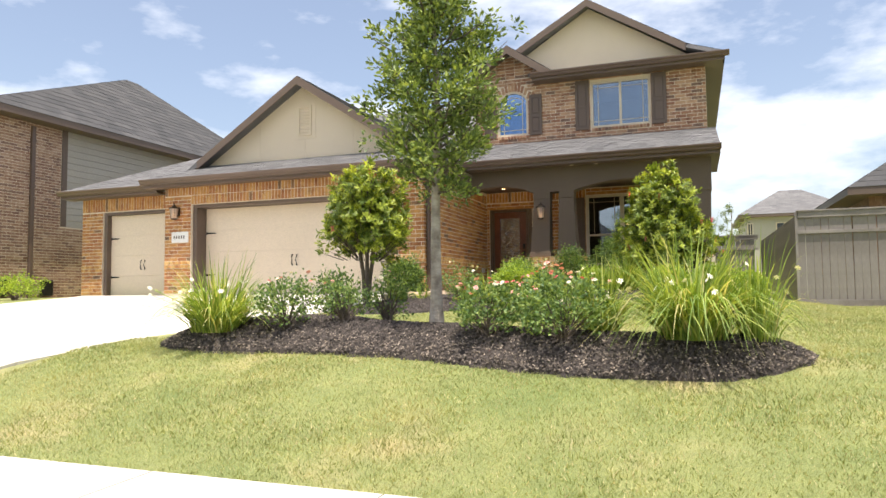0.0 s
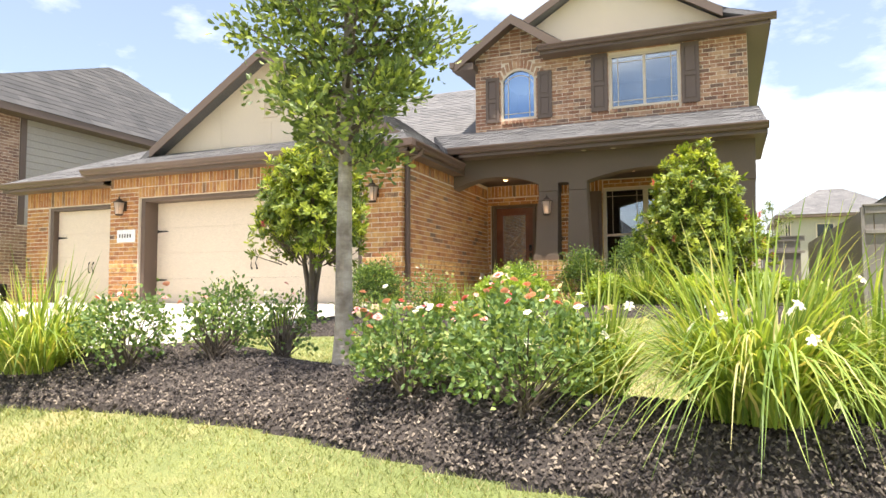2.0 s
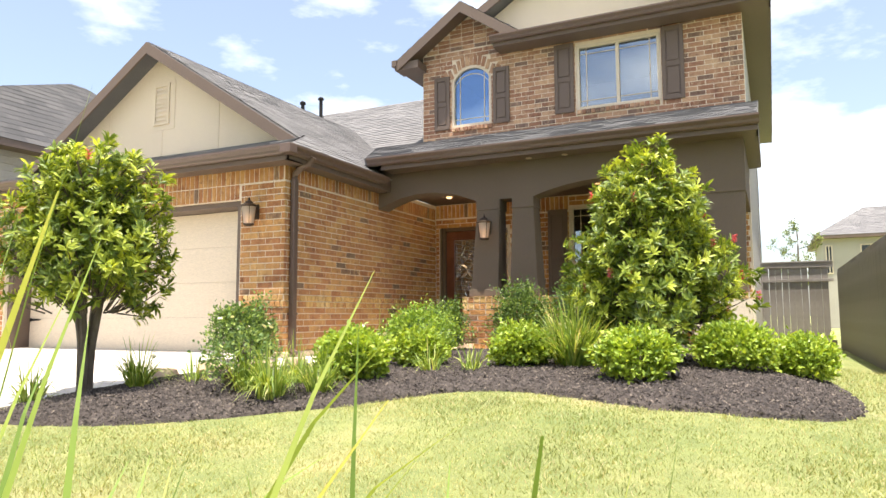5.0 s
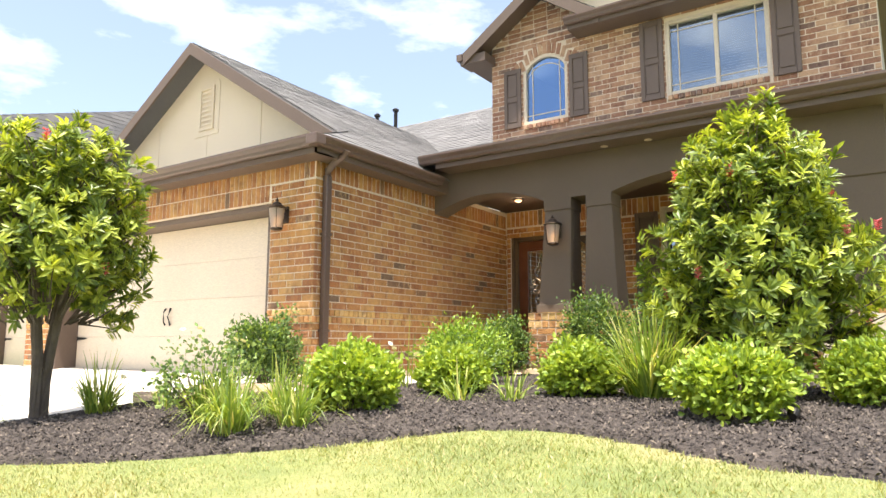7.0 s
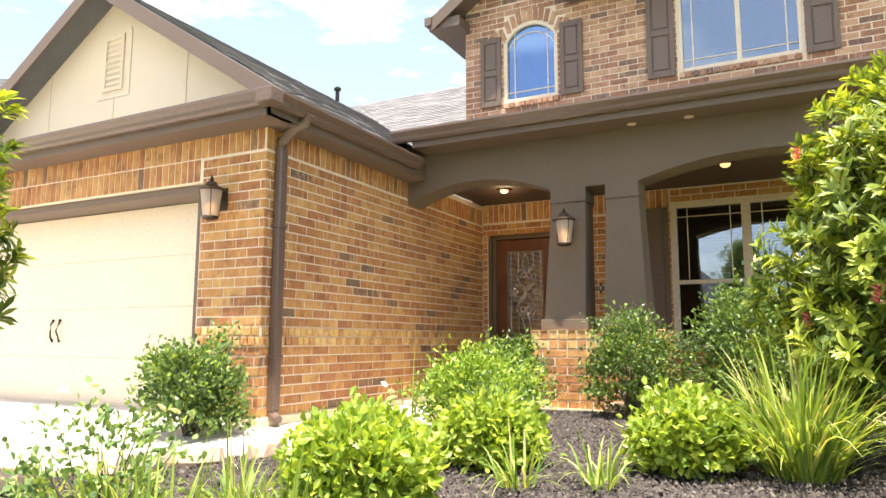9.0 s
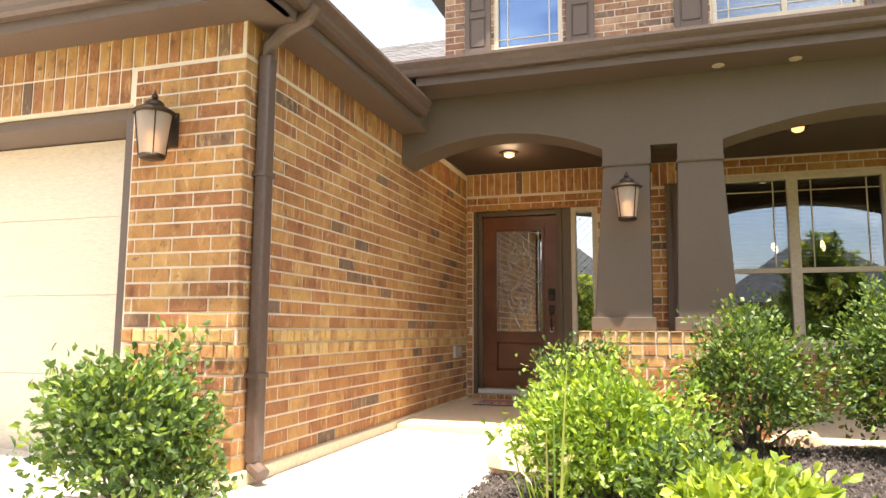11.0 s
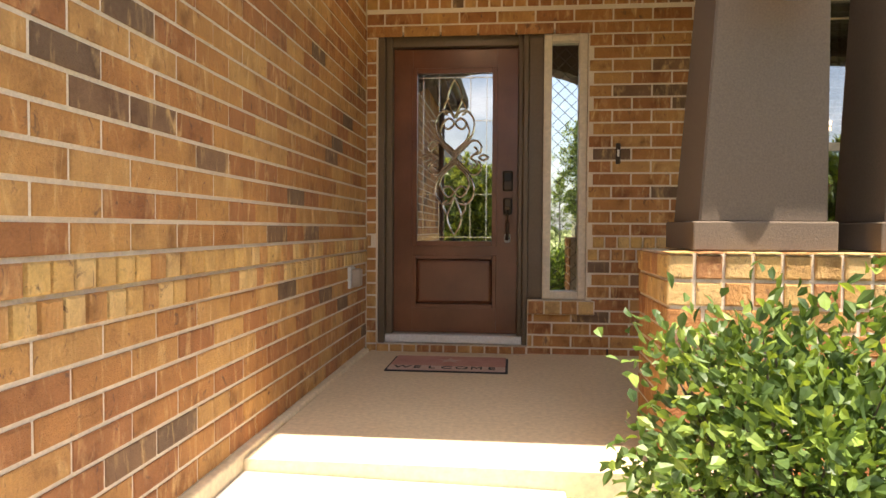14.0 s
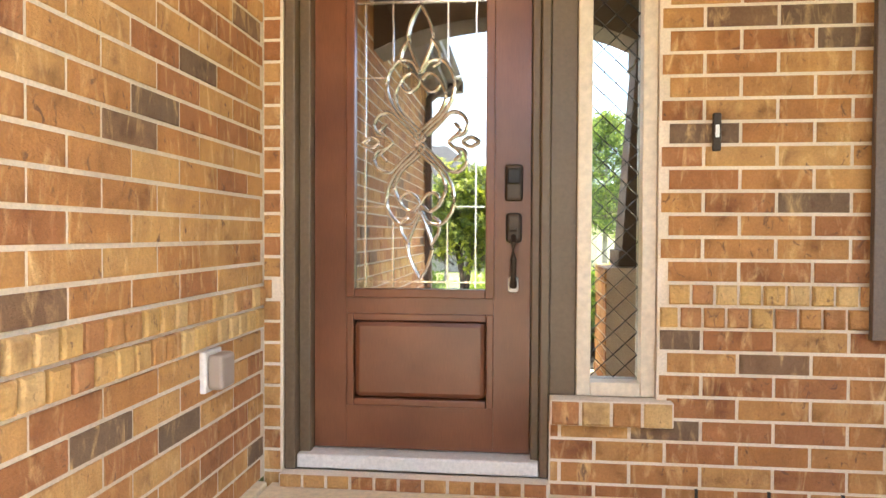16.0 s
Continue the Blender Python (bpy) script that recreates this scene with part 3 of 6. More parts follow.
# porch beam with two shallow arches
PY0, PY1 = 15.22, 15.55
outline = [(GX1 + 0.003, 3.88), (GX1 + 0.003, 3.20)] + arch_line(GX1 + 0.02, -3.36, 3.205, 3.40) + [(-3.36, 3.07), (-2.99, 3.07), (-2.99, 3.21), (-2.79, 3.21), (-2.79, 3.07), (-2.46, 3.07)] + arch_line(-2.46, -0.16, 3.215, 3.40) + [(-0.16, 3.07), (0.38, 3.07), (0.38, 3.88)]
bm = bmesh.new()
for (ax, az_), (bx, bz) in zip(outline[1:-1], outline[2:-1]):
    if bx - ax > 1e-4:
        prism(bm, [(ax, az_), (bx, bz), (bx, 3.88), (ax, 3.88)], "y", PY0, PY1)
setting("porch_beam", bm, TAUPE, "taupe stucco porch beam with two shallow arches", "beam")
setting("porch_beam_side", boxes((0.10, 0.38, PY1 + 0.002, 17.348, 3.07, 3.88)), TAUPE, "taupe stucco porch side beam", "beam")
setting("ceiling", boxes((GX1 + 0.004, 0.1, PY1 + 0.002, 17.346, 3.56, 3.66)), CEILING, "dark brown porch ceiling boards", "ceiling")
setting("porch_floor", prism(bmesh.new(), [(-5.042, 15.09), (0.38, 15.09), (0.38, 17.345), (-5.042, 17.345)], "z", 0.6, 1.0), PORCHFLOOR, "smooth tan concrete porch floor", "floor")

# columns that taper upwards on a brick pedestal


def column(xa, xb, ta, tb, y0, y1):
    ob = thing("porch_column", ((xa + xb) / 2, (y0 + y1) / 2, 1.76), "tapered taupe square porch column on a brick pedestal", "column", "porch columns")
    bm = bmesh.new()
    k = 0.025
    lo = [bm.verts.new(p) for p in ((xa + k, y0 + k, 1.862), (xb - k, y0 + k, 1.862), (xb - k, y1 - k, 1.862), (xa + k, y1 - k, 1.862))]
    hi = [bm.verts.new(p) for p in ((ta, y0 + 0.07, 3.072), (tb, y0 + 0.07, 3.072), (tb, y1 - 0.07, 3.072), (ta, y1 - 0.07, 3.072))]
    bm.faces.new(lo[::-1]), bm.faces.new(hi)
    for i in range(4):
        bm.faces.new((lo[i], lo[(i + 1) % 4], hi[(i + 1) % 4], hi[i]))
    bmesh.ops.bevel(bm, geom=bm.edges[:], offset=0.006, segments=2, affect="EDGES")
    part("shaft", bm, TAUPE, ob)
    part("foot", boxes((xa, xb, y0, y1, 1.762, 1.865), bevel=0.006), TAUPE, ob)
    part("cap", boxes((ta - 0.012, tb + 0.012, y0 + 0.055, y1 - 0.055, 3.06, 3.09), bevel=0.006), TAUPE, ob)
    return ob


column(-3.465, -2.985, -3.355, -3.0, 15.17, 15.6)
column(-2.85, -2.38, -2.79, -2.465, 15.17, 15.6)
column(-0.25, 0.36, -0.155, 0.37, 15.17, 15.6)
PED = (-3.56, -2.24, 15.12, 15.68)
pedestal = setting("pedestal", boxes((PED[0] + 0.012, PED[1] - 0.012, PED[2] + 0.012, PED[3], 0.6, 1.755)), MORTAR, "tan brick pedestal under the porch columns", "pedestal")
pedestal_r = setting("pedestal", boxes((-0.30, 0.40, 15.12, 15.68, 0.6, 1.755)), MORTAR, "tan brick pedestal under the porch columns", "pedestal")

# ---- roofs ----


def roof_plane(name, corners, material, label, row=0.145, tab=0.31, parent=None):
    """Shingle rows on a flat polygon; corners start with the eave's two ends."""
    cs = [Vector(c) for c in corners]
    u = (cs[1] - cs[0]).normalized()
    nrm = (cs[1] - cs[0]).cross(cs[2] - cs[0]).normalized()
    if nrm.z < 0:
        nrm = -nrm
    v = nrm.cross(u)
    if v.z < 0:
        v = -v
    uv = [((c - cs[0]).dot(u), (c - cs[0]).dot(v)) for c in cs]
    verts, faces = [], []

    def span(h):
        xs = []
        for (ax, ay), (bx, by) in zip(uv, uv[1:] + uv[:1]):
            if (ay <= h < by) or (by <= h < ay):
                xs.append(ax + (bx - ax) * (h - ay) / (by - ay))
        return (min(xs), max(xs)) if len(xs) >= 2 else None
    rnd = random.Random(len(corners) + int(abs(cs[0].x) * 100))
    top = max(p[1] for p in uv)
    h, i = 0.0, 0
    while h < top:
        h2 = min(h + row, top - 1e-4)
        lo, hi = span(h + 1e-4), span(h2)
        if lo and hi:
            x = lo[0] - (i % 2) * tab * 0.5 - rnd.random() * 0.2
            while x < lo[1]:
                w = tab * (0.55 + rnd.random() * 0.7)
                a, b = max(x, lo[0]), min(x + w, lo[1])
                if b - a > 0.01:
                    s = lambda q: min(max(q, hi[0]), hi[1])
                    t = 0.008 + rnd.random() * 0.007
                    k = len(verts)
                    g = 0.004
                    for uu, vv, n_ in ((a, h - 0.012, t), (b - g, h - 0.012, t), (s(b - g), h2, 0.003), (s(a), h2, 0.003), (a, h - 0.012, -0.004), (b - g, h - 0.012, -0.004)):
                        verts.append(cs[0] + u * uu + v * vv + nrm * n_)
                    faces += [(k, k + 1, k + 2, k + 3), (k + 4, k + 5, k + 1, k)]
                x += w
        h, i = h2 + 1e-6, i + 1
        if h2 >= top - 2e-4:
            break
    k = len(verts)
    verts += [c - nrm * 0.004 for c in cs] + [c - nrm * 0.10 for c in cs]
    m = len(cs)
    faces += [tuple(range(k, k + m)), tuple(range(k + 2 * m - 1, k + m - 1, -1))] + [(k + j, k + (j + 1) % m, k + m + (j + 1) % m, k + m + j) for j in range(m)]
    me = mesh_from(name, [tuple(p) for p in verts], faces, material)
    if parent is not None:
        return part(name, me, material, parent, label)
    return setting(name, me, material, label, "roof")


EX, EY, EZ = -4.83, 12.58, 3.66          # garage eave corner
RX, RZ = -8.40, 5.96                      # garage ridge
SR = (RZ - EZ) / (EX - RX)                # slope of the garage roof
GYR = 13.45                               # front of the garage rake
SK = 0.36                                 # slope of the skirt below the gable
dx = SK * (13.95 - EY) / SR
roof_plane("roof_skirt", [(GX0 - 0.42, EY, EZ), (EX, EY, EZ), (EX - dx, 13.95, EZ + SK * 1.45), (GX0 - 0.42 + dx, 13.95, EZ + SK * 1.45)], SHINGLE, "grey shingle roof skirt above the garage doors")
roof_plane("roof_garage_east", [(EX, EY, EZ), (EX, 24, EZ), (RX, 24, RZ), (RX, GYR, RZ), (EX - dx * 0.75, GYR + 0.14, EZ + SR * dx * 0.75)], SHINGLE, "grey shingle slope of the garage roof")
roof_plane("roof_garage_west", [(2 * RX - EX, 24, EZ), (2 * RX - EX, GYR, EZ), (RX, GYR, RZ), (RX, 24, RZ)], SHINGLE, "grey shingle slope of the garage roof")
roof_plane("roof_bay_front", [(-15.0, 13.02, 3.62), (-10.5, 13.02, 3.62), (-10.5, 18.5, 6.2), (-9.5, 18.5, 6.2)], SHINGLE, "grey shingle roof of the single garage bay")
roof_plane("roof_bay_west", [(-15.0, 24, 3.62), (-15.0, 13.02, 3.62), (-9.52, 18.5, 6.2), (-9.52, 24, 6.2)], SHINGLE, "grey shingle hip of the single garage bay")
roof_plane("roof_main_front", [(-12.0, 17.2, 4.4), (-5.36, 17.2, 4.4), (-5.36, 21.6, 7.2), (-12.0, 21.6, 7.2)], SHINGLE, "grey shingle main roof behind the garage")
roof_plane("roof_porch", [(EX - 0.3, 14.87, 3.955), (0.56, 14.87, 3.955), (0.56, 17.4, 4.84), (EX - 0.3 - 1.3, 17.4, 4.84)], SHINGLE, "grey shingle porch roof")
UE = 6.53
roof_plane("roof_upper_skirt", [(-3.75, 17.0, UE), (0.80, 17.0, UE), (0.45, 17.95, UE + 0.3), (-4.2, 17.95, UE + 0.3)], SHINGLE, "grey shingle eave roof of the upper storey")
roof_plane("roof_upper_east", [(0.80, 17.0, UE), (0.80, 27, UE), (-2.42, 27, 8.5), (-2.42, 17.62, 8.5), (0.0, 17.66, 7.02)], SHINGLE, "grey shingle slope of the upper roof")
roof_plane("roof_upper_west", [(-5.66, 27, UE), (-5.66, 17.62, UE), (-2.42, 17.62, 8.5), (-2.42, 27, 8.5)], SHINGLE, "grey shingle slope of the upper roof")
roof_plane("roof_dormer_west", [(-5.75, 20.5, 6.42), (-5.75, 17.02, 6.42), (-4.40, 17.02, 7.34), (-4.40, 20.5, 7.34)], SHINGLE, "grey shingle slope of the small gable")
roof_plane("roof_dormer_east", [(-3.20, 17.02, 6.52), (-3.20, 20.5, 6.52), (-4.40, 20.5, 7.34), (-4.40, 17.02, 7.34)], SHINGLE, "grey shingle slope of the small gable")

# gable walls of tan board
bm = prism(bmesh.new(), [(-11.5, 3.92), (-5.3, 3.92), (RX, RZ - 0.12)], "y", 13.78, 13.9)
gable = setting("wall_garage_gable", bm, TAN, "tan board gable wall with flat battens above the garage", "gable")
bm = prism(bmesh.new(), [(-5.0, 6.75), (0.15, 6.75), (-2.42, 8.36)], "y", 17.93, 18.05)
setting("wall_upper_gable", bm, TAN, "tan board gable wall of the upper storey", "gable")


def rake(name, x0, z0, x1, z1, y0, y1, depth, label):
    """A sloping barge board with its soffit."""
    bm = bmesh.new()
    prism(bm, [(x0, z0 - depth), (x1, z1 - depth), (x1, z1 - 0.012), (x0, z0 - 0.012)], "y", y0, y0 + 0.03)
    prism(bm, [(x0, z0 - depth * 0.55), (x1, z1 - depth * 0.55), (x1, z1 - depth * 0.4), (x0, z0 - depth * 0.4)], "y", y0 + 0.031, y1)
    return setting(name, bm, BROWN, label, "trim")


rake("trim_garage_rake", EX - dx + 0.25, EZ + SR * (dx - 0.25), RX, RZ, GYR - 0.035, 13.778, 0.20, "dark brown barge board of the garage gable")
rake("trim_garage_rake", -11.15, RZ - SR * 2.75, RX, RZ, GYR - 0.035, 13.778, 0.20, "dark brown barge board of the garage gable")
rake("trim_upper_rake", -0.05, 7.03, -2.42, 8.5, 17.585, 17.928, 0.20, "dark brown barge board of the upper gable")
rake("trim_upper_rake", -5.2, 6.88, -2.42, 8.5, 17.585, 17.928, 0.20, "dark brown barge board of the upper gable")
rake("trim_dormer_rake", -5.72, 6.42, -4.40, 7.34, 16.985, 17.398, 0.22, "dark brown barge board of the small gable")
rake("trim_dormer_rake", -4.40, 7.34, -3.22, 6.53, 16.985, 17.398, 0.22, "dark brown barge board of the small gable")

# eaves: fascia, soffit and ogee gutter
OGEE = [(0.0, 0.0), (0.055, 0.0), (0.075, 0.02), (0.082, 0.05), (0.105, 0.075), (0.118, 0.095), (0.118, 0.118), (0.106, 0.118), (0.104, 0.10), (0.0, 0.10)]


def gutter_x(x0, x1, y, z, label="brown metal ogee gutter along the eave"):
    setting("gutter", prism(bmesh.new(), [(y - u, z + v) for u, v in OGEE], "x", x0, x1), GUTTER, label, "gutter")


def gutter_y(y0, y1, x, z, sign=1, label="brown metal ogee gutter along the eave"):
    setting("gutter", prism(bmesh.new(), [(x + sign * u, z + v) for u, v in OGEE], "y", y0, y1), GUTTER, label, "gutter")


def eave_x(x0, x1, y, ywall, z):
    setting("trim_fascia", boxes((x0, x1, y, y + 0.025, z - 0.20, z - 0.005)), BROWN, "dark brown fascia board", "trim")
    setting("trim_soffit", boxes((x0, x1, y + 0.026, ywall + 0.02, z - 0.20, z - 0.185)), BROWN, "dark brown soffit", "trim")


eave_x(GX0 - 0.42, EX, EY, GY, EZ)
gutter_x(GX0 - 0.44, EX + 0.10, EY - 0.002, EZ - 0.135)
setting("trim_fascia", boxes((EX - 0.025, EX, EY, 15.2, EZ - 0.20, EZ - 0.005)), BROWN, "dark brown fascia board", "trim")
setting("trim_soffit", boxes((GX1 + 0.001, EX - 0.026, GY + 0.021, 15.2, EZ - 0.20, EZ - 0.186)), BROWN, "dark brown soffit", "trim")
gutter_y(EY - 0.10, 14.95, EX + 0.002, EZ - 0.135)
setting("gutter_corner", boxes((EX - 0.04, EX + 0.124, EY - 0.124, EY + 0.03, EZ - 0.138, EZ - 0.014), bevel=0.012), GUTTER, "brown metal gutter corner piece", "gutter")
eave_x(-15.0, GX0 - 0.43, 13.02, 13.4, 3.62)
gutter_x(-15.05, GX0 - 0.44, 13.018, 3.485)
eave_x(EX + 0.01, 0.56, 14.87, 15.22, 3.955)
gutter_x(EX - 0.2, 0.58, 14.868, 3.82)
setting("trim_porch_end", boxes((0.535, 0.56, 14.88, 17.35, 3.755, 3.94), (0.383, 0.534, 15.245, 17.4, 3.76, 3.775)), BROWN, "dark brown trim at the end of the porch roof", "trim")
setting("trim_porch_gable", prism(bmesh.new(), [(15.245, 3.78), (17.398, 3.78), (17.398, 4.72), (15.245, 3.98)], "x", 0.384, 0.532), TAUPE, "taupe end wall of the porch roof", "trim")
eave_x(-3.75, 0.80, 17.0, 17.4, UE)
gutter_x(-3.78, 0.9, 16.998, UE - 0.135)
setting("trim_fascia", boxes((0.775, 0.80, 17.03, 27, UE - 0.2, UE - 0.005), (0.38, 0.774, 17.42, 27, UE - 0.2, UE - 0.186)), BROWN, "dark brown fascia and soffit of the upper roof", "trim")
setting("trim_dormer_eave", boxes((-5.80, -5.30, 17.03, 17.40, 6.22, 6.37), (-5.86, -5.75, 17.0, 20, 6.30, 6.42), (-5.74, -5.38, 17.42, 20, 6.24, 6.26)), BROWN, "dark brown boxed eave return of the small gable", "trim")

# ---- garage doors ----


def garage_door(name, x0, x1, y, z0, z1, label, deep):
    ob = thing(name, ((x0 + x1) / 2, y, z0), label, "garage door", "garage doors", "structure")
    step = (z1 - z0) / 4
    for i in range(4):
        a, b = z0 + i * step, z0 + (i + 1) * step - 0.002
        part("section", boxes((x0, x1, y, y + 0.04, a, b), bevel=0.003), GARAGE, ob)
    for zc in (z0 + 1.45, z0 + 0.48):
        for side, xa in ((1, x0 + 0.03), (-1, x1 - 0.03)):
            bm = bmesh.new()
            prism(bm, [(xa, zc - 0.022), (xa + side * 0.22, zc - 0.012), (xa + side * 0.27, zc), (xa + side * 0.22, zc + 0.012), (xa, zc + 0.022)], "y", y - 0.016, y - 0.006)
            lathe(bm, [(0.012, 0), (0.012, 0.06)], (xa, y - 0.012, zc - 0.03), 8)
            part("strap_hinge", bm, BLACK, ob, "black iron strap hinge")
    mid = (x0 + x1) / 2
    for s in (-1, 1):
        bm = bmesh.new()
        xc, zc = mid + s * 0.055, z0 + 0.78
        tube(bm, [(xc, y - 0.006, zc - 0.12), (xc + s * 0.012, y - 0.03, zc - 0.07), (xc - s * 0.008, y - 0.045, zc), (xc + s * 0.012, y - 0.03, zc + 0.07), (xc, y - 0.006, zc + 0.12)], [0.014, 0.009, 0.008, 0.009, 0.014], 8)
        part("handle", bm, BLACK, ob, "black iron pull handle")
    bm = boxes((x0 - 0.10, x0 - 0.004, y - deep, y + 0.05, z0 - 0.1, z1 + 0.07), (x1 + 0.004, x1 + 0.10, y - deep, y + 0.05, z0 - 0.1, z1 + 0.07), (x0 - 0.003, x1 + 0.003, y - deep, y + 0.05, z1 + 0.006, z1 + 0.07))
    part("jamb", bm, BROWN, ob, "dark brown painted jamb")
    return ob


garage_door("garage_door_1", -10.70, -5.93, 13.24, 0.965, 2.985, "wide cream steel garage door with black strap hinges", 0.33)
garage_door("garage_door_2", -13.88, -11.82, 13.56, 0.965, 3.0, "single cream steel garage door with black strap hinges", 0.13)
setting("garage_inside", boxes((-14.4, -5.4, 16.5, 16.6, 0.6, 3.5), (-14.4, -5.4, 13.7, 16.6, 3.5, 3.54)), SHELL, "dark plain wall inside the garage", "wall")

# ---- lanterns ----


def lantern(name, x, y, z, label):
    """A wall lantern; y is the wall's face and z the middle of the glass."""
    ob = thing(name, (x, y, z), label, "wall lamp", "wall lanterns")
    yc, k = y - 0.15, 0.84
    up = lambda rows: [(r, h * k) for r, h in rows]
    part("backplate", boxes((x - 0.052, x + 0.052, y - 0.022, y - 0.001, z - 0.05, z + 0.15), bevel=0.008), BRONZE, ob)
    part("arm", tube(bmesh.new(), [(x, y - 0.015, z + 0.10), (x, y - 0.09, z + 0.132), (x, yc, z + 0.14)], 0.012), BRONZE, ob)
    part("roof", lathe(bmesh.new(), up([(0.108, 0.122), (0.118, 0.132), (0.10, 0.15), (0.055, 0.178), (0.05, 0.2), (0.032, 0.214), (0.012, 0.222)]), (x, yc, z), 20), BRONZE, ob)
    part("finial", lathe(bmesh.new(), up([(0.008, 0.218), (0.02, 0.235), (0.014, 0.255), (0.007, 0.265), (0.002, 0.285)]), (x, yc, z), 12), BRONZE, ob)
    part("base", lathe(bmesh.new(), up([(0.03, -0.182), (0.062, -0.172), (0.072, -0.158), (0.068, -0.146)]), (x, yc, z), 20), BRONZE, ob)
    g = part("glass", lathe(bmesh.new(), up([(0.064, -0.145), (0.092, 0.121), (0.089, 0.121), (0.061, -0.145)]), (x, yc, z), 20), FROST, ob, "frosted glass shade")
    g.visible_shadow = False
    for i in range(4):
        a = math.pi * (i + 0.5) / 2
        part("bar", tube(bmesh.new(), [(x + 0.069 * math.cos(a), yc + 0.069 * math.sin(a), z - 0.15 * k), (x + 0.096 * math.cos(a), yc + 0.096 * math.sin(a), z + 0.125 * k)], 0.004, 5), BRONZE, ob)
    part("bulb", lathe(bmesh.new(), up([(0.012, -0.13), (0.03, -0.11), (0.042, -0.06), (0.036, -0.02), (0.012, 0.01)]), (x, yc, z), 12), BULB, ob, "lit warm bulb")
    return ob


lantern("wall_lantern", -5.55, GY, 2.82, "bronze wall lantern with frosted glass, lit, on the garage brick")
lantern("wall_lantern", -11.17, GY, 2.86, "bronze wall lantern with frosted glass beside the house number")
lantern("wall_lantern", -3.17, 15.21, 2.74, "bronze wall lantern with lit warm bulb on the porch column")


def ceiling_lamp(x, y, z):
    ob = thing("ceiling_lamp", (x, y, z), "small lit recessed lamp in the porch ceiling", "ceiling lamp", "porch lamps")
    part("rim", lathe(bmesh.new(), [(0.10, 0.0), (0.10, -0.012), (0.085, -0.02), (0.075, -0.012), (0.075, 0.0)], (x, y, z), 20), BRONZE, ob)
    bm = bmesh.new()
    lathe(bm, [(0.055, -0.004), (0.05, -0.03), (0.03, -0.045), (0.01, -0.048)], (x, y, z), 16)
    part("glass", bm, BOWL, ob, "glowing glass bowl")


ceiling_lamp(-4.38, 16.45, 3.558)
ceiling_lamp(-1.75, 16.3, 3.558)
for x, y in ((-2.48, 15.10), (-1.95, 15.12)):
    ob = thing("soffit_light", (x, y, 3.758), "small round recessed light in the porch soffit", "soffit light", "soffit lights")
    part("rim", lathe(bmesh.new(), [(0.045, 0.0), (0.045, -0.008), (0.034, -0.012), (0.03, -0.006)], (x, y, 3.758), 16), FRAME, ob)
    part("lens", lathe(bmesh.new(), [(0.028, -0.002), (0.028, -0.005), (0.01, -0.008)], (x, y, 3.758), 14), FROST, ob, "pale lens")
lamp = new("porch_light", bpy.data.lights.new("porch_light", "POINT"))
lamp.data.energy, lamp.data.color, lamp.data.shadow_soft_size = 2.5, (1, 0.72, 0.45), 0.06
lamp.matrix_basis = Matrix.Translation((-4.38, 16.45, 3.40))

# house number plate
ob = thing("house_number", (-11.16, GY - 0.01, 2.3), "pale stone house number plaque set in the brick pier", "plaque")
part("plate", boxes((-11.34, -10.87, GY - 0.03, GY - 0.004, 2.19, 2.44), bevel=0.008), WHITE, ob)
for i in range(5):
    xa = -11.27 + i * 0.068
    part("digit", boxes((xa, xa + 0.026, GY - 0.036, GY - 0.031, 2.28, 2.35)), BRONZE, ob, "dark digit")

# downspout
ob = thing("downspout", (-5.03, 12.97, 1.0), "brown metal downspout strapped to the brick corner", "downspout")
bm = boxes((-5.066, -4.996, 12.94, 13.03, 1.06, 3.30), bevel=0.012)
part("pipe", bm, GUTTER, ob)
part("elbow", tube(bmesh.new(), [(-5.03, 12.985, 3.27), (-5.03, 12.985, 3.36), (-4.93, 12.985, 3.44), (-4.78, 12.985, 3.50), (-4.735, 12.985, 3.56)], 0.043, 12), GUTTER, ob)
part("shoe", tube(bmesh.new(), [(-5.03, 12.985, 1.09), (-5.03, 12.98, 1.04), (-4.96, 12.96, 1.0)], 0.043, 12), GUTTER, ob)
for zz in (2.6, 1.5):
    part("strap", boxes((-5.078, -4.99, 12.932, 13.038, zz, zz + 0.03), bevel=0.003), GUTTER, ob)

# louvred vent and battens of the garage gable
ob = thing("gable_vent", (-8.36, 13.77, 4.74), "tan louvred vent in the garage gable", "vent")
part("frame", boxes((-8.570, -8.520, 13.745, 13.778, 4.645, 5.345), (-8.260, -8.210, 13.745, 13.778, 4.645, 5.345), (-8.519, -8.261, 13.745, 13.778, 5.295, 5.345), (-8.519, -8.261, 13.745, 13.778, 4.645, 4.695), bevel=0.004), TAN, ob)
for i in range(8):
    zz = 4.715 + i * 0.073
    bm = prism(bmesh.new(), [(13.752, zz), (13.776, zz + 0.05), (13.776, zz + 0.06), (13.749, zz + 0.01)], "x", -8.516, -8.264)
    part("slat", bm, TAN, ob)
part("backing", boxes((-8.520, -8.260, 13.777, 13.7795, 4.695, 5.295)), TAN, ob)
bm = prism(bmesh.new(), [(-8.68, 4.56), (-8.10, 4.56), (-8.10, 5.36), *[(-8.39 + 0.29 * math.cos(a * math.pi / 12), 5.36 + 0.13 * math.sin(a * math.pi / 12)) for a in range(1, 12)], (-8.68, 5.36)], "y", 13.770, 13.7775)
part("surround", bm, TAN, ob, "flat tan board round the vent")
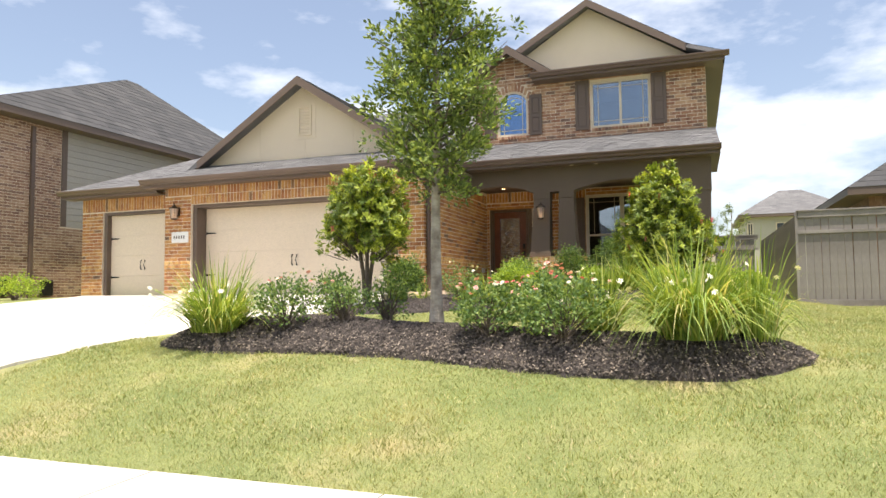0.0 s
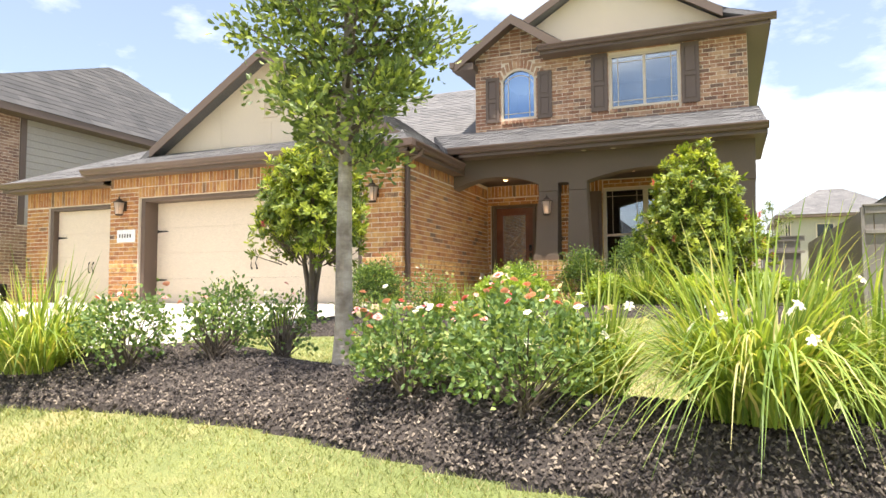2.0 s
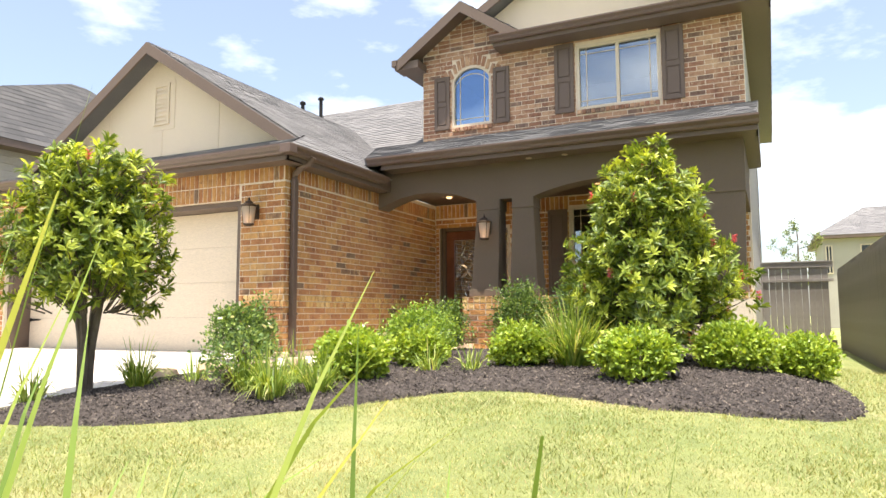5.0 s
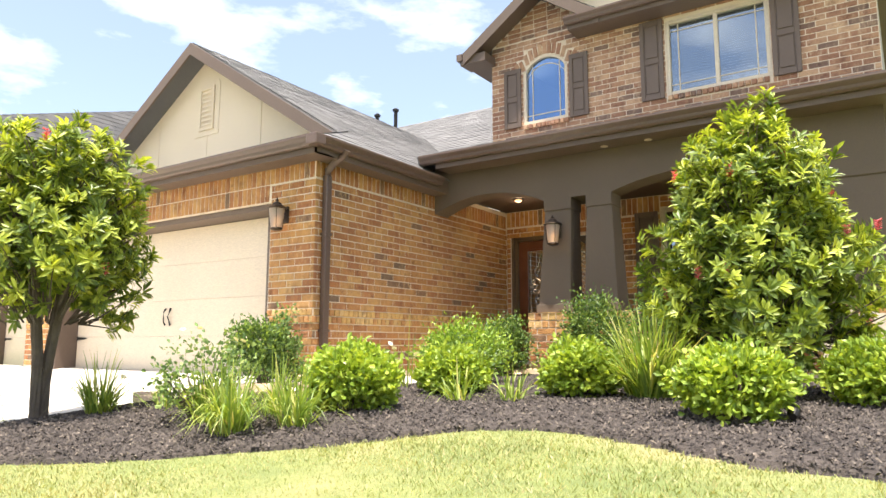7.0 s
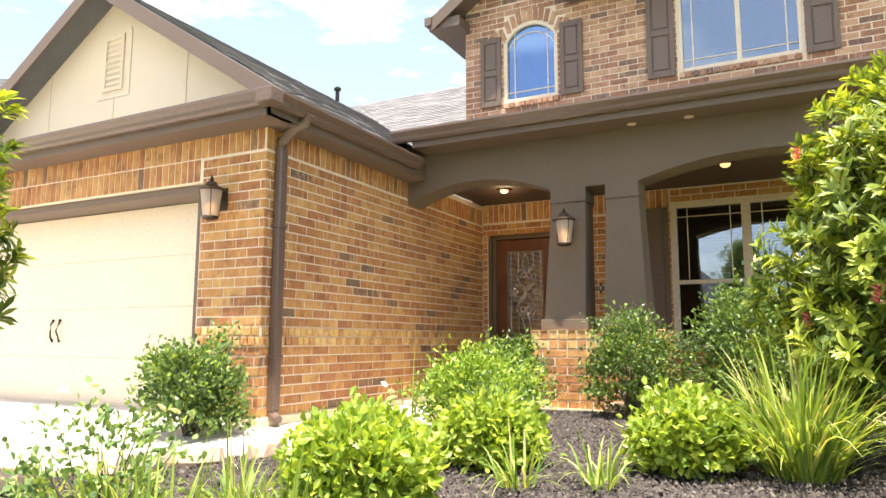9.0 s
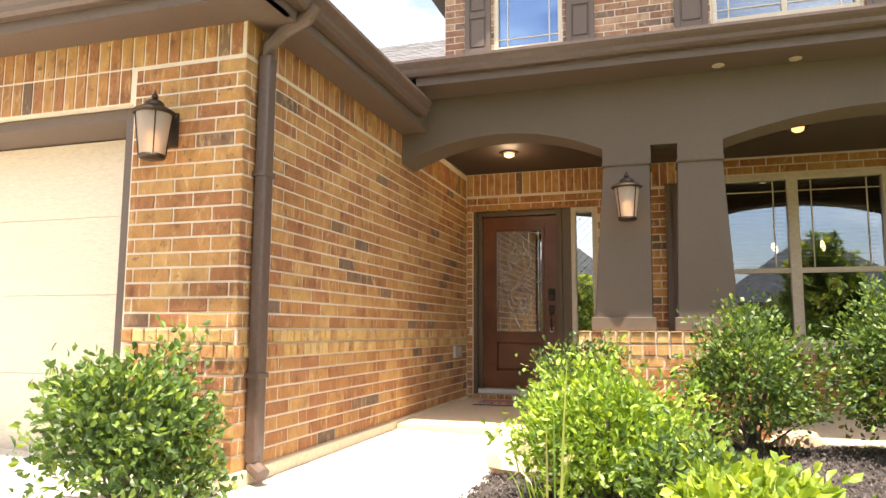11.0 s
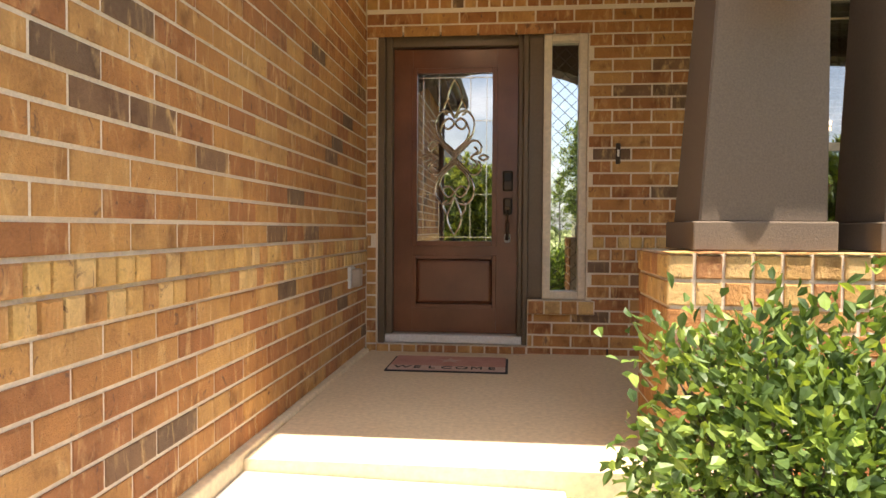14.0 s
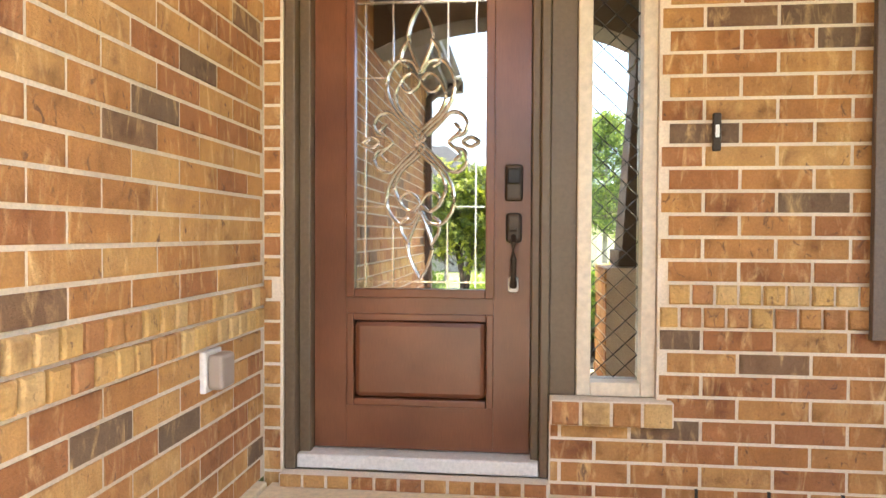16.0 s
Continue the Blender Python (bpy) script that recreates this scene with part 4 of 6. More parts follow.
for xa, zt in ((-7.15, 5.10), (-9.62, 5.12)):
    setting("trim_batten", boxes((xa, xa + 0.012, 13.772, 13.7795, 4.1, zt)), TAN, "thin tan joint batten on the gable", "trim")
setting("trim_batten", boxes((-8.38, -8.366, 13.772, 13.7795, 4.1, 4.69)), TAN, "thin tan joint batten on the gable", "trim")

# roof pipes
for xa, ya, h in ((-10.6, 21.3, 7.62), (-11.15, 21.2, 7.55), (-11.7, 20.8, 7.25)):
    ob = thing("vent_pipe", (xa, ya, 6.8), "dark metal roof vent pipe with cap", "vent pipe", "roof pipes")
    part("pipe", lathe(bmesh.new(), [(0.05, 0), (0.05, h - 6.87)], (xa, ya, 6.8), 12), BLACK, ob)
    part("cap", lathe(bmesh.new(), [(0.05, h - 6.9), (0.085, h - 6.88), (0.085, h - 6.83), (0.03, h - 6.79)], (xa, ya, 6.8), 12), BLACK, ob)


# ---- windows ----


def frame_rect(x0, x1, z0, z1, y0, y1, w):
    return boxes((x0, x0 + w, y0, y1, z0, z1), (x1 - w, x1, y0, y1, z0, z1), (x0 + w + 0.0005, x1 - w - 0.0005, y0, y1, z0, z0 + w), (x0 + w + 0.0005, x1 - w - 0.0005, y0, y1, z1 - w, z1), bevel=0.004)


def pane(parent, x0, x1, z0, z1, y, material):
    p = part("pane", boxes((x0, x1, y, y + 0.005, z0, z1)), material, parent, "clear reflecting pane")
    p.visible_shadow = False
    return p


def blind(x0, x1, z0, z1, y, label, material=WHITE):
    ob = thing("window_blind", ((x0 + x1) / 2, y, z0), label, "blind", "window blinds")
    me = bm_mesh("slat", prism(bmesh.new(), [(y - 0.016, -0.007), (y + 0.016, 0.007), (y + 0.016, 0.009), (y - 0.016, -0.005)], "x", x0, x1), material)
    n = int((z1 - z0) / 0.042)
    for i in range(n):
        o = adopt(new("slat", me), ob)
        o.location.z = z0 + 0.02 + i * 0.042
    part("head_rail", boxes((x0, x1, y - 0.02, y + 0.02, z1 - 0.03, z1)), material, ob)


# slider over the porch
ob = thing("window_1", (-1.61, 17.4, 5.07), "cream framed sliding window with white blinds", "window", "", "structure")
f = part("window_frame", frame_rect(-2.328, -0.902, 5.072, 6.238, 17.40, 17.50, 0.05), FRAME, ob, "cream vinyl frame")
part("mullion", boxes((-1.64, -1.585, 17.41, 17.49, 5.123, 6.187)), FRAME, ob)
for a, b in ((-2.277, -1.641), (-1.584, -0.953)):
    p = pane(ob, a, b, 5.124, 6.186, 17.45, PANE)
    e = a + 0.12 if a < -2 else b - 0.12
    part("grille", boxes((e - 0.008, e + 0.008, 17.441, 17.447, 5.13, 6.18), (a + 0.003, e - 0.009, 17.441, 17.447, 5.225, 5.238), (e + 0.009, b - 0.003, 17.441, 17.447, 5.225, 5.238), (a + 0.003, b - 0.003, 17.440, 17.4405, 6.07, 6.083)), FRAME, p)
blind(-2.27, -0.96, 5.13, 6.18, 17.53, "closed white slatted blind behind the upper window")

# arched window
ob = thing("window_2", (-4.35, 17.4, 5.05), "cream framed arched window with grille", "window", "", "structure")
bm = bmesh.new()
w = 0.045
inner = arch_line(a0 + w, a1 - w, ash - 0.02, ats - w - 0.004)
outer = arch_line(a0 + 0.002, a1 - 0.002, ash, ats - 0.004)
for (p0, q0), (p1, q1) in zip(zip(inner, outer), zip(inner[1:], outer[1:])):
    prism(bm, [p0, p1, q1, q0], "y", 17.40, 17.50)
box(bm, a0 + 0.002, a0 + w, 17.40, 17.50, az + 0.002, ash - 0.02)
box(bm, a1 - w, a1 - 0.002, 17.40, 17.50, az + 0.002, ash - 0.02)
box(bm, a0 + w, a1 - w, 17.40, 17.50, az + 0.002, az + w)
part("window_frame", bm, FRAME, ob, "cream vinyl arched frame")
bm = prism(bmesh.new(), [(a1 - w, az + w), (a0 + w, az + w), *inner], "y", 17.45, 17.455)
p = part("pane", bm, SKYPANE, ob, "blue reflecting pane")
p.visible_shadow = False
bm = bmesh.new()
low = arch_line(a0 + w, a1 - w, ash - 0.14, ats - w - 0.115)
for (xa, za), (xb, zb) in zip(low, low[1:]):
    prism(bm, [(xa, za), (xb, zb), (xb, zb + 0.014), (xa, za + 0.014)], "y", 17.441, 17.447)
box(bm, a0 + w + 0.1, a0 + w + 0.114, 17.4405, 17.4475, az + w, ats - 0.1)
box(bm, a1 - w - 0.114, a1 - w - 0.1, 17.4405, 17.4475, az + w, ats - 0.1)
box(bm, a0 + w, a1 - w, 17.441, 17.447, az + w + 0.1, az + w + 0.114)
part("grille", bm, FRAME, p)

# porch window
ob = thing("window_3", (-1.64, 17.35, 1.62), "cream framed double window of the front room", "window", "", "structure")
part("window_frame", frame_rect(-2.498, -0.782, 1.622, 3.368, 17.36, 17.46, 0.055), FRAME, ob, "cream vinyl frame")
part("mullion", boxes((-1.69, -1.59, 17.362, 17.458, 1.678, 3.312)), FRAME, ob)
for a, b in ((-2.442, -1.691), (-1.589, -0.838)):
    part("meeting_rail", boxes((a, b, 17.38, 17.45, 2.35, 2.40)), FRAME, ob)
    p = pane(ob, a, b, 2.401, 3.311, 17.42, PANE)
    part("grille", boxes((a + 0.12, a + 0.132, 17.411, 17.417, 2.41, 3.30), (b - 0.132, b - 0.12, 17.411, 17.417, 2.41, 3.30), (a + 0.003, b - 0.003, 17.4095, 17.4105, 3.19, 3.202)), FRAME, p)
    pane(ob, a, b, 1.679, 2.349, 17.42, PANE)
part("window_sill", boxes((-2.53, -0.75, 17.29, 17.355, 1.575, 1.618), bevel=0.008), FRAME, ob)
blind(-2.42, -1.70, 2.42, 3.30, 17.52, "half-open dark brown slatted blind in the front room", DARKTRIM)
blind(-1.58, -0.86, 2.42, 3.30, 17.52, "half-open dark brown slatted blind in the front room", DARKTRIM)

# rooms behind the windows, walls coloured dark in place of dim light
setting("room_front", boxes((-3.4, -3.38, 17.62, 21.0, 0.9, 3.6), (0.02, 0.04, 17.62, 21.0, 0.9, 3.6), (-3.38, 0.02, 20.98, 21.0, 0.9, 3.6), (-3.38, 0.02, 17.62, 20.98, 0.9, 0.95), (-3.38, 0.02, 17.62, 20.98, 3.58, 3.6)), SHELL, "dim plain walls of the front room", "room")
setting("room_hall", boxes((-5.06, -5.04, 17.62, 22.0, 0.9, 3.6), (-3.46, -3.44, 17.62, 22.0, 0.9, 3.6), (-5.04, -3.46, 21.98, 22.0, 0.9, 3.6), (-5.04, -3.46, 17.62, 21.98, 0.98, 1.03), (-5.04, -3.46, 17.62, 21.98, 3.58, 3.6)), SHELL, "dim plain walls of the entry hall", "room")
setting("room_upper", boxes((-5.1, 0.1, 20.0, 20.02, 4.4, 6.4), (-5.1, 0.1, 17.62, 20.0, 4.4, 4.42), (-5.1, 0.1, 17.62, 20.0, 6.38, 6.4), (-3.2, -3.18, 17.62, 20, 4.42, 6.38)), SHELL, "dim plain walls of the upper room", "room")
ob = thing("chandelier", (-1.35, 18.9, 2.6), "lit chandelier with warm candle bulbs in the front room", "chandelier")
part("stem", lathe(bmesh.new(), [(0.012, 0.98), (0.012, 0.3), (0.04, 0.2), (0.05, 0.08), (0.015, 0)], (-1.35, 18.9, 2.6), 10), BRONZE, ob)
for i in range(6):
    a = i * math.pi / 3 + 0.3
    px, py = -1.35 + 0.3 * math.cos(a), 18.9 + 0.3 * math.sin(a)
    arm = part("arm", tube(bmesh.new(), [(-1.35, 18.9, 2.68), (-1.35 + 0.18 * math.cos(a), 18.9 + 0.18 * math.sin(a), 2.60), (px, py, 2.72)], 0.01, 6), BRONZE, ob)
    part("bulb", lathe(bmesh.new(), [(0.01, 0), (0.026, 0.03), (0.02, 0.07), (0.004, 0.1)], (px, py, 2.73), 8), CANDLE, arm, "lit candle bulb")


# ---- shutters ----


def shutter(x0, x1, z0, z1, y):
    ob = thing("shutter", ((x0 + x1) / 2, y, z0), "dark brown raised-panel shutter fixed to the brick", "shutter", "window shutters")
    part("board", boxes((x0, x1, y - 0.018, y - 0.008, z0, z1)), BROWN, ob)
    m = z0 + (z1 - z0) * 0.48
    part("frame", boxes((x0, x0 + 0.06, y - 0.034, y - 0.0185, z0, z1), (x1 - 0.06, x1, y - 0.034, y - 0.0185, z0, z1), (x0 + 0.061, x1 - 0.061, y - 0.034, y - 0.0185, z0, z0 + 0.08), (x0 + 0.061, x1 - 0.061, y - 0.034, y - 0.0185, z1 - 0.08, z1), (x0 + 0.061, x1 - 0.061, y - 0.034, y - 0.0185, m - 0.04, m + 0.04), bevel=0.004), BROWN, ob)
    for a, b in ((z0 + 0.1, m - 0.06), (m + 0.06, z1 - 0.1)):
        part("panel", boxes((x0 + 0.078, x1 - 0.078, y - 0.03, y - 0.0185, a, b), bevel=0.009), BROWN, ob)


shutter(-5.11, -4.79, 5.02, 6.06, 17.392)
shutter(-3.90, -3.58, 5.02, 6.08, 17.392)
shutter(-2.72, -2.37, 5.04, 6.30, 17.392)
shutter(-0.87, -0.52, 5.04, 6.30, 17.392)
shutter(-2.88, -2.53, 1.60, 3.32, 17.342)
shutter(-0.75, -0.40, 1.60, 3.32, 17.342)

# ---- front door ----
DY = 17.45
door = thing("door_1", (-4.48, DY, 1.12), "closed mahogany front door with leaded glass and bronze handle", "door", "", "structure")
D0, D1, DZ0, DZ1 = -4.905, -4.055, 1.115, 3.06
GL = (-4.745, -4.225, 1.745, 2.897)
PN = (-4.745, -4.225, 1.315, 1.62)
part("stile", boxes((D0, GL[0] - 0.03, DY, DY + 0.045, DZ0, DZ1)), WOOD, door)
part("stile", boxes((GL[1] + 0.03, D1, DY, DY + 0.045, DZ0, DZ1)), WOOD, door)
xa, xb = GL[0] - 0.0295, GL[1] + 0.0295
part("rail", boxes((xa, xb, DY, DY + 0.045, GL[3] + 0.03, DZ1)), WOOD, door)
part("rail", boxes((xa, xb, DY, DY + 0.045, PN[3] + 0.03, GL[2] - 0.03)), WOOD, door)
part("rail", boxes((xa, xb, DY, DY + 0.045, DZ0, PN[2] - 0.03)), WOOD, door)
part("moulding", frame_rect(GL[0] - 0.032, GL[1] + 0.032, GL[2] - 0.032, GL[3] + 0.032, DY - 0.014, DY + 0.03, 0.034), WOOD, door)
part("moulding", frame_rect(PN[0] - 0.03, PN[1] + 0.03, PN[2] - 0.03, PN[3] + 0.03, DY - 0.008, DY + 0.02, 0.028), WOOD, door)
part("panel", boxes((PN[0] - 0.001, PN[1] + 0.001, DY + 0.002, DY + 0.04, PN[2], PN[3]), bevel=0.022), WOOD, door)
glass = part("glass", boxes((GL[0], GL[1], DY + 0.012, DY + 0.018, GL[2], GL[3])), DOORGLASS, door, "leaded bevelled glass")
glass.visible_shadow = False
cx, cz, U = (GL[0] + GL[1]) / 2, (GL[2] + GL[3]) / 2, 1 / 815
SCROLL = [
    [(0, 445), (-26, 400), (-40, 340), (-22, 280), (0, 228)],
    [(-34, 335), (-58, 300), (-62, 262), (-40, 245)],
    [(-4, 225), (-28, 262), (-72, 264), (-106, 215), (-104, 150), (-74, 92), (-28, 48), (0, 12)],
    [(-6, 205), (-30, 225), (-58, 208), (-60, 178), (-38, 164), (-12, 180), (0, 205)],
    [(-62, 205), (-82, 150), (-62, 95), (-20, 55), (16, 18), (0, 0)],
    [(-20, 20), (-60, 60), (-95, 95), (-130, 92), (-150, 62), (-140, 28), (-110, 18), (-90, 0)],
    [(-135, 0), (-160, 16), (-190, 0)],
    [(-110, 62), (-128, 40), (-112, 18)],
]


def curve_through(pts, steps=5):
    out = []
    for i in range(len(pts) - 1):
        p0, p1, p2, p3 = pts[max(i - 1, 0)], pts[i], pts[i + 1], pts[min(i + 2, len(pts) - 1)]
        for k_ in range(steps):
            t = k_ / steps
            out.append(tuple(0.5 * (2 * b + (c - a) * t + (2 * a - 5 * b + 4 * c - d) * t * t + (3 * b - a - 3 * c + d) * t ** 3) for a, b, c, d in zip(p0, p1, p2, p3)))
    return out + [pts[-1]]


for line in SCROLL:
    bm = bmesh.new()
    smooth = curve_through(line)
    for sx in (1, -1):
        for sz in (1, -1):
            tube(bm, [(cx + sx * u * U, DY + 0.006, cz + sz * v * U * 0.975) for u, v in smooth], 0.0078, 6)
    part("came", bm, LEAD, glass, "bright lead scroll")
for u in (-178, -88, 88, 178):
    for s in (1, -1):
        z_in = 0.0 if abs(u) > 100 else 250 * U
        part("came", boxes((cx + u * U - 0.003, cx + u * U + 0.003, DY + 0.004, DY + 0.0115, *sorted((cz + s * (z_in + 0.002), cz + s * 0.572)))), LEAD, glass)
for v in (-445, -205, 205, 445):
    for s in (1, -1):
        u_in = 105 * U if abs(v) < 300 else 0.003
        part("came", boxes((*sorted((cx + s * u_in, cx + s * 0.258)), DY + 0.0035, DY + 0.0035 + 0.007, cz + v * U - 0.003, cz + v * U + 0.003)), LEAD, glass)
bm = boxes((-4.155, -4.085, DY - 0.022, DY - 0.001, 2.09, 2.23), bevel=0.012)
dead = part("deadbolt", bm, BRONZE, door, "dark bronze keypad deadbolt")
part("keypad_cover", boxes((-4.145, -4.095, DY - 0.032, DY - 0.0225, 2.155, 2.215), bevel=0.006), BLACK, dead, "grey keypad cover")
bm = boxes((-4.15, -4.088, DY - 0.02, DY - 0.001, 1.93, 2.045), bevel=0.014)
hs = part("handle", bm, BRONZE, door, "dark bronze grip handle")
part("grip", tube(bmesh.new(), [(-4.12, DY - 0.015, 1.955), (-4.12, DY - 0.05, 1.93), (-4.12, DY - 0.058, 1.87), (-4.12, DY - 0.04, 1.80), (-4.12, DY - 0.008, 1.765)], [0.011, 0.010, 0.012, 0.010, 0.016], 10), BRONZE, hs)
part("thumb_latch", boxes((-4.133, -4.107, DY - 0.055, DY - 0.021, 1.975, 1.988), bevel=0.004), BRONZE, hs)
part("foot_plate", boxes((-4.14, -4.10, DY - 0.014, DY - 0.001, 1.74, 1.80), bevel=0.01), ALU, hs)
jamb = part("door_frame", boxes((-4.998, -4.955, 17.352, 17.55, 1.05, 3.148), (-4.954, -4.908, 17.40, 17.55, 1.05, 3.148), (-4.052, -4.02, 17.40, 17.55, 1.05, 3.148), (-4.019, -3.985, 17.365, 17.55, 1.05, 3.148), (-4.907, -4.053, 17.40, 17.55, 3.066, 3.148), bevel=0.006), DARKTRIM, door, "dark brown moulded frame")
part("mullion", boxes((-3.984, -3.885, 17.385, 17.55, 1.36, 3.148), bevel=0.005), DARKTRIM, door)
part("threshold", boxes((-4.953, -4.021, 17.365, 17.55, 1.052, 1.108), bevel=0.008), ALU, door, "pale metal threshold")
SL = (-3.885, -3.60, 1.365, 3.13)
ob = thing("window_4", ((SL[0] + SL[1]) / 2, 17.38, SL[2]), "tall narrow sidelight window in a cream frame", "window", "", "structure")
part("window_frame", frame_rect(SL[0], SL[1], SL[2], SL[3], 17.37, 17.5, 0.052), FRAME, ob, "cream vinyl frame")
sp = pane(ob, SL[0] + 0.053, SL[1] - 0.053, SL[2] + 0.053, SL[3] - 0.053, 17.43, SIDEPANE)
bm = bmesh.new()
gx0, gx1 = SL[0] + 0.055, SL[1] - 0.055
z = SL[2] + 0.06
while z < SL[2] + 1.6:
    for s in (1, -1):
        for half in (0, 1):
            xm = (gx0 + gx1) / 2
            xs0, xs1 = (gx0, xm) if half == 0 else (xm, gx1)
            za, zb = (z, z + 0.085) if (s == 1) == (half == 0) else (z + 0.085, z)
            prism(bm, [(xs0, za), (xs1, zb), (xs1, zb + 0.0032), (xs0, za + 0.0032)], "y", 17.424, 17.4265 + 0.001 * s)
    z += 0.085
part("lattice", bm, BLACK, sp, "diamond lead lattice")
ob = tagged(new("sidelight_sill", bm_mesh("sidelight_sill", boxes((-3.983, -3.545, 17.30, 17.5, 1.27, 1.362), bevel=0.005), MORTAR)), "brick rowlock sill under the sidelight", "sill", "", "structure")
sidelight_sill = ob

ob = thing("doorbell", (-3.40, 17.34, 2.30), "slim dark doorbell with a lit white button", "doorbell")
part("plate", boxes((-3.418, -3.388, 17.322, 17.338, 2.262, 2.398), bevel=0.006), BRONZE, ob)
part("button", boxes((-3.41, -3.396, 17.317, 17.3225, 2.31, 2.355), bevel=0.003), WHITE, ob, "white button")
ob = thing("outlet_cover", (-5.07, 16.87, 1.53), "clear weatherproof outlet cover on the brick", "outlet")
part("base", boxes((-5.078, -5.055, 16.80, 16.92, 1.465, 1.595), bevel=0.006), ALU, ob)
part("cover", boxes((-5.055, -5.005, 16.81, 16.91, 1.475, 1.585), bevel=0.012), FROST, ob, "clear bubble cover")

# doormat with its one word
MATRED = surface("faded_red_mat", (0.50, 0.24, 0.19), (0.60, 0.33, 0.26), 0.95, 0, 7, 160, 0.8)
MATPALE = surface("pale_mat_band", (0.58, 0.40, 0.32), (0.66, 0.48, 0.40), 0.95, 0, 7, 160, 0.8)
RUBBER = surface("black_rubber", (0.02, 0.02, 0.02), (0.03, 0.03, 0.03), 0.8)
mat_ob = thing("doormat", (-4.46, 16.880, 1.0), "faded red doormat with a pale band reading WELCOME", "doormat")
part("backing", boxes((-4.825, -4.105, 16.660, 17.100, 1.001, 1.008), bevel=0.002), RUBBER, mat_ob)
part("mat_face", boxes((-4.81, -4.12, 16.795, 17.090, 1.008, 1.016), bevel=0.003), MATRED, mat_ob)
part("band", boxes((-4.81, -4.12, 16.675, 16.792, 1.008, 1.015), bevel=0.003), MATPALE, mat_ob, "pale lettered band")
for i, letter in enumerate("WELCOME"):
    font = bpy.data.curves.new("letter", "FONT")
    font.body, font.size, font.align_x, font.extrude = letter, 0.10, "CENTER", 0.001
    tmp = new("letter", font)
    bpy.context.view_layer.update()
    lm = bpy.data.meshes.new_from_object(tmp.evaluated_get(bpy.context.evaluated_depsgraph_get()))
    lm.transform(Matrix.Translation((-4.465 + (i - 3) * 0.088, 16.700, 1.0165)))
    lm.materials.clear()
    lm.materials.append(RUBBER)
    bpy.data.objects.remove(tmp)
    part("letter", lm, RUBBER, mat_ob, "black letter")
bm = bmesh.new()
star = []
for i in range(10):
    r, a = (0.085 if i % 2 == 0 else 0.035), math.pi / 2 + i * math.pi / 5
    star.append((-4.465 + r * math.cos(a), 16.950 + r * math.sin(a)))
c0 = bm.verts.new((-4.465, 16.950, 1.020))
ring = [bm.verts.new((x, y, 1.0165)) for x, y in star]
for i in range(10):
    bm.faces.new((c0, ring[i], ring[(i + 1) % 10]))
part("star", bm, MATPALE, mat_ob, "pale star")

# ---- fence ----


def board_mesh(w, h, t):
    return bm_mesh("board", boxes((0, w - 0.006, 0, t, 0, h), bevel=0.004), FENCEWOOD)


def fence_run(start, length, along_y, z, height, rails_front, label):
    ob = thing("wooden_fence", (*start, z), label, "fence", "garden fences")
    n = int(length / 0.14)
    me = board_mesh(0.14, height - 0.12, 0.018)
    turn = math.pi / 2 if along_y else 0.0
    rnd = random.Random(3)
    for i in range(n):
        b = adopt(new("board", me), ob)
        off = i * 0.14
        px, py = (start[0], start[1] + off) if along_y else (start[0] + off, start[1])
        b.matrix_basis = Matrix.Translation((px, py, z + 0.06)) @ Euler((0, rnd.uniform(-0.006, 0.006), turn)).to_matrix().to_4x4()
    for zz, h in ((0.0, 0.19), (height * 0.78, 0.07), (height - 0.10, 0.12)):
        if along_y:
            bm = boxes((start[0] + 0.001, start[0] + 0.04, start[1], start[1] + length, z + zz, z + zz + h), bevel=0.005)
        else:
            bm = boxes((start[0], start[0] + length, start[1] - 0.04, start[1] - 0.001, z + zz, z + zz + h), bevel=0.005)
        part("rail", bm, FENCEWOOD, ob)
    if not along_y:
        part("cap_board", boxes((start[0] - 0.02, start[0] + length, start[1] - 0.06, start[1] + 0.05, z + height + 0.021, z + height + 0.055), bevel=0.005), FENCEWOOD, ob)
        part("post", boxes((start[0] - 0.055, start[0] - 0.003, start[1] - 0.03, start[1] + 0.06, z - 0.2, z + height + 0.015), bevel=0.006), FENCEWOOD, ob)


fence_run((2.0, 15.7), 8.4, False, 0.58, 1.96, True, "weathered grey cedar board fence facing the street")
fence_run((2.0, 15.82), 8.2, True, 0.58, 1.92, True, "weathered grey cedar board fence running back between gardens")
fence_run((0.42, 24.1), 1.5, False, 0.70, 1.98, True, "weathered grey cedar gate fence at the back")

# ---- neighbours ----


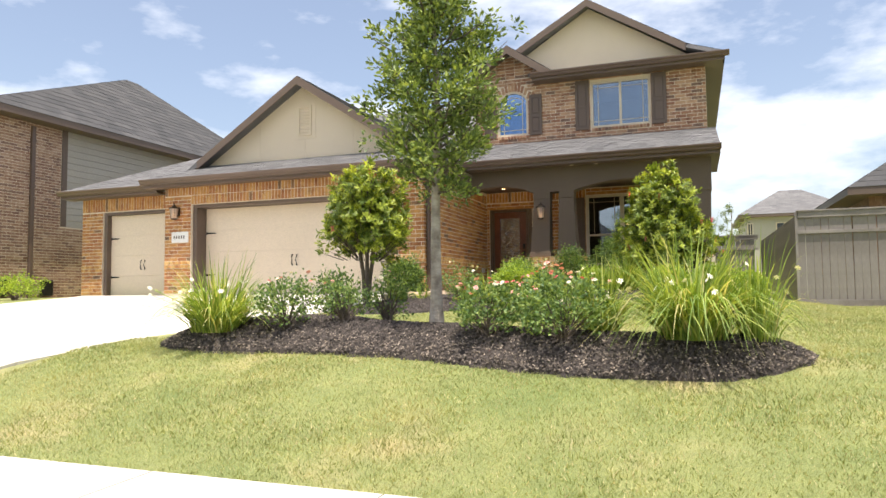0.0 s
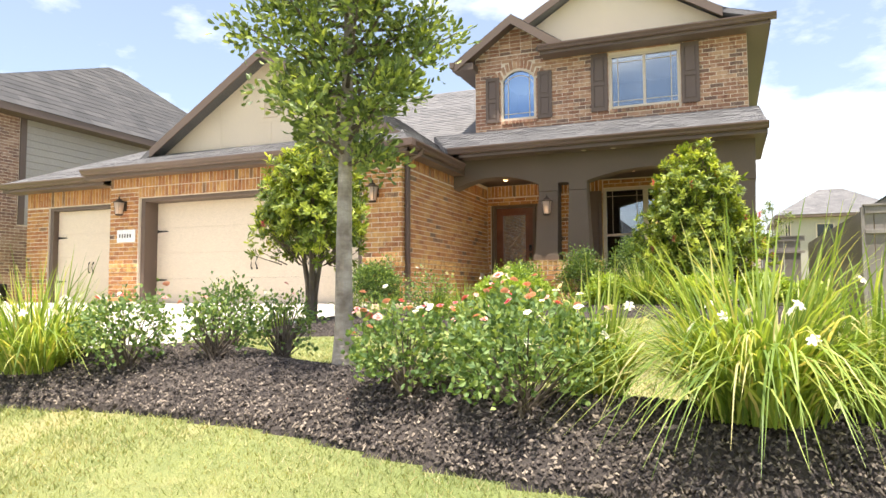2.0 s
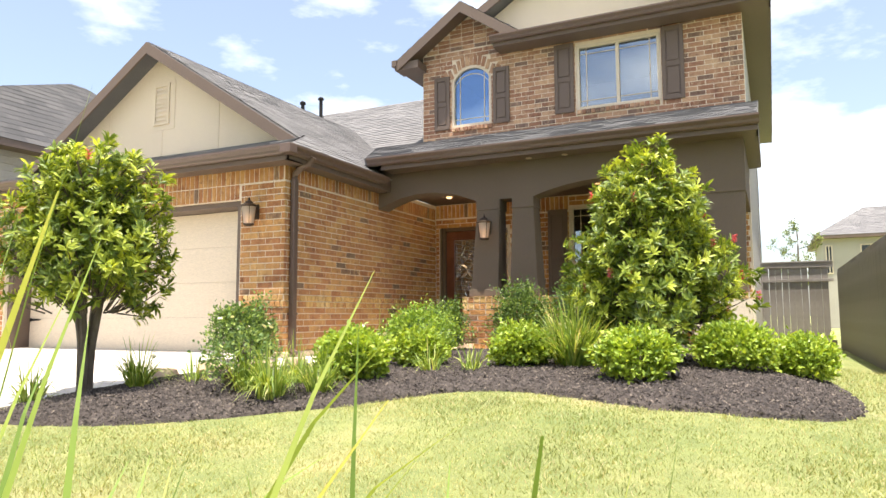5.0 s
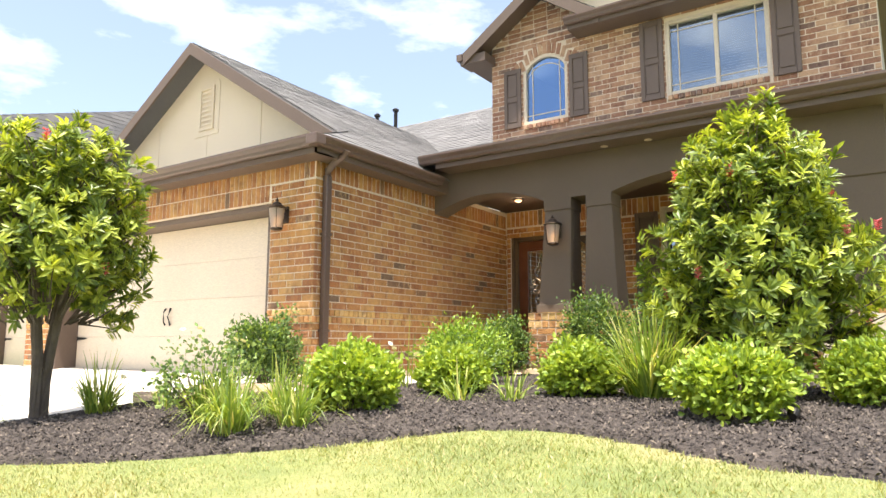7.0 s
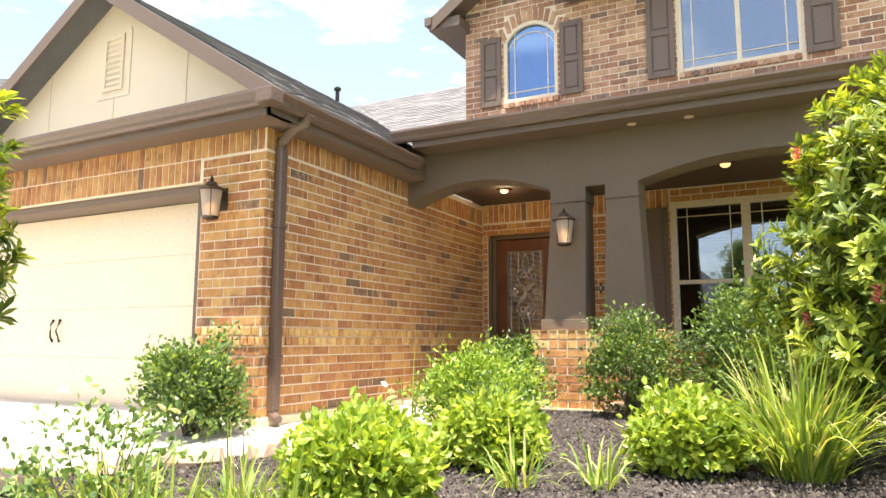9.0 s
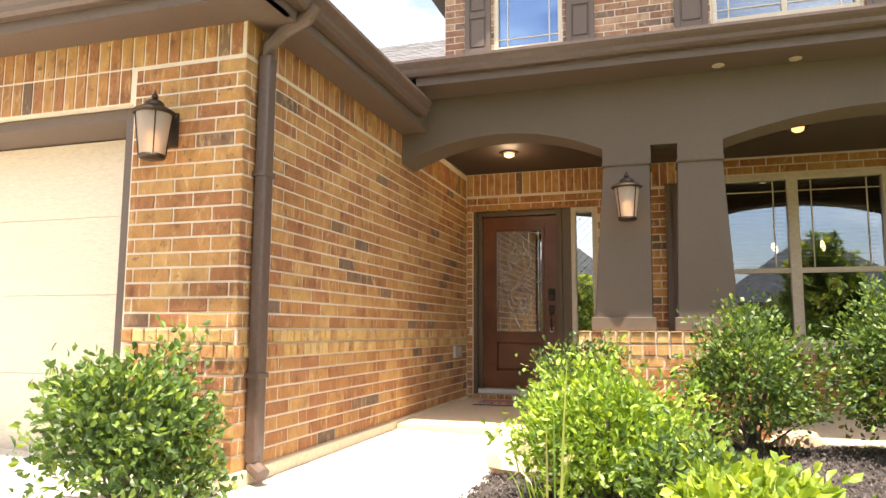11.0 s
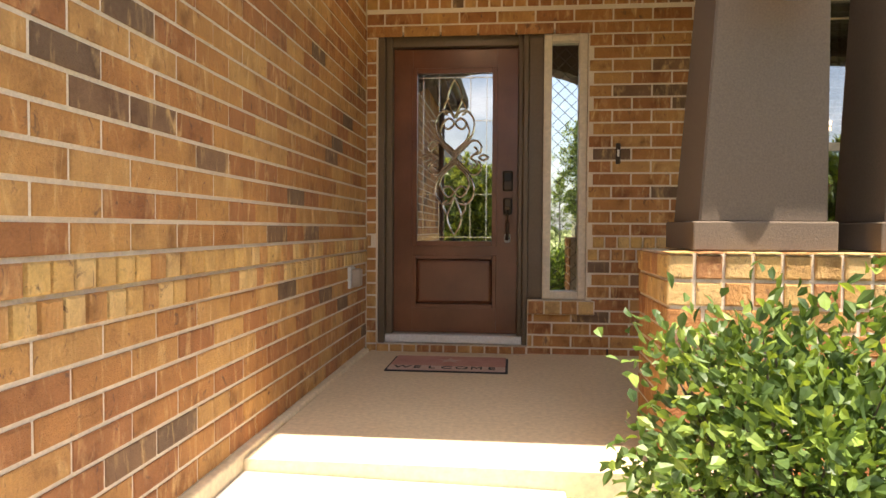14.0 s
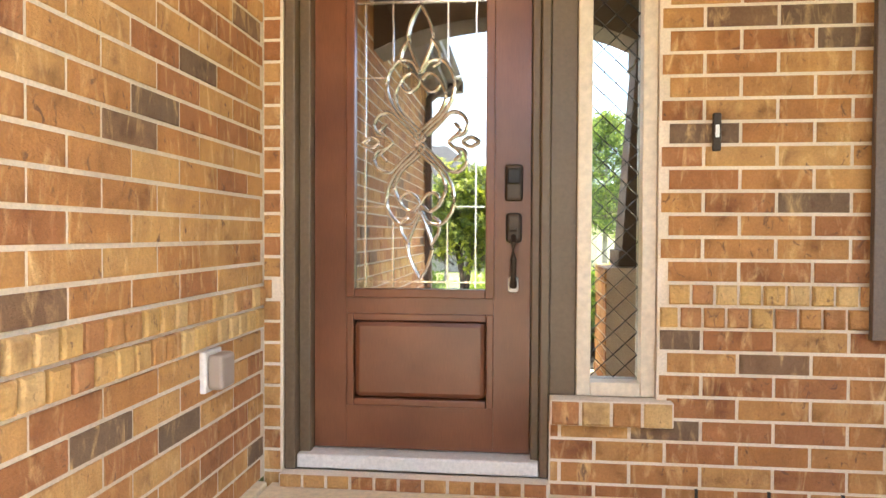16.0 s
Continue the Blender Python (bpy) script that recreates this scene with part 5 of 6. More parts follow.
def window_unit(parent, x0, x1, z0, z1, face, axis, outward):
    """A framed window on a house wall; axis x: the wall looks along x."""
    t = 0.05 * outward
    rows = ((x0, x1, z0, z0 + 0.07), (x0, x1, z1 - 0.07, z1), (x0, x0 + 0.07, z0 + 0.071, z1 - 0.071), (x1 - 0.07, x1, z0 + 0.071, z1 - 0.071), ((x0 + x1) / 2 - 0.03, (x0 + x1) / 2 + 0.03, z0 + 0.071, z1 - 0.071))
    lo, hi = sorted((face + 0.002 * outward, face + t))
    bm = bmesh.new()
    for a, b, c, d in rows:
        if axis == "y":
            box(bm, a, b, lo, hi, c, d)
        else:
            box(bm, lo, hi, a, b, c, d)
    w = part("window", bm, FRAME, parent, "pale framed window")
    lo, hi = sorted((face + 0.004 * outward, face + 0.02 * outward))
    bm = boxes((x0 + 0.07, x1 - 0.07, lo, hi, z0 + 0.07, z1 - 0.07)) if axis == "y" else boxes((lo, hi, x0 + 0.07, x1 - 0.07, z0 + 0.07, z1 - 0.07))
    part("pane", bm, DARKPANE, w, "dark glass pane")


DARKPANE = mat_new("dark_pane")[0]
DARKPANE.node_tree.nodes["Principled BSDF"].inputs["Base Color"].default_value = (0.03, 0.035, 0.04, 1)
DARKPANE.node_tree.nodes["Principled BSDF"].inputs["Roughness"].default_value = 0.06


def hip_roof(ob, x0, x1, y0, y1, z, ridge, top, material):
    """Four slopes over an eave rectangle; ridge is its two ends as (x, y)."""
    (ax, ay), (bx, by) = ridge
    a, b = (ax, ay, top), (bx, by, top)
    if abs(bx - ax) < 0.01 and abs(by - ay) > 0.01:      # ridge along y
        roof_plane("roof", [(x0, y0, z), (x1, y0, z), a], material, "", 0.3, 0.6, ob)
        roof_plane("roof", [(x1, y0, z), (x1, y1, z), b, a], material, "", 0.3, 0.6, ob)
        roof_plane("roof", [(x1, y1, z), (x0, y1, z), b], material, "", 0.3, 0.6, ob)
        roof_plane("roof", [(x0, y1, z), (x0, y0, z), a, b], material, "", 0.3, 0.6, ob)
    else:
        roof_plane("roof", [(x0, y0, z), (x1, y0, z), b, a], material, "", 0.3, 0.6, ob)
        roof_plane("roof", [(x1, y0, z), (x1, y1, z), b], material, "", 0.3, 0.6, ob)
        roof_plane("roof", [(x1, y1, z), (x0, y1, z), a, b], material, "", 0.3, 0.6, ob)
        roof_plane("roof", [(x0, y1, z), (x0, y0, z), a], material, "", 0.3, 0.6, ob)
    w = 0.2
    part("fascia", boxes((x0, x1, y0, y0 + 0.03, z - w, z), (x0, x1, y1 - 0.03, y1, z - w, z), (x0, x0 + 0.03, y0 + 0.031, y1 - 0.031, z - w, z), (x1 - 0.03, x1, y0 + 0.031, y1 - 0.031, z - w, z), (x0 + 0.031, x1 - 0.031, y0 + 0.031, y1 - 0.031, z - w, z - w + 0.02)), BROWN, ob, "dark brown fascia and soffit")


# two-storey neighbour beside the driveway
nb = thing("neighbour_house", (-21.5, 20, 0.6), "two-storey brick and beige siding house with charcoal hip roof", "house")
NBX = -17.7
nb_brick = part("wall", boxes((NBX - 0.3, NBX, 12.9, 15.35, 0.5, 6.05), (-26, NBX - 0.302, 12.9, 13.2, 0.5, 6.05), (NBX - 0.3, NBX, 15.352, 26, 0.5, 3.05)), MORTAR, nb, "brown brick wall")
part("siding_wall", boxes((NBX - 0.3, NBX - 0.03, 15.352, 26, 3.052, 6.05), (-26, -25.7, 13.2, 26, 0.5, 6.05), (-26, NBX, 26.0, 26.3, 0.5, 6.05)), SIDING, nb, "beige siding wall")
me = bm_mesh("lap_board", prism(bmesh.new(), [(NBX - 0.03, 0.0), (NBX + 0.0, 0.0), (NBX - 0.018, 0.19), (NBX - 0.03, 0.19)], "y", 15.55, 26), SIDING)
for i in range(15):
    o = adopt(new("lap_board", me), nb)
    o.location.z = 3.06 + i * 0.195
part("corner_board", boxes((NBX - 0.05, NBX + 0.03, 15.353, 15.53, 3.054, 6.05)), BROWN, nb, "dark brown corner board")
part("downspout", boxes((NBX + 0.002, NBX + 0.09, 14.3, 14.42, 0.7, 5.85), bevel=0.02), GUTTER, nb, "brown downspout")
hip_roof(nb, -26.5, -17.2, 12.5, 26.8, 6.15, ((-21.2, 21.3), (-21.2, 21.9)), 9.62, SHINGLE_DARK)
for ya in (13.4, 14.7):
    part("meter_box", boxes((NBX + 0.002, NBX + 0.22, ya, ya + 0.3, 1.0, 1.45), bevel=0.03), BLACK, nb, "dark utility box")
o = thing("low_fence", (-15.9, 22, 0.8), "weathered low board fence between the houses", "fence")
part("boards", boxes((-17.6, -14.75, 21.9, 21.94, 0.6, 2.2)), FENCEWOOD, o)

# one-storey neighbour behind the side fence
hb = thing("neighbour_house", (9, 26, 0.6), "single-storey house with charcoal shingle roof behind the fence", "house")
part("wall", boxes((4.4, 16, 21.0, 32, 0.5, 3.5)), NEIGHBOUR_BRICK, hb, "brown brick wall")
hip_roof(hb, 3.8, 16.6, 20.4, 32.6, 3.62, ((9.8, 26.3), (10.6, 26.3)), 7.6, SHINGLE_DARK)

# far house across the back gardens
fh = thing("far_house", (6, 58, 0.6), "distant beige two-storey house with grey hip roof", "house")
part("wall", boxes((3.6, 10.5, 55, 64, 0.5, 6.3)), SIDING, fh, "beige wall")
hip_roof(fh, 3.1, 11.0, 54.5, 64.5, 6.4, ((6.3, 59), (7.8, 59)), 8.6, SHINGLE)
window_unit(fh, 5.6, 6.7, 4.3, 5.8, 55, "y", -1)
window_unit(fh, 3.7, 4.1, 4.0, 5.8, 55, "y", -1)

# the other side of the street, seen in the windows
for hx, w, gl in ((-9.5, 11, "brown brick house with dark gable across the street"), (6.5, 12, "tan brick house with dark hip roof across the street"), (-25, 11, "brown brick house with dark hip roof across the street")):
    oh = thing("opposite_house", (hx, -24, -0.2), gl, "house", "houses across the street")
    part("wall", boxes((hx - w / 2, hx + w / 2, -32, -21, -0.4, 3.4)), TAN if hx > 0 else SIDING, oh)
    hip_roof(oh, hx - w / 2 - 0.5, hx + w / 2 + 0.5, -32.5, -20.4, 3.5, ((hx - 0.6, -26.2), (hx + 0.6, -26.2)), 7.9, SHINGLE_DARK)
    window_unit(oh, hx - 3.6, hx - 1.8, 0.8, 2.4, -21, "y", 1)
    window_unit(oh, hx + 1.2, hx + 3.2, 0.8, 2.4, -21, "y", 1)
    part("door", boxes((hx - 0.9, hx + 0.1, -20.998, -20.93, -0.2, 2.0), bevel=0.01), BROWN, oh, "dark brown front door")

# ---- plants ----
rng = np.random.default_rng(11)


def leaf_mesh(name, base, way, side, length, width, material, fold=0.18):
    """Folded leaves of eight corners each, widest towards the tip; arrays of foot, direction and sideways direction."""
    n = len(base)
    way = way / np.linalg.norm(way, axis=1, keepdims=True)
    up = np.cross(side, way)
    up /= np.linalg.norm(up, axis=1, keepdims=True) + 1e-9
    side = np.cross(way, up)
    L, Wd = np.asarray(length).reshape(-1, 1) * np.ones((n, 1)), np.asarray(width).reshape(-1, 1) * np.ones((n, 1))
    rows = [base]
    for along, across in ((0.30, 0.36), (0.68, 0.50)):
        rib = base + way * L * along - up * L * 0.10 * along * along
        rows += [rib + side * Wd * across + up * Wd * fold, rib, rib - side * Wd * across + up * Wd * fold]
    v = np.stack([*rows, base + way * L - up * L * 0.14], 1).reshape(-1, 3)
    k = np.arange(n)[:, None] * 8
    f = [tuple(q) for face in ((0, 2, 1), (0, 3, 2), (4, 5, 7), (5, 6, 7)) for q in (k + [face]).tolist()]
    f += [tuple(q) for face in ((1, 2, 5, 4), (2, 3, 6, 5)) for q in (k + [face]).tolist()]
    me = bpy.data.meshes.new(name)
    me.from_pydata(v.tolist(), [], f)
    me.materials.append(material)
    me.update()
    return me


def unit(n):
    d = rng.normal(size=(n, 3))
    return d / np.linalg.norm(d, axis=1, keepdims=True)


def stuff_part(name, me, parent, label=""):
    ob = part(name, me, None, parent, label)
    return tagged(ob, "", "", "", "stuff")


def lumpy(d, seed, amount=0.22, scale=1.7):
    """A radius for each direction, so that a crown's outline is uneven."""
    return np.array([1 + amount * noise.noise((p[0] * scale + seed, p[1] * scale, p[2] * scale)) * 1.6 for p in d])


def clump_points(n_clumps, per, radii, seed, shell=0.55, spread=0.09, flat_base=-0.6, taper=0.0, lump=0.15):
    """Feet and outward ways of leaves gathered in clumps through an uneven crown."""
    d = unit(n_clumps * 2)
    d = d[d[:, 2] > flat_base][:n_clumps]
    r = lumpy(d, seed, lump) * (shell + (1 - shell) * rng.random(len(d)) ** 0.6)
    c = d * r[:, None] * np.array(radii)
    if taper:
        s = 1 - taper * (c[:, 2:3] / radii[2])
        c[:, :2] *= s
    feet = np.repeat(c, per, 0) + rng.normal(size=(len(c) * per, 3)) * spread
    ways = np.repeat(d, per, 0) * 0.7 + unit(len(c) * per) * 0.9 + np.array([0, 0, 0.35])
    return feet, ways, c, d


def shrub(name, x, y, radius, height, leaf, width, n_clumps, per, material, label, category, group, stem_mat=None, spread=0.05, lift=0.0, shell=0.55, seed=1.0, lump=0.13):
    z = soil_z(x, y) - 0.02
    ob = thing(name, (x, y, z), label, category, group)
    radii = (radius - 0.6 * leaf, radius - 0.6 * leaf, (height - leaf) * 0.5)
    feet, ways, c, d = clump_points(n_clumps, per, radii, seed + x * 3 + y, shell, spread, -0.75, 0.0, lump)
    centre = np.array([x, y, z + height * 0.5 + lift])
    feet[:, 2] = np.maximum(feet[:, 2], -height * 0.42)
    n = len(feet)
    stuff_part("foliage", leaf_mesh("foliage", feet + centre, ways, unit(n), leaf * rng.uniform(0.7, 1.25, n), width * rng.uniform(0.8, 1.2, n), material), ob)
    bm = bmesh.new()
    for i in range(0, len(c), max(1, len(c) // 26)):
        p = c[i] * 0.93 + centre
        tube(bm, [(x + rng.normal() * 0.03, y + rng.normal() * 0.03, z), (x + (p[0] - x) * 0.45, y + (p[1] - y) * 0.45, z + (p[2] - z) * 0.5), tuple(p)], [0.009, 0.006, 0.002], 5)
    part("woody_base", bm, stem_mat or BARK_DARK, ob, "thin woody stems")
    return ob, c + centre, d


def rose_head(bm, p, r):
    """Three rings of broad rounded petals, the inner ones upright."""
    p = Vector(p)
    lean = Euler((rng.normal() * 0.45, rng.normal() * 0.45, rng.random() * 6.28)).to_matrix()
    for ring_, (n, rr, tilt) in enumerate(((6, 1.0, 0.25), (5, 0.78, 0.75), (4, 0.5, 1.2))):
        for i in range(n):
            a = 2 * math.pi * (i + 0.5 * ring_) / n + rng.normal() * 0.18
            k = rr * r * rng.uniform(0.8, 1.1)
            o, sd, up = Vector((math.cos(a), math.sin(a), 0)), Vector((-math.sin(a), math.cos(a), 0)), Vector((0, 0, 1))
            way = o * math.cos(tilt) + up * math.sin(tilt)
            cup = up * math.cos(tilt) - o * math.sin(tilt)
            pts = [(0.0, 0.0, 0.0), (0.5, 0.48, 0.16), (0.86, 0.40, 0.10), (1.0, 0.0, -0.04), (0.86, -0.40, 0.10), (0.5, -0.48, 0.16)]
            vs = [bm.verts.new(p + lean @ ((way * u + sd * v + cup * w) * k)) for u, v, w in pts]
            bm.faces.new(vs)
    return bm


def open_flower(bm, p, r, nod):
    """Six flat petals, three of them wide."""
    p = Vector(p)
    q = Euler((nod * math.cos(p.x * 50), nod * math.sin(p.x * 50), p.y * 40)).to_matrix()
    for i in range(6):
        a = math.pi * i / 3
        w = 0.55 if i % 2 else 0.38
        o, s = q @ Vector((math.cos(a), math.sin(a), 0)), q @ Vector((-math.sin(a), math.cos(a), 0))
        up = q @ Vector((0, 0, 1))
        vs = [bm.verts.new(v) for v in (p, p + o * r * 0.55 + s * r * w * 0.6 + up * r * 0.12, p + o * r + s * r * 0.16, p + o * r - s * r * 0.16, p + o * r * 0.55 - s * r * w * 0.6 + up * r * 0.12)]
        bm.faces.new(vs)
    return bm


def rose_bush(x, y, radius, height, label, flowers, n_clumps=110, per=15, colours=(RED, PINK)):
    ob, c, d = shrub("rose_bush", x, y, radius, height, 0.036, 0.024, n_clumps, per, LEAF_ROSE, label, "rose bush", "roses", None, 0.04, 0.04, 0.5, 1.0, 0.34)
    top = [i for i in np.argsort(-(c[:, 2] + 0.25 * rng.random(len(c)))) if c[i, 2] > c[:, 2].mean() - 0.05][:flowers]
    for k_, i in enumerate(top):
        p = c[i] + d[i] * np.array([0.10, 0.10, 0.06]) + np.array([0, 0, 0.05])
        part("rose", rose_head(bmesh.new(), p, rng.uniform(0.017, 0.029)), (colours[0] if k_ % 4 == 0 else colours[1]) if k_ % 3 else PETAL, ob)
    return ob


def strap_clump(name, x, y, n, height, spread, width, label, category, group, flowers=0, material=BLADE, droop=1.0, tall=()):
    z = soil_z(x, y) - 0.02
    ob = thing(name, (x, y, z), label, category, group)
    vs, fs = [], []
    for i in range(n):
        a, lean = rng.random() * 2 * math.pi, rng.random() ** 0.65
        length = height * rng.uniform(0.55, 1.2)
        rad = spread * 0.28 * rng.random() ** 0.5
        fx, fy = x + rad * math.cos(a) + rng.normal() * 0.02, y + rad * math.sin(a) + rng.normal() * 0.02
        a += rng.normal() * 0.55
        o = Vector((math.cos(a), math.sin(a), 0))
        s = Vector((-math.sin(a), math.cos(a), 0)).lerp(Vector((rng.normal(), rng.normal(), 0)), 0.3).normalized()
        reach = spread * (0.15 + 0.85 * lean) * rng.uniform(0.7, 1.1)
        bend = droop * (0.10 + 0.72 * lean ** 1.5) * length
        k, seg = len(vs), 6
        for j in range(seg + 1):
            t = j / seg
            p = Vector((fx, fy, z)) + o * reach * (t ** 1.35) + Vector((0, 0, length * t * (1 - 0.12 * lean) - bend * t ** 2.6))
            floor_z = soil_z(p.x, p.y) + 0.012 if p.z < z + 0.2 else z - 1
            p.z = max(p.z, floor_z)
            w = width * (1 - t ** 2.2) * (0.55 + 0.45 * min(1, t * 5)) + 0.0008
            vs += [tuple(p + s * w / 2), tuple(p - s * w / 2)]
        fs += [(k + 2 * j, k + 2 * j + 1, k + 2 * j + 3, k + 2 * j + 2) for j in range(seg)]
    stuff_part("leaf_clump", mesh_from("leaf_clump", vs, fs, material), ob)
    for i in range(flowers):
        a, r = rng.random() * 2 * math.pi, spread * rng.uniform(0.25, 0.85)
        p = Vector((x + r * math.cos(a), y + r * math.sin(a), z + height * rng.uniform(0.40, 0.68) - 0.12 * (r / spread) * height))
        st = part("stalk", tube(bmesh.new(), [(x + 0.1 * r * math.cos(a), y + 0.1 * r * math.sin(a), z), (x + 0.6 * r * math.cos(a), y + 0.6 * r * math.sin(a), z + (p.z - z) * 0.7), tuple(p)], [0.003, 0.0025, 0.002], 5), LEAF_LIME, ob, "thin green stalk")
        part("flower", open_flower(bmesh.new(), p, rng.uniform(0.022, 0.033), 0.9), PETAL, st, "white six-petalled flower")
    return ob


def tapered_trunk(bm, x, y, z, top, r0, r1, wob=0.03, sides=12):
    n = 14
    pts, rad = [], []
    for i in range(n + 1):
        t = i / n
        pts.append((x + wob * noise.noise((t * 3, x, 0)) * t * 2, y + wob * noise.noise((t * 3, 5, y)) * t * 2, z + (top - z) * t))
        rad.append((r0 + (r1 - r0) * t) * (1 + 0.35 * max(0, 0.08 - t) / 0.08))
    return tube(bm, pts, rad, sides), pts


def oak(x, y, z, label, crown_lo=2.0, crown_hi=4.9, seed=4, n_limbs=80):
    """A slim young street oak with a narrow crown."""
    ob = thing("oak_tree", (x, y, z), label, "tree", "oak trees")
    r = random.Random(seed)
    bm, pts = tapered_trunk(bmesh.new(), x, y, z - 0.03, z + crown_hi - 0.9, 0.062, 0.016)
    part("trunk", bm, BARK, ob, "pale ringed bark")
    limbs = bmesh.new()
    feet, ways = [], []
    span = crown_hi - crown_lo
    for i in range(n_limbs):
        t = (i + r.random()) / n_limbs
        h = crown_lo - 0.25 + span * 0.78 * t
        s = min(len(pts) - 1, int((h) / (crown_hi - 0.9) * 14))
        p0 = Vector((pts[s][0], pts[s][1], z + h))
        a = i * 2.4 + r.uniform(-0.5, 0.5)
        reach = 0.71 * (math.sin(math.pi * (0.22 + 0.72 * t)) ** 0.9) * r.uniform(0.6, 1.12)
        tip = p0 + Vector((math.cos(a) * reach, math.sin(a) * reach, reach * r.uniform(0.25, 0.75)))
        mid = p0.lerp(tip, 0.5) + Vector((0, 0, -0.05))
        tube(limbs, [tuple(p0), tuple(mid), tuple(tip)], [0.016 * (1.2 - t), 0.009, 0.003], 5)
        for k_ in range(6):
            q = mid.lerp(tip, r.uniform(-0.15, 1.10)) + Vector((r.gauss(0, 0.07), r.gauss(0, 0.07), r.gauss(0, 0.07)))
            for m_ in range(30):
                off = Vector((r.gauss(0, 0.045), r.gauss(0, 0.045), r.gauss(0, 0.04)))
                feet.append(tuple(q + off))
                ways.append((math.cos(a) * 0.4 + off.x * 14 + r.gauss(0, 0.3), math.sin(a) * 0.4 + off.y * 14 + r.gauss(0, 0.3), 0.45 + off.z * 12 + r.gauss(0, 0.3)))
    part("branchwork", limbs, BARK_DARK, ob, "thin brown limbs")
    n = len(feet)
    stuff_part("crown", leaf_mesh("crown", np.array(feet), np.array(ways), unit(n), rng.uniform(0.042, 0.072, n), rng.uniform(0.021, 0.033, n), LEAF_OAK), ob)
    return ob


def rosette_tree(name, x, y, z, radii, centre_z, rosettes, label, category, seed, taper=0.0, flowers=0, fork=0.35, shell=0.55):
    """A small evergreen with whorls of long narrow leaves at the twig ends."""
    ob = thing(name, (x, y, z), label, category, "small evergreen trees")
    d = unit(rosettes * 3)
    d = d[d[:, 2] > -0.85][:rosettes]
    r = lumpy(d, seed, 0.27, 2.1) * (shell + (1 - shell) * rng.random(len(d)) ** 0.5)
    c = d * r[:, None] * np.array(radii)
    c[:, :2] *= 1 - taper * (c[:, 2:3] / radii[2])
    c += np.array([x, y, centre_z])
    bm = bmesh.new()
    for i in range(4):
        a = i * 1.6 + seed
        tube(bm, [(x + 0.03 * math.cos(a), y + 0.03 * math.sin(a), z - 0.03), (x + 0.05 * math.cos(a), y + 0.05 * math.sin(a), z + fork), (x + 0.3 * radii[0] * math.cos(a), y + 0.3 * radii[1] * math.sin(a), centre_z), (x + 0.4 * radii[0] * math.cos(a), y + 0.4 * radii[1] * math.sin(a), centre_z + 0.5 * radii[2])], [0.042, 0.034, 0.02, 0.006], 8)
    part("trunk", bm, BARK_DARK, ob, "brown forked stems")
    tw = bmesh.new()
    for p in c[::3]:
        h = max(z + fork + 0.25, p[2] - 0.25)
        tube(tw, [(x + (p[0] - x) * 0.5, y + (p[1] - y) * 0.5, h), tuple(p)], [0.008, 0.003], 4)
    part("branchwork", tw, BARK_DARK, ob)
    per = 13
    axis = d * 0.8 + np.array([0, 0, 0.55]) + rng.normal(size=d.shape) * 0.25
    axis /= np.linalg.norm(axis, axis=1, keepdims=True)
    feet = np.repeat(c, per, 0) + np.repeat(axis, per, 0) * rng.uniform(-0.06, 0.015, (len(c) * per, 1)) + rng.normal(size=(len(c) * per, 3)) * 0.006
    out = unit(len(feet))
    A = np.repeat(axis, per, 0)
    out -= A * np.sum(out * A, 1, keepdims=True)
    out /= np.linalg.norm(out, axis=1, keepdims=True) + 1e-9
    ways = A * rng.uniform(0.35, 1.25, (len(feet), 1)) + out
    n = len(feet)
    young = np.repeat(rng.random(len(c)) < 0.45, per)
    side = np.cross(ways, A)
    for sel, m in ((young, LEAF_YOUNG), (~young, LEAF_TREE)):
        k = int(sel.sum())
        stuff_part("crown", leaf_mesh("crown", feet[sel], ways[sel], side[sel], rng.uniform(0.072, 0.112, k), rng.uniform(0.021, 0.031, k), m), ob)
    inner = c[rng.integers(0, len(c), rosettes * 6)]
    inner = np.array([x, y, centre_z]) + (inner - np.array([x, y, centre_z])) * rng.uniform(0.35, 0.9, (len(inner), 1)) + rng.normal(size=inner.shape) * 0.04
    k = len(inner)
    stuff_part("inner_leaves", leaf_mesh("inner_leaves", inner, unit(k), unit(k), rng.uniform(0.07, 0.11, k), rng.uniform(0.02, 0.028, k), LEAF_TREE), ob)
    for i in range(flowers):
        i_ = int(rng.integers(0, len(c)))
        p = c[i_] + d[i_] * 0.05
        bm = bmesh.new()
        for j in range(34):
            a, h = rng.random() * 6.28, rng.random() * 0.09
            tube(bm, [(p[0], p[1], p[2] + h - 0.03), (p[0] + 0.03 * math.cos(a), p[1] + 0.03 * math.sin(a), p[2] + h - 0.015)], [0.003, 0.002], 3)
        part("flower_spike", bm, RED, ob, "small red brush flower")
    return ob


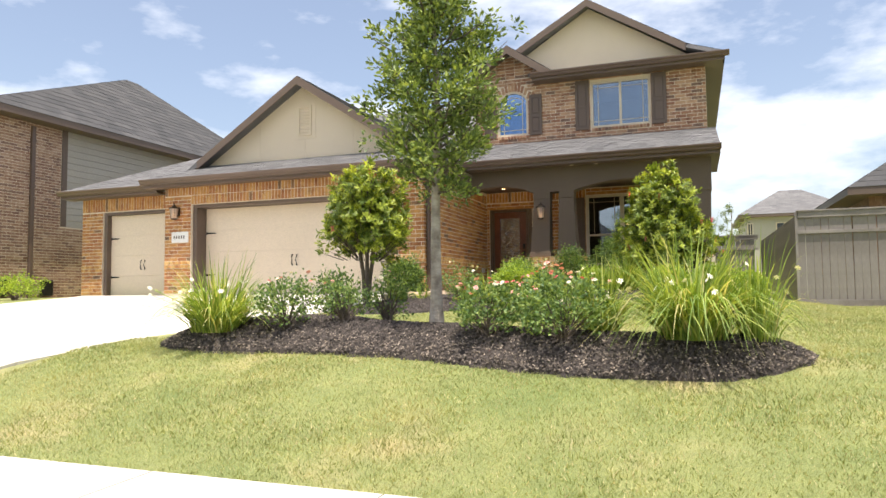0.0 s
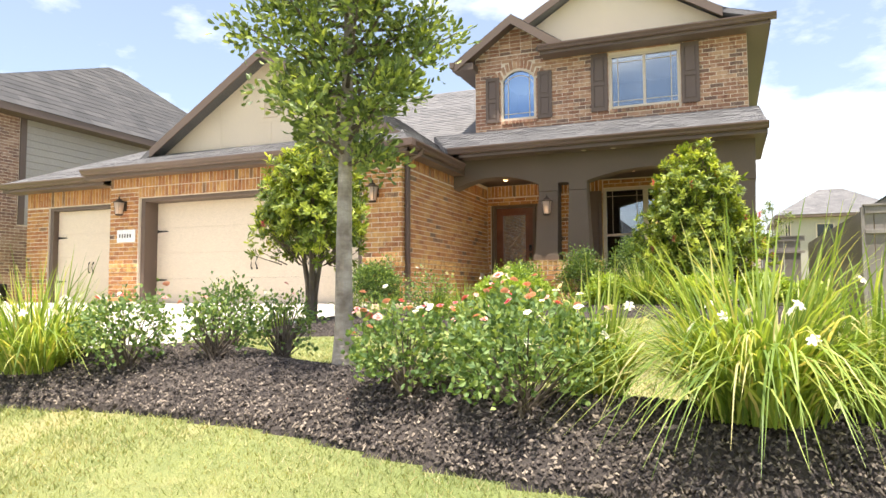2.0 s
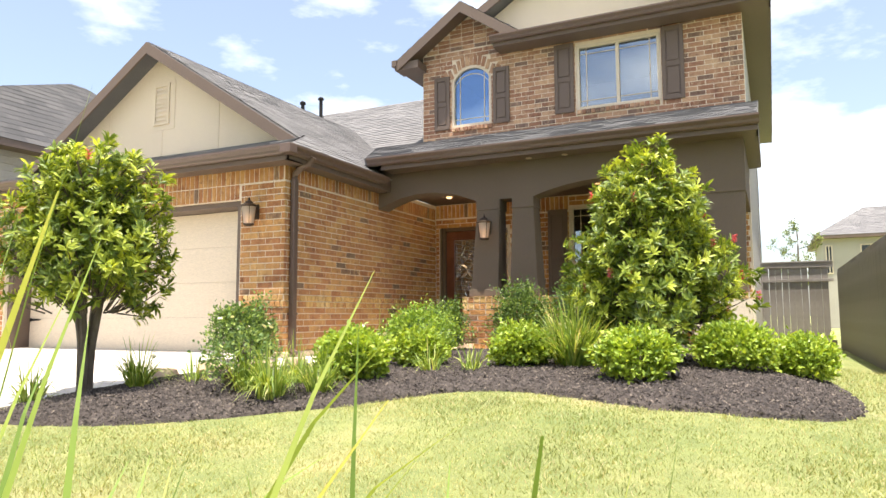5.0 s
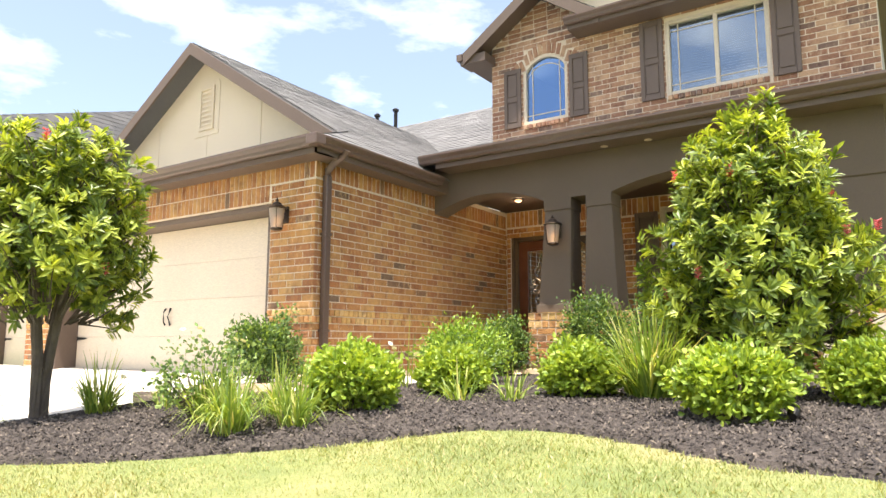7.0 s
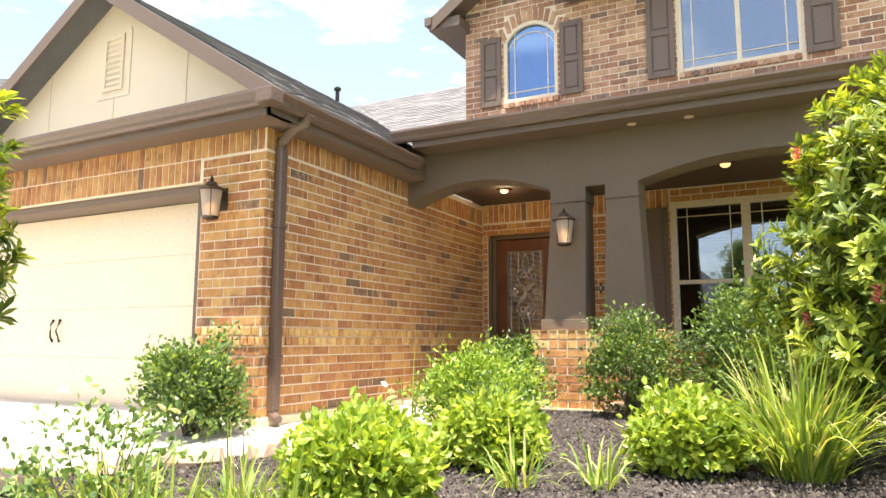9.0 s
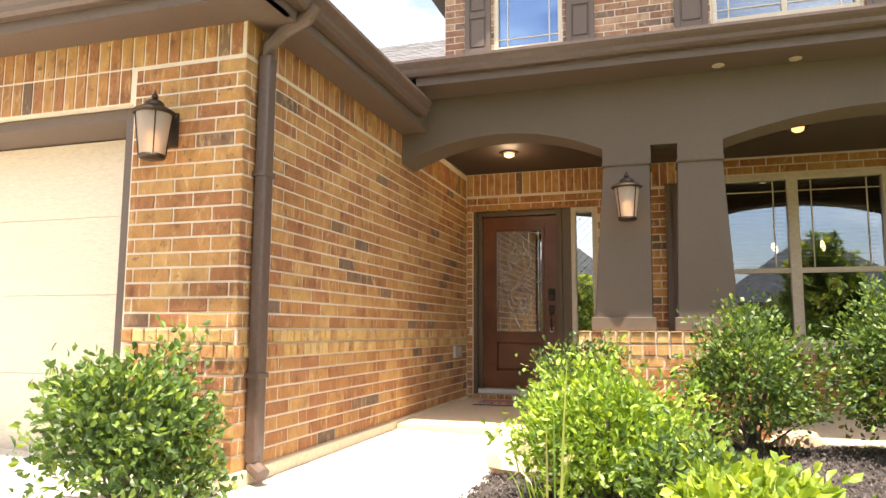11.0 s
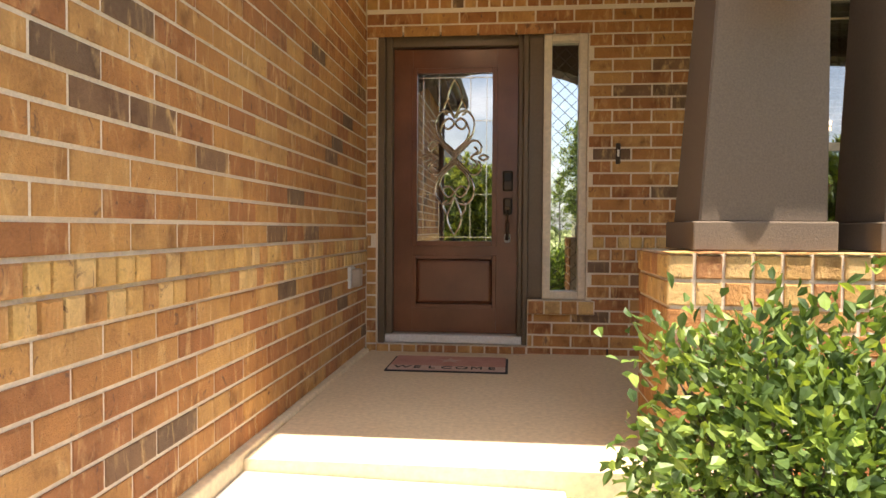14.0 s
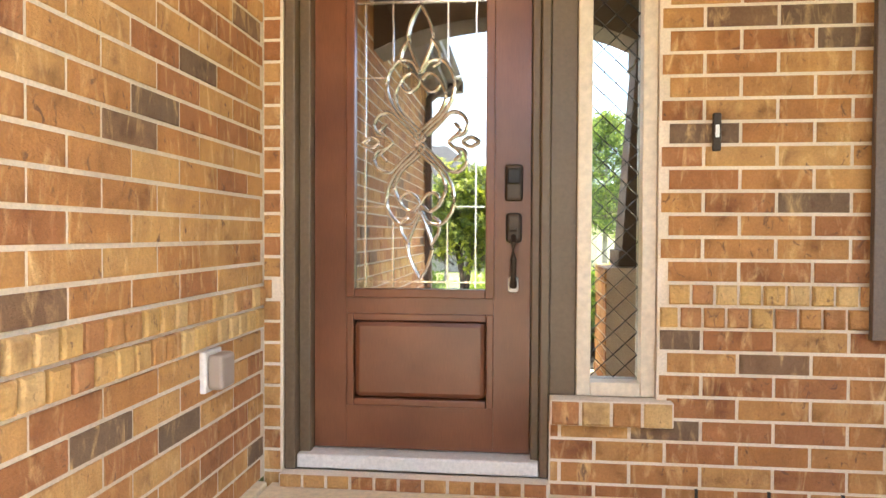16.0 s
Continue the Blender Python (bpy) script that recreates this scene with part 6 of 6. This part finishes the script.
# front bed
oak(-2.42, 6.45, soil_z(-2.42, 6.45), "slim young oak with pale ringed bark in the front bed", 1.55, 4.35)
strap_clump("iris_clump", -0.02, 5.88, 820, 1.0, 0.86, 0.014, "large arching strap-leaved iris clump with white flowers", "iris clump", "iris clumps", 10, BLADE, 1.15)
strap_clump("iris_clump", 0.45, 6.0, 170, 0.98, 0.5, 0.012, "tall arching strap-leaved iris clump beside the lawn", "iris clump", "iris clumps", 3)
strap_clump("iris_clump", -4.8, 6.15, 560, 0.90, 0.85, 0.014, "arching strap-leaved iris clump with many white flowers", "iris clump", "iris clumps", 34)
strap_clump("iris_clump", -0.78, 6.15, 260, 0.78, 0.5, 0.014, "slender strap-leaved iris behind the roses with white flowers", "iris clump", "iris clumps", 9)
rose_bush(-1.75, 5.95, 0.30, 0.46, "rose bush with pink and faded white blooms in the mulch", 24)
rose_bush(-1.05, 5.80, 0.35, 0.52, "dense rose bush with red and pink blooms in the mulch", 28, 140)
rose_bush(-1.35, 6.35, 0.30, 0.52, "rose bush with coral blooms behind the front roses", 20)
rose_bush(-4.0, 6.2, 0.33, 0.50, "rose bush with faded pink blooms beside the iris", 9, 90)
rose_bush(-3.45, 6.45, 0.26, 0.42, "sparse rose bush with few small blooms in mulch", 4, 40)
rose_bush(-3.1, 6.75, 0.25, 0.48, "sparse young rose bush in the dark mulch", 4, 36)
shrub("holly_bush", -4.05, 7.35, 0.30, 0.62, 0.04, 0.022, 90, 14, LEAF_DARK, "upright small-leaved dark holly at the end of the bed", "shrub", "hollies")

# back bed
rosette_tree("bottlebrush_tree", -4.88, 9.88, soil_z(-4.88, 9.88), (0.68, 0.68, 0.78), 2.22, 760, "round-headed small evergreen tree with lime new leaves", "tree", 2.0, 0.12, 3, 0.45)
rosette_tree("bottlebrush_tree", -0.50, 13.0, soil_z(-0.50, 13.0), (0.77, 0.77, 1.12), 2.10, 1150, "tall bushy evergreen with lime leaves and small red flowers", "tree", 5.0, 0.28, 24, 0.15)
MOUND = "rounded lime-green clipped shrub in the dark mulch"
for x, y, r, h in ((-2.78, 10.95, 0.31, 0.46), (-2.67, 12.05, 0.27, 0.38), (-1.66, 12.3, 0.29, 0.42), (-0.42, 11.6, 0.32, 0.43), (0.28, 12.55, 0.35, 0.43), (0.85, 12.9, 0.3, 0.40)):
    shrub("mound_shrub", x, y, r, h, 0.052, 0.030, 300, 13, LEAF_LIME, MOUND, "shrub", "clipped mounds", None, 0.035, 0.0, 0.72)
strap_clump("iris_clump", -1.14, 12.4, 420, 0.78, 0.6, 0.016, "upright strap-leaved iris clump with a few white flowers", "iris clump", "iris clumps", 4, BLADE, 0.7)
for x, y, n, h in ((-2.95, 10.05, 170, 0.56), (-2.72, 10.35, 110, 0.48), (-3.3, 10.2, 160, 0.56), (-3.1, 10.55, 90, 0.5), (-2.35, 11.65, 40, 0.36), (-2.0, 11.8, 40, 0.36), (-4.5, 10.12, 120, 0.55), (-4.15, 10.45, 40, 0.38), (-5.12, 9.55, 110, 0.52)):
    strap_clump("iris_tuft", x, y, n, h, 0.3, 0.013, "small tuft of strap leaves with dry blades", "iris tuft", "iris tufts", 1 if n > 55 else 0)
for x, y, h in ((-3.35, 12.3, 0.75), (-2.75, 10.9, 0.6)):
    strap_clump("iris_tuft", x, y, 14, h, 0.2, 0.010, "thin flowering iris stalks with white blooms", "iris tuft", "iris tufts", 4)
ob = rose_bush(-3.45, 10.2, 0.30, 0.55, "loose pale rose bush with white blooms beside the walk", 8, 60, 12, (PETAL, PETAL))
HOLLY = "upright small-leaved evergreen holly against the porch"
shrub("holly_bush", -3.46, 14.30, 0.33, 0.68, 0.038, 0.022, 300, 15, LEAF_DARK, "upright small-leaved holly beside the porch pedestal", "shrub", "hollies", lump=0.42, shell=0.42)
shrub("holly_bush", -3.2, 13.02, 0.42, 0.60, 0.044, 0.020, 330, 17, LEAF_MID, "bright glossy leafy shrub beside the entry walk", "shrub", "hollies", lump=0.42, shell=0.42)
shrub("holly_bush", -2.42, 14.5, 0.42, 0.92, 0.040, 0.023, 330, 16, LEAF_DARK, HOLLY, "shrub", "hollies", lump=0.42, shell=0.42)
shrub("holly_bush", -1.5, 14.5, 0.46, 1.18, 0.042, 0.024, 380, 16, LEAF_DARK, "tall leafy holly below the porch window", "shrub", "hollies", lump=0.42, shell=0.42)
shrub("holly_bush", -0.75, 14.4, 0.42, 0.95, 0.042, 0.024, 300, 16, LEAF_DARK, HOLLY, "shrub", "hollies", lump=0.42, shell=0.42)
shrub("holly_bush", -2.9, 12.6, 0.24, 0.42, 0.040, 0.022, 60, 14, LEAF_DARK, "low loose holly among the mounds", "shrub", "hollies", lump=0.42, shell=0.42)
shrub("holly_bush", -5.32, 12.38, 0.37, 0.74, 0.046, 0.026, 300, 16, LEAF_DARK, "leafy holly at the foot of the garage corner", "shrub", "hollies", lump=0.42, shell=0.42)
shrub("holly_bush", -15.6, 12.3, 0.7, 0.6, 0.06, 0.03, 160, 12, LEAF_LIME, "low green shrub row beside the neighbouring house", "shrub", "hollies", lump=0.42, shell=0.42)
shrub("holly_bush", -16.8, 11.6, 0.7, 0.6, 0.06, 0.03, 160, 12, LEAF_LIME, "low green shrub row beside the neighbouring house", "shrub", "hollies", lump=0.42, shell=0.42)
oak(1.3, 27.0, 0.7, "thin distant young tree behind the back fence", 1.6, 4.0, 9, 8)
oak(-1.8, -11.5, -0.25, "young street oak across the road", 1.6, 5.6, 12, 40)
oak(-7.5, -12.5, -0.25, "young street oak across the road", 1.6, 5.2, 14, 40)

# stones along the walk, and the bed's spotlight


def stone(x, y, size, flat, seed):
    bm = bmesh.new()
    bmesh.ops.create_icosphere(bm, subdivisions=2, radius=1.0)
    for v in bm.verts:
        k = 1 + 0.28 * noise.noise(v.co * 1.4 + Vector((seed, 0, 0)))
        v.co = Vector((v.co.x * size * k, v.co.y * size * 0.75 * k, max(-0.3, min(0.55, v.co.z * k)) * flat))
    me = bm_mesh("edging_stone", bm, STONE)
    ob = new("edging_stone", me)
    ob.matrix_basis = Matrix.Translation((x, y, soil_z(x, y) + flat * 0.25)) @ Euler((0.05, 0.04, seed)).to_matrix().to_4x4()
    tagged(ob, "rough tan edging stone lying in the mulch", "stone", "edging stones")


for i, (x, y) in enumerate(((-4.85, 10.75), (-4.6, 11.15), (-4.36, 11.5), (-4.1, 11.85), (-3.86, 12.25), (-3.78, 13.7), (-3.76, 13.95), (-3.74, 14.25), (-3.72, 14.6), (-3.4, 14.9), (-2.1, 14.9), (-2.6, 14.95))):
    stone(x, y, 0.15 + 0.03 * (i % 3), 0.13, i * 1.7)
ob = thing("garden_spotlight", (-0.1, 11.5, soil_z(-0.1, 11.5)), "small black garden spotlight in the mulch", "spotlight")
zz = soil_z(-0.1, 11.5)
part("stake", lathe(bmesh.new(), [(0.008, -0.05), (0.008, 0.05)], (-0.1, 11.5, zz), 8), BLACK, ob)
part("head", tube(bmesh.new(), [(-0.1, 11.46, zz + 0.045), (-0.1, 11.50, zz + 0.06), (-0.1, 11.55, zz + 0.08)], [0.02, 0.034, 0.03], 12), BLACK, ob)

# mulch chips and litter


def chips(name, poly, height, density, label, material=CHIPS, reach=9.0):
    xs, ys = [p[0] for p in poly], [p[1] for p in poly]
    area = (max(xs) - min(xs)) * (max(ys) - min(ys))
    pts = rng.random((int(area * density), 2)) * [max(xs) - min(xs), max(ys) - min(ys)] + [min(xs), min(ys)]
    vs, fs = [], []
    pts = pts[inside_many(poly, pts)]
    pts = pts[(edge_many(poly, pts) < reach * rng.random(len(pts)) ** 0.5) & ((reach > 5) | (pts[:, 1] < 6.2))]
    edge = np.minimum(1, edge_many(poly, pts) / 0.7)
    heights = ground_many(pts) + 0.02 + height * edge * (2 - edge)
    for (x, y), z0 in zip(pts.tolist(), heights.tolist()):
        z, a, l, w = z0 + 0.004, rng.random() * 6.28, rng.uniform(0.006, 0.019), rng.uniform(0.0025, 0.0065)
        o, s = Vector((math.cos(a), math.sin(a), rng.normal() * 0.35)) * l, Vector((-math.sin(a), math.cos(a), rng.normal() * 0.5)) * w
        c, k = Vector((x, y, z + rng.random() * 0.016)), len(vs)
        vs += [tuple(c - o - s), tuple(c + o * 0.9 - s * 0.7), tuple(c + o + s), tuple(c - o * 0.8 + s), tuple(c + Vector((0, 0, 0.012)))]
        fs += [(k, k + 1, k + 4), (k + 1, k + 2, k + 4), (k + 2, k + 3, k + 4), (k + 3, k, k + 4)]
    tagged(new(name, mesh_from(name, vs, fs, material)), label, "mulch", "", "stuff")


chips("mulch_chips", FRONT_BED, 0.20, 3200, "loose dark shredded bark mulch with pale chips")
chips("bark_litter", FRONT_BED, 0.20, 1500, "pale dry bark chips along the bed edge", CHIPS_PALE, 0.42)
chips("mulch_chips", BACK_BED, 0.06, 1700, "loose dark shredded bark mulch with pale chips")

# grass blades of the mown lawn


def grass_patch(x0, x1, y0, y1, density, h):
    n = int((x1 - x0) * (y1 - y0) * density)
    p = rng.random((n, 2)) * [x1 - x0, y1 - y0] + [x0, y0]
    keep = ~inside_many(FRONT_BED, p) & ~inside_many(BACK_BED, p) & (p[:, 0] > np.interp(p[:, 1], [a for a, _ in DRIVE_EDGE], [b for _, b in DRIVE_EDGE]) + 0.03)
    p = p[keep]
    n = len(p)
    z = ground_many(p) - 0.004
    a, hh = rng.random(n) * 6.283, h * rng.uniform(0.6, 1.3, n)
    w = rng.uniform(0.0025, 0.0045, n)
    lean = rng.normal(size=(n, 2)) * 0.6 * hh[:, None]
    b = np.stack([p[:, 0], p[:, 1], z], 1)
    s = np.stack([np.cos(a) * w, np.sin(a) * w, 0 * a], 1)
    t = b + np.stack([lean[:, 0], lean[:, 1], hh], 1)
    v = np.stack([b - s, b + s, t], 1).reshape(-1, 3)
    f = np.arange(n * 3).reshape(-1, 3)
    me = bpy.data.meshes.new("grass")
    me.from_pydata(v.tolist(), [], f.tolist())
    me.materials.append(GRASS)
    tagged(new("grass", me), "short mown lawn grass blades with dry tips", "grass", "", "stuff")


grass_patch(-6.5, 2.6, 3.38, 6.6, 3600, 0.030)
grass_patch(-5.6, 2.6, 6.6, 11.3, 3400, 0.024)
grass_patch(1.0, 4.5, 6.5, 15.6, 900, 0.04)

# ---- bricks ----
COURSE, LENGTH, JOINT = 0.0828, 0.252, 0.0128
PROUD = 0.006
brick_meshes = {}


def brick_mesh(w, h, t, material, seed):
    """A box with one open back and slightly uneven front corners, from the origin along x, y, z."""
    key = (round(w, 3), round(h, 3), round(t, 3), material.name, seed)
    if key not in brick_meshes:
        r = random.Random(hash((key[0], key[1], seed)) & 0xffff)
        j = lambda: r.uniform(-0.003, 0.003)
        e = 0.006
        v = [(0, 0, 0), (w, 0, 0), (w, 0, h), (0, 0, h)] + [(e + j(), t + j() * 0.6, e + j()), (w - e + j(), t + j() * 0.6, e + j()), (w - e + j(), t + j() * 0.6, h - e + j()), (e + j(), t + j() * 0.6, h - e + j())]
        v = [(0, 0, 0), (w, 0, 0), (w, 0, h), (0, 0, h), (0, t * 0.7, 0), (w, t * 0.7, 0), (w, t * 0.7, h), (0, t * 0.7, h)] + v[4:]
        f = [(0, 1, 5, 4), (1, 2, 6, 5), (2, 3, 7, 6), (3, 0, 4, 7), (4, 5, 9, 8), (5, 6, 10, 9), (6, 7, 11, 10), (7, 4, 8, 11), (8, 9, 10, 11)]
        brick_meshes[key] = mesh_from("brick", v, f, material)
    return brick_meshes[key]


class Face:
    """A wall's face: origin, the way along it, and the way out of it."""

    def __init__(self, origin, along, out, parent, singles=None):
        o, a, n = Vector(origin), Vector(along), Vector(out)
        self.m = Matrix((a, n, Vector((0, 0, 1)))).transposed().to_4x4()
        self.m.translation = o
        self.parent, self.singles, self.count = parent, singles, 0
        self.mass = {}

    def brick(self, u, z, w, h, material, mass_material, proud=PROUD):
        w, h = w - JOINT, h - JOINT
        if w < 0.025 or h < 0.02:
            return
        t = proud + random.uniform(-0.0015, 0.0015)
        me = brick_mesh(w, h, round(t, 3), material, random.randrange(3))
        place = self.m @ Matrix.Translation((u + JOINT / 2, 0.0, z + JOINT / 2))
        if self.singles and self.singles(u + w / 2, z) and self.count < 300:
            ob = new("brick", me)
            ob.parent = self.parent
            ob.matrix_basis = place
            self.count += 1
        else:
            vs, fs = self.mass.setdefault(mass_material.name, ([], [], mass_material))[:2]
            k = len(vs)
            vs += [tuple(place @ v.co) for v in me.vertices]
            fs += [tuple(i + k for i in p.vertices) for p in me.polygons]

    def finish(self):
        for name, (vs, fs, material) in self.mass.items():
            ob = new("brickwork", mesh_from("brickwork", vs, fs, material))
            ob.parent = self.parent
            tagged(ob, "", "", "", "stuff")


def lay(face, u0, u1, z0, z1, holes=(), header_band=None, soldier=None, shift=0.0):
    """Running bond; header_band is the foot of two rows of headers, soldier the foot of an upright row up to z1."""
    z, row = z0, 0
    top = soldier if soldier else z1
    while z < top - 0.02:
        h = min(COURSE, top - z)
        band = header_band is not None and header_band - 0.04 < z < header_band + 1.3 * COURSE
        step = 0.082 if band else LENGTH
        u = u0 - (step / 2 if row % 2 else 0) - shift
        while u < u1:
            parts_ = [(max(u, u0), min(u + step, u1))]
            for hu0, hu1, hz0, hz1 in holes:
                if hz0 < z + h * 0.5 < hz1:
                    cut = []
                    for a, b in parts_:
                        if b <= hu0 or a >= hu1:
                            cut.append((a, b))
                        else:
                            if a < hu0:
                                cut.append((a, hu0))
                            if b > hu1:
                                cut.append((hu1, b))
                    parts_ = cut
            for a, b in parts_:
                face.brick(a, z, b - a, h, YELLOW if band else BRICK, YELLOW_MASS if band else BRICK_MASS, PROUD + (0.012 if band else 0))
            u += step
        z += h
        row += 1
    if soldier:
        u = u0
        while u < u1 - 0.03:
            w = min(COURSE, u1 - u)
            if not any(a < u + w / 2 < b and c < soldier + 0.05 < d for a, b, c, d in holes):
                face.brick(u, soldier, w, z1 - soldier, BRICK, BRICK_MASS)
            u += COURSE
    return face


random.seed(7)
get = bpy.data.objects
BAND = 1.02 + 7 * COURSE
# side wall along the entry walk: the 300 by the walk's far half are single bricks
f = Face((GX1, GY, 0), (0, 1, 0), (1, 0, 0), get["wall_garage_side"], lambda u, z: u > 1.3 and 1.0 < z < 2.7)
lay(f, -0.012, 4.49, 1.02, 3.49, (), BAND, 3.27, 0.06).finish()
f = Face((GX0, GY, 0), (1, 0, 0), (0, -1, 0), get["wall_garage_front"], lambda u, z: u > 5.6)
lay(f, 0.0, 6.484, 1.02, 3.485, [(0.745, 5.745, 0.5, 3.27)], BAND, 3.27)
for xa in np.arange(0.745, 5.70, COURSE):
    f.brick(xa, 3.06, min(COURSE, 5.745 - xa), 0.21, BRICK, BRICK_MASS)
f.finish()
f = Face((-14.68, 13.4, 0), (1, 0, 0), (0, -1, 0), get["wall_third_bay"])
lay(f, 0.0, 3.12, 1.0, 3.5, [(0.68, 2.98, 0.5, 3.09)], BAND, 3.09).finish()
f = Face((GX1, 17.35, 0), (1, 0, 0), (0, -1, 0), get["wall_entry"], lambda u, z: 1.0 < u < 2.4 and z < 3.2)
lay(f, 0.0, 5.44, 0.962, 3.56, [(0.075, 1.095, 0.9, 3.155), (1.095, 1.485, 1.26, 3.155), (2.575, 4.305, 1.57, 3.375)], BAND, 3.30)
lay(f, 2.575, 4.305, 3.378, 3.56).finish()
f = Face((-5.37, 17.4, 0), (1, 0, 0), (0, -1, 0), get["wall_upper"])
lay(f, 0.0, 5.75, 4.8, 6.55, [(0.62, 1.42, 5.04, 6.0), (0.49, 1.55, 6.0, 6.2), (0.63, 1.41, 6.2, 6.4), (3.03, 4.48, 4.98, 6.25), (0.62, 1.42, 4.95, 5.05)])
f.mass = {"upper": (*f.mass[BRICK_MASS.name][:2], UPPER_BRICK)}
f.finish()
ring = Face((0, 17.4, 0), (1, 0, 0), (0, -1, 0), get["wall_upper"])
for i in range(13):
    s = (i - 6) / 6
    xm = (ARCH[0] + ARCH[1]) / 2 + s * 0.47
    zb = arch_z(max(ARCH[0], min(ARCH[1], xm)), ARCH[0], ARCH[1], ARCH[3], ARCH[4]) + 0.005
    me = brick_mesh(0.072, 0.19, 0.012, ARCH_BRICK, i % 3)
    b = new("brick", me)
    b.parent = get["wall_upper"]
    b.matrix_basis = Matrix.Translation((xm, 17.4, zb)) @ Euler((0, s * 0.45, 0)).to_matrix().to_4x4() @ Matrix.Translation((-0.033, 0, 0)) @ ring.m.to_3x3().to_4x4()
for xa in np.arange(-2.33, -0.95, COURSE):
    ring.brick(xa, 4.98, COURSE, 0.088, BRICK, UPPER_BRICK, 0.04)
for xa in np.arange(ARCH[0], ARCH[1] - 0.05, COURSE):
    ring.brick(xa, 4.955, COURSE, 0.088, BRICK, UPPER_BRICK, 0.04)
ring.finish()
# small gable
f = Face((-5.37, 17.4, 0), (1, 0, 0), (0, -1, 0), get["wall_small_gable"])
for i in range(7):
    z = 6.555 + i * COURSE
    w = 0.97 * (1 - (z - 6.552 + 0.05) / 0.65)
    if w > 0.05:
        u = 0.97 - w
        k = -LENGTH / 2 if i % 2 else 0
        while u < 0.97 + w - 0.03:
            n_ = min(u + LENGTH + k, 0.97 + w)
            f.brick(u, z, n_ - u, COURSE, BRICK, BRICK_MASS)
            u, k = n_, 0
f.mass = {"upper": (*f.mass[BRICK_MASS.name][:2], UPPER_BRICK)}
f.finish()
# pedestals
for ped, x0, x1 in ((pedestal, PED[0], PED[1]), (pedestal_r, -0.30, 0.40)):
    for origin, along, out, ln in (((x0 + 0.012, 15.132, 0), (1, 0, 0), (0, -1, 0), x1 - x0 - 0.024), ((x0 + 0.012, 15.68, 0), (0, -1, 0), (-1, 0, 0), 0.548), ((x1 - 0.012, 15.132, 0), (0, 1, 0), (1, 0, 0), 0.548)):
        f = Face(origin, along, out, ped, lambda u, z: True)
        ext = 0.011 + JOINT / 2 if along[0] else 0.0
        lay(f, -ext, ln + ext, 1.57 - COURSE * math.ceil(0.6 / COURSE), 1.57)
        for row in range(2):
            u = -ext
            while u < ln + ext - 0.02:
                w = min(0.096, ln + ext - u)
                f.brick(u, 1.57 + row * 0.092, w, 0.092, YELLOW, YELLOW_MASS, 0.010 + 0.003 * row)
                u += w
        f.finish()
    u = x0
    while u < x1 - 0.02:
        w = min(0.096, x1 - u)
        b = new("brick", brick_mesh(w - JOINT, 0.12, 0.006, YELLOW, 0))
        b.parent = ped
        b.matrix_basis = Matrix.Translation((u, 15.11, 1.754)) @ Matrix(((1, 0, 0, 0), (0, 0, 1, 0), (0, 1, 0, 0), (0, 0, 0, 1)))
        u += w
# dark weep slots in the lowest course beside the door
SLOT = surface("slot_shadow", (0.03, 0.025, 0.02), (0.05, 0.04, 0.03), 0.95)
for xa in np.arange(-3.46, -2.3, 0.252):
    part("weep_slot", boxes((xa, xa + 0.011, 17.341, 17.349, 1.001, 1.042)), SLOT, get["wall_entry"])
# rowlocks below the door and on the sidelight's sill
setting("door_step", boxes((-5.0, -3.985, 17.30, 17.36, 1.0, 1.05)), MORTAR, "low brick rowlock step below the door", "step")
f = Face((-5.0, 17.30, 0), (1, 0, 0), (0, -1, 0), get["door_step"], lambda u, z: True)
for i in range(11):
    f.brick(i * 0.092, 0.998, 0.092, 0.058, BRICK, BRICK_MASS, 0.012)
f = Face((-3.983, 17.30, 0), (1, 0, 0), (0, -1, 0), sidelight_sill, lambda u, z: True)
for i in range(4):
    f.brick(i * 0.109, 1.268, 0.109, 0.096, YELLOW, YELLOW_MASS, 0.012)
# neighbour's wall
f = Face((NBX, 26, 0), (0, -1, 0), (1, 0, 0), nb_brick)
lay(f, 0.0, 13.1, 0.7, 6.05, [(0, 10.66, 3.05, 6.1)])
f.mass = {"neighbour": (*f.mass[BRICK_MASS.name][:2], NEIGHBOUR_BRICK)}
f.finish()
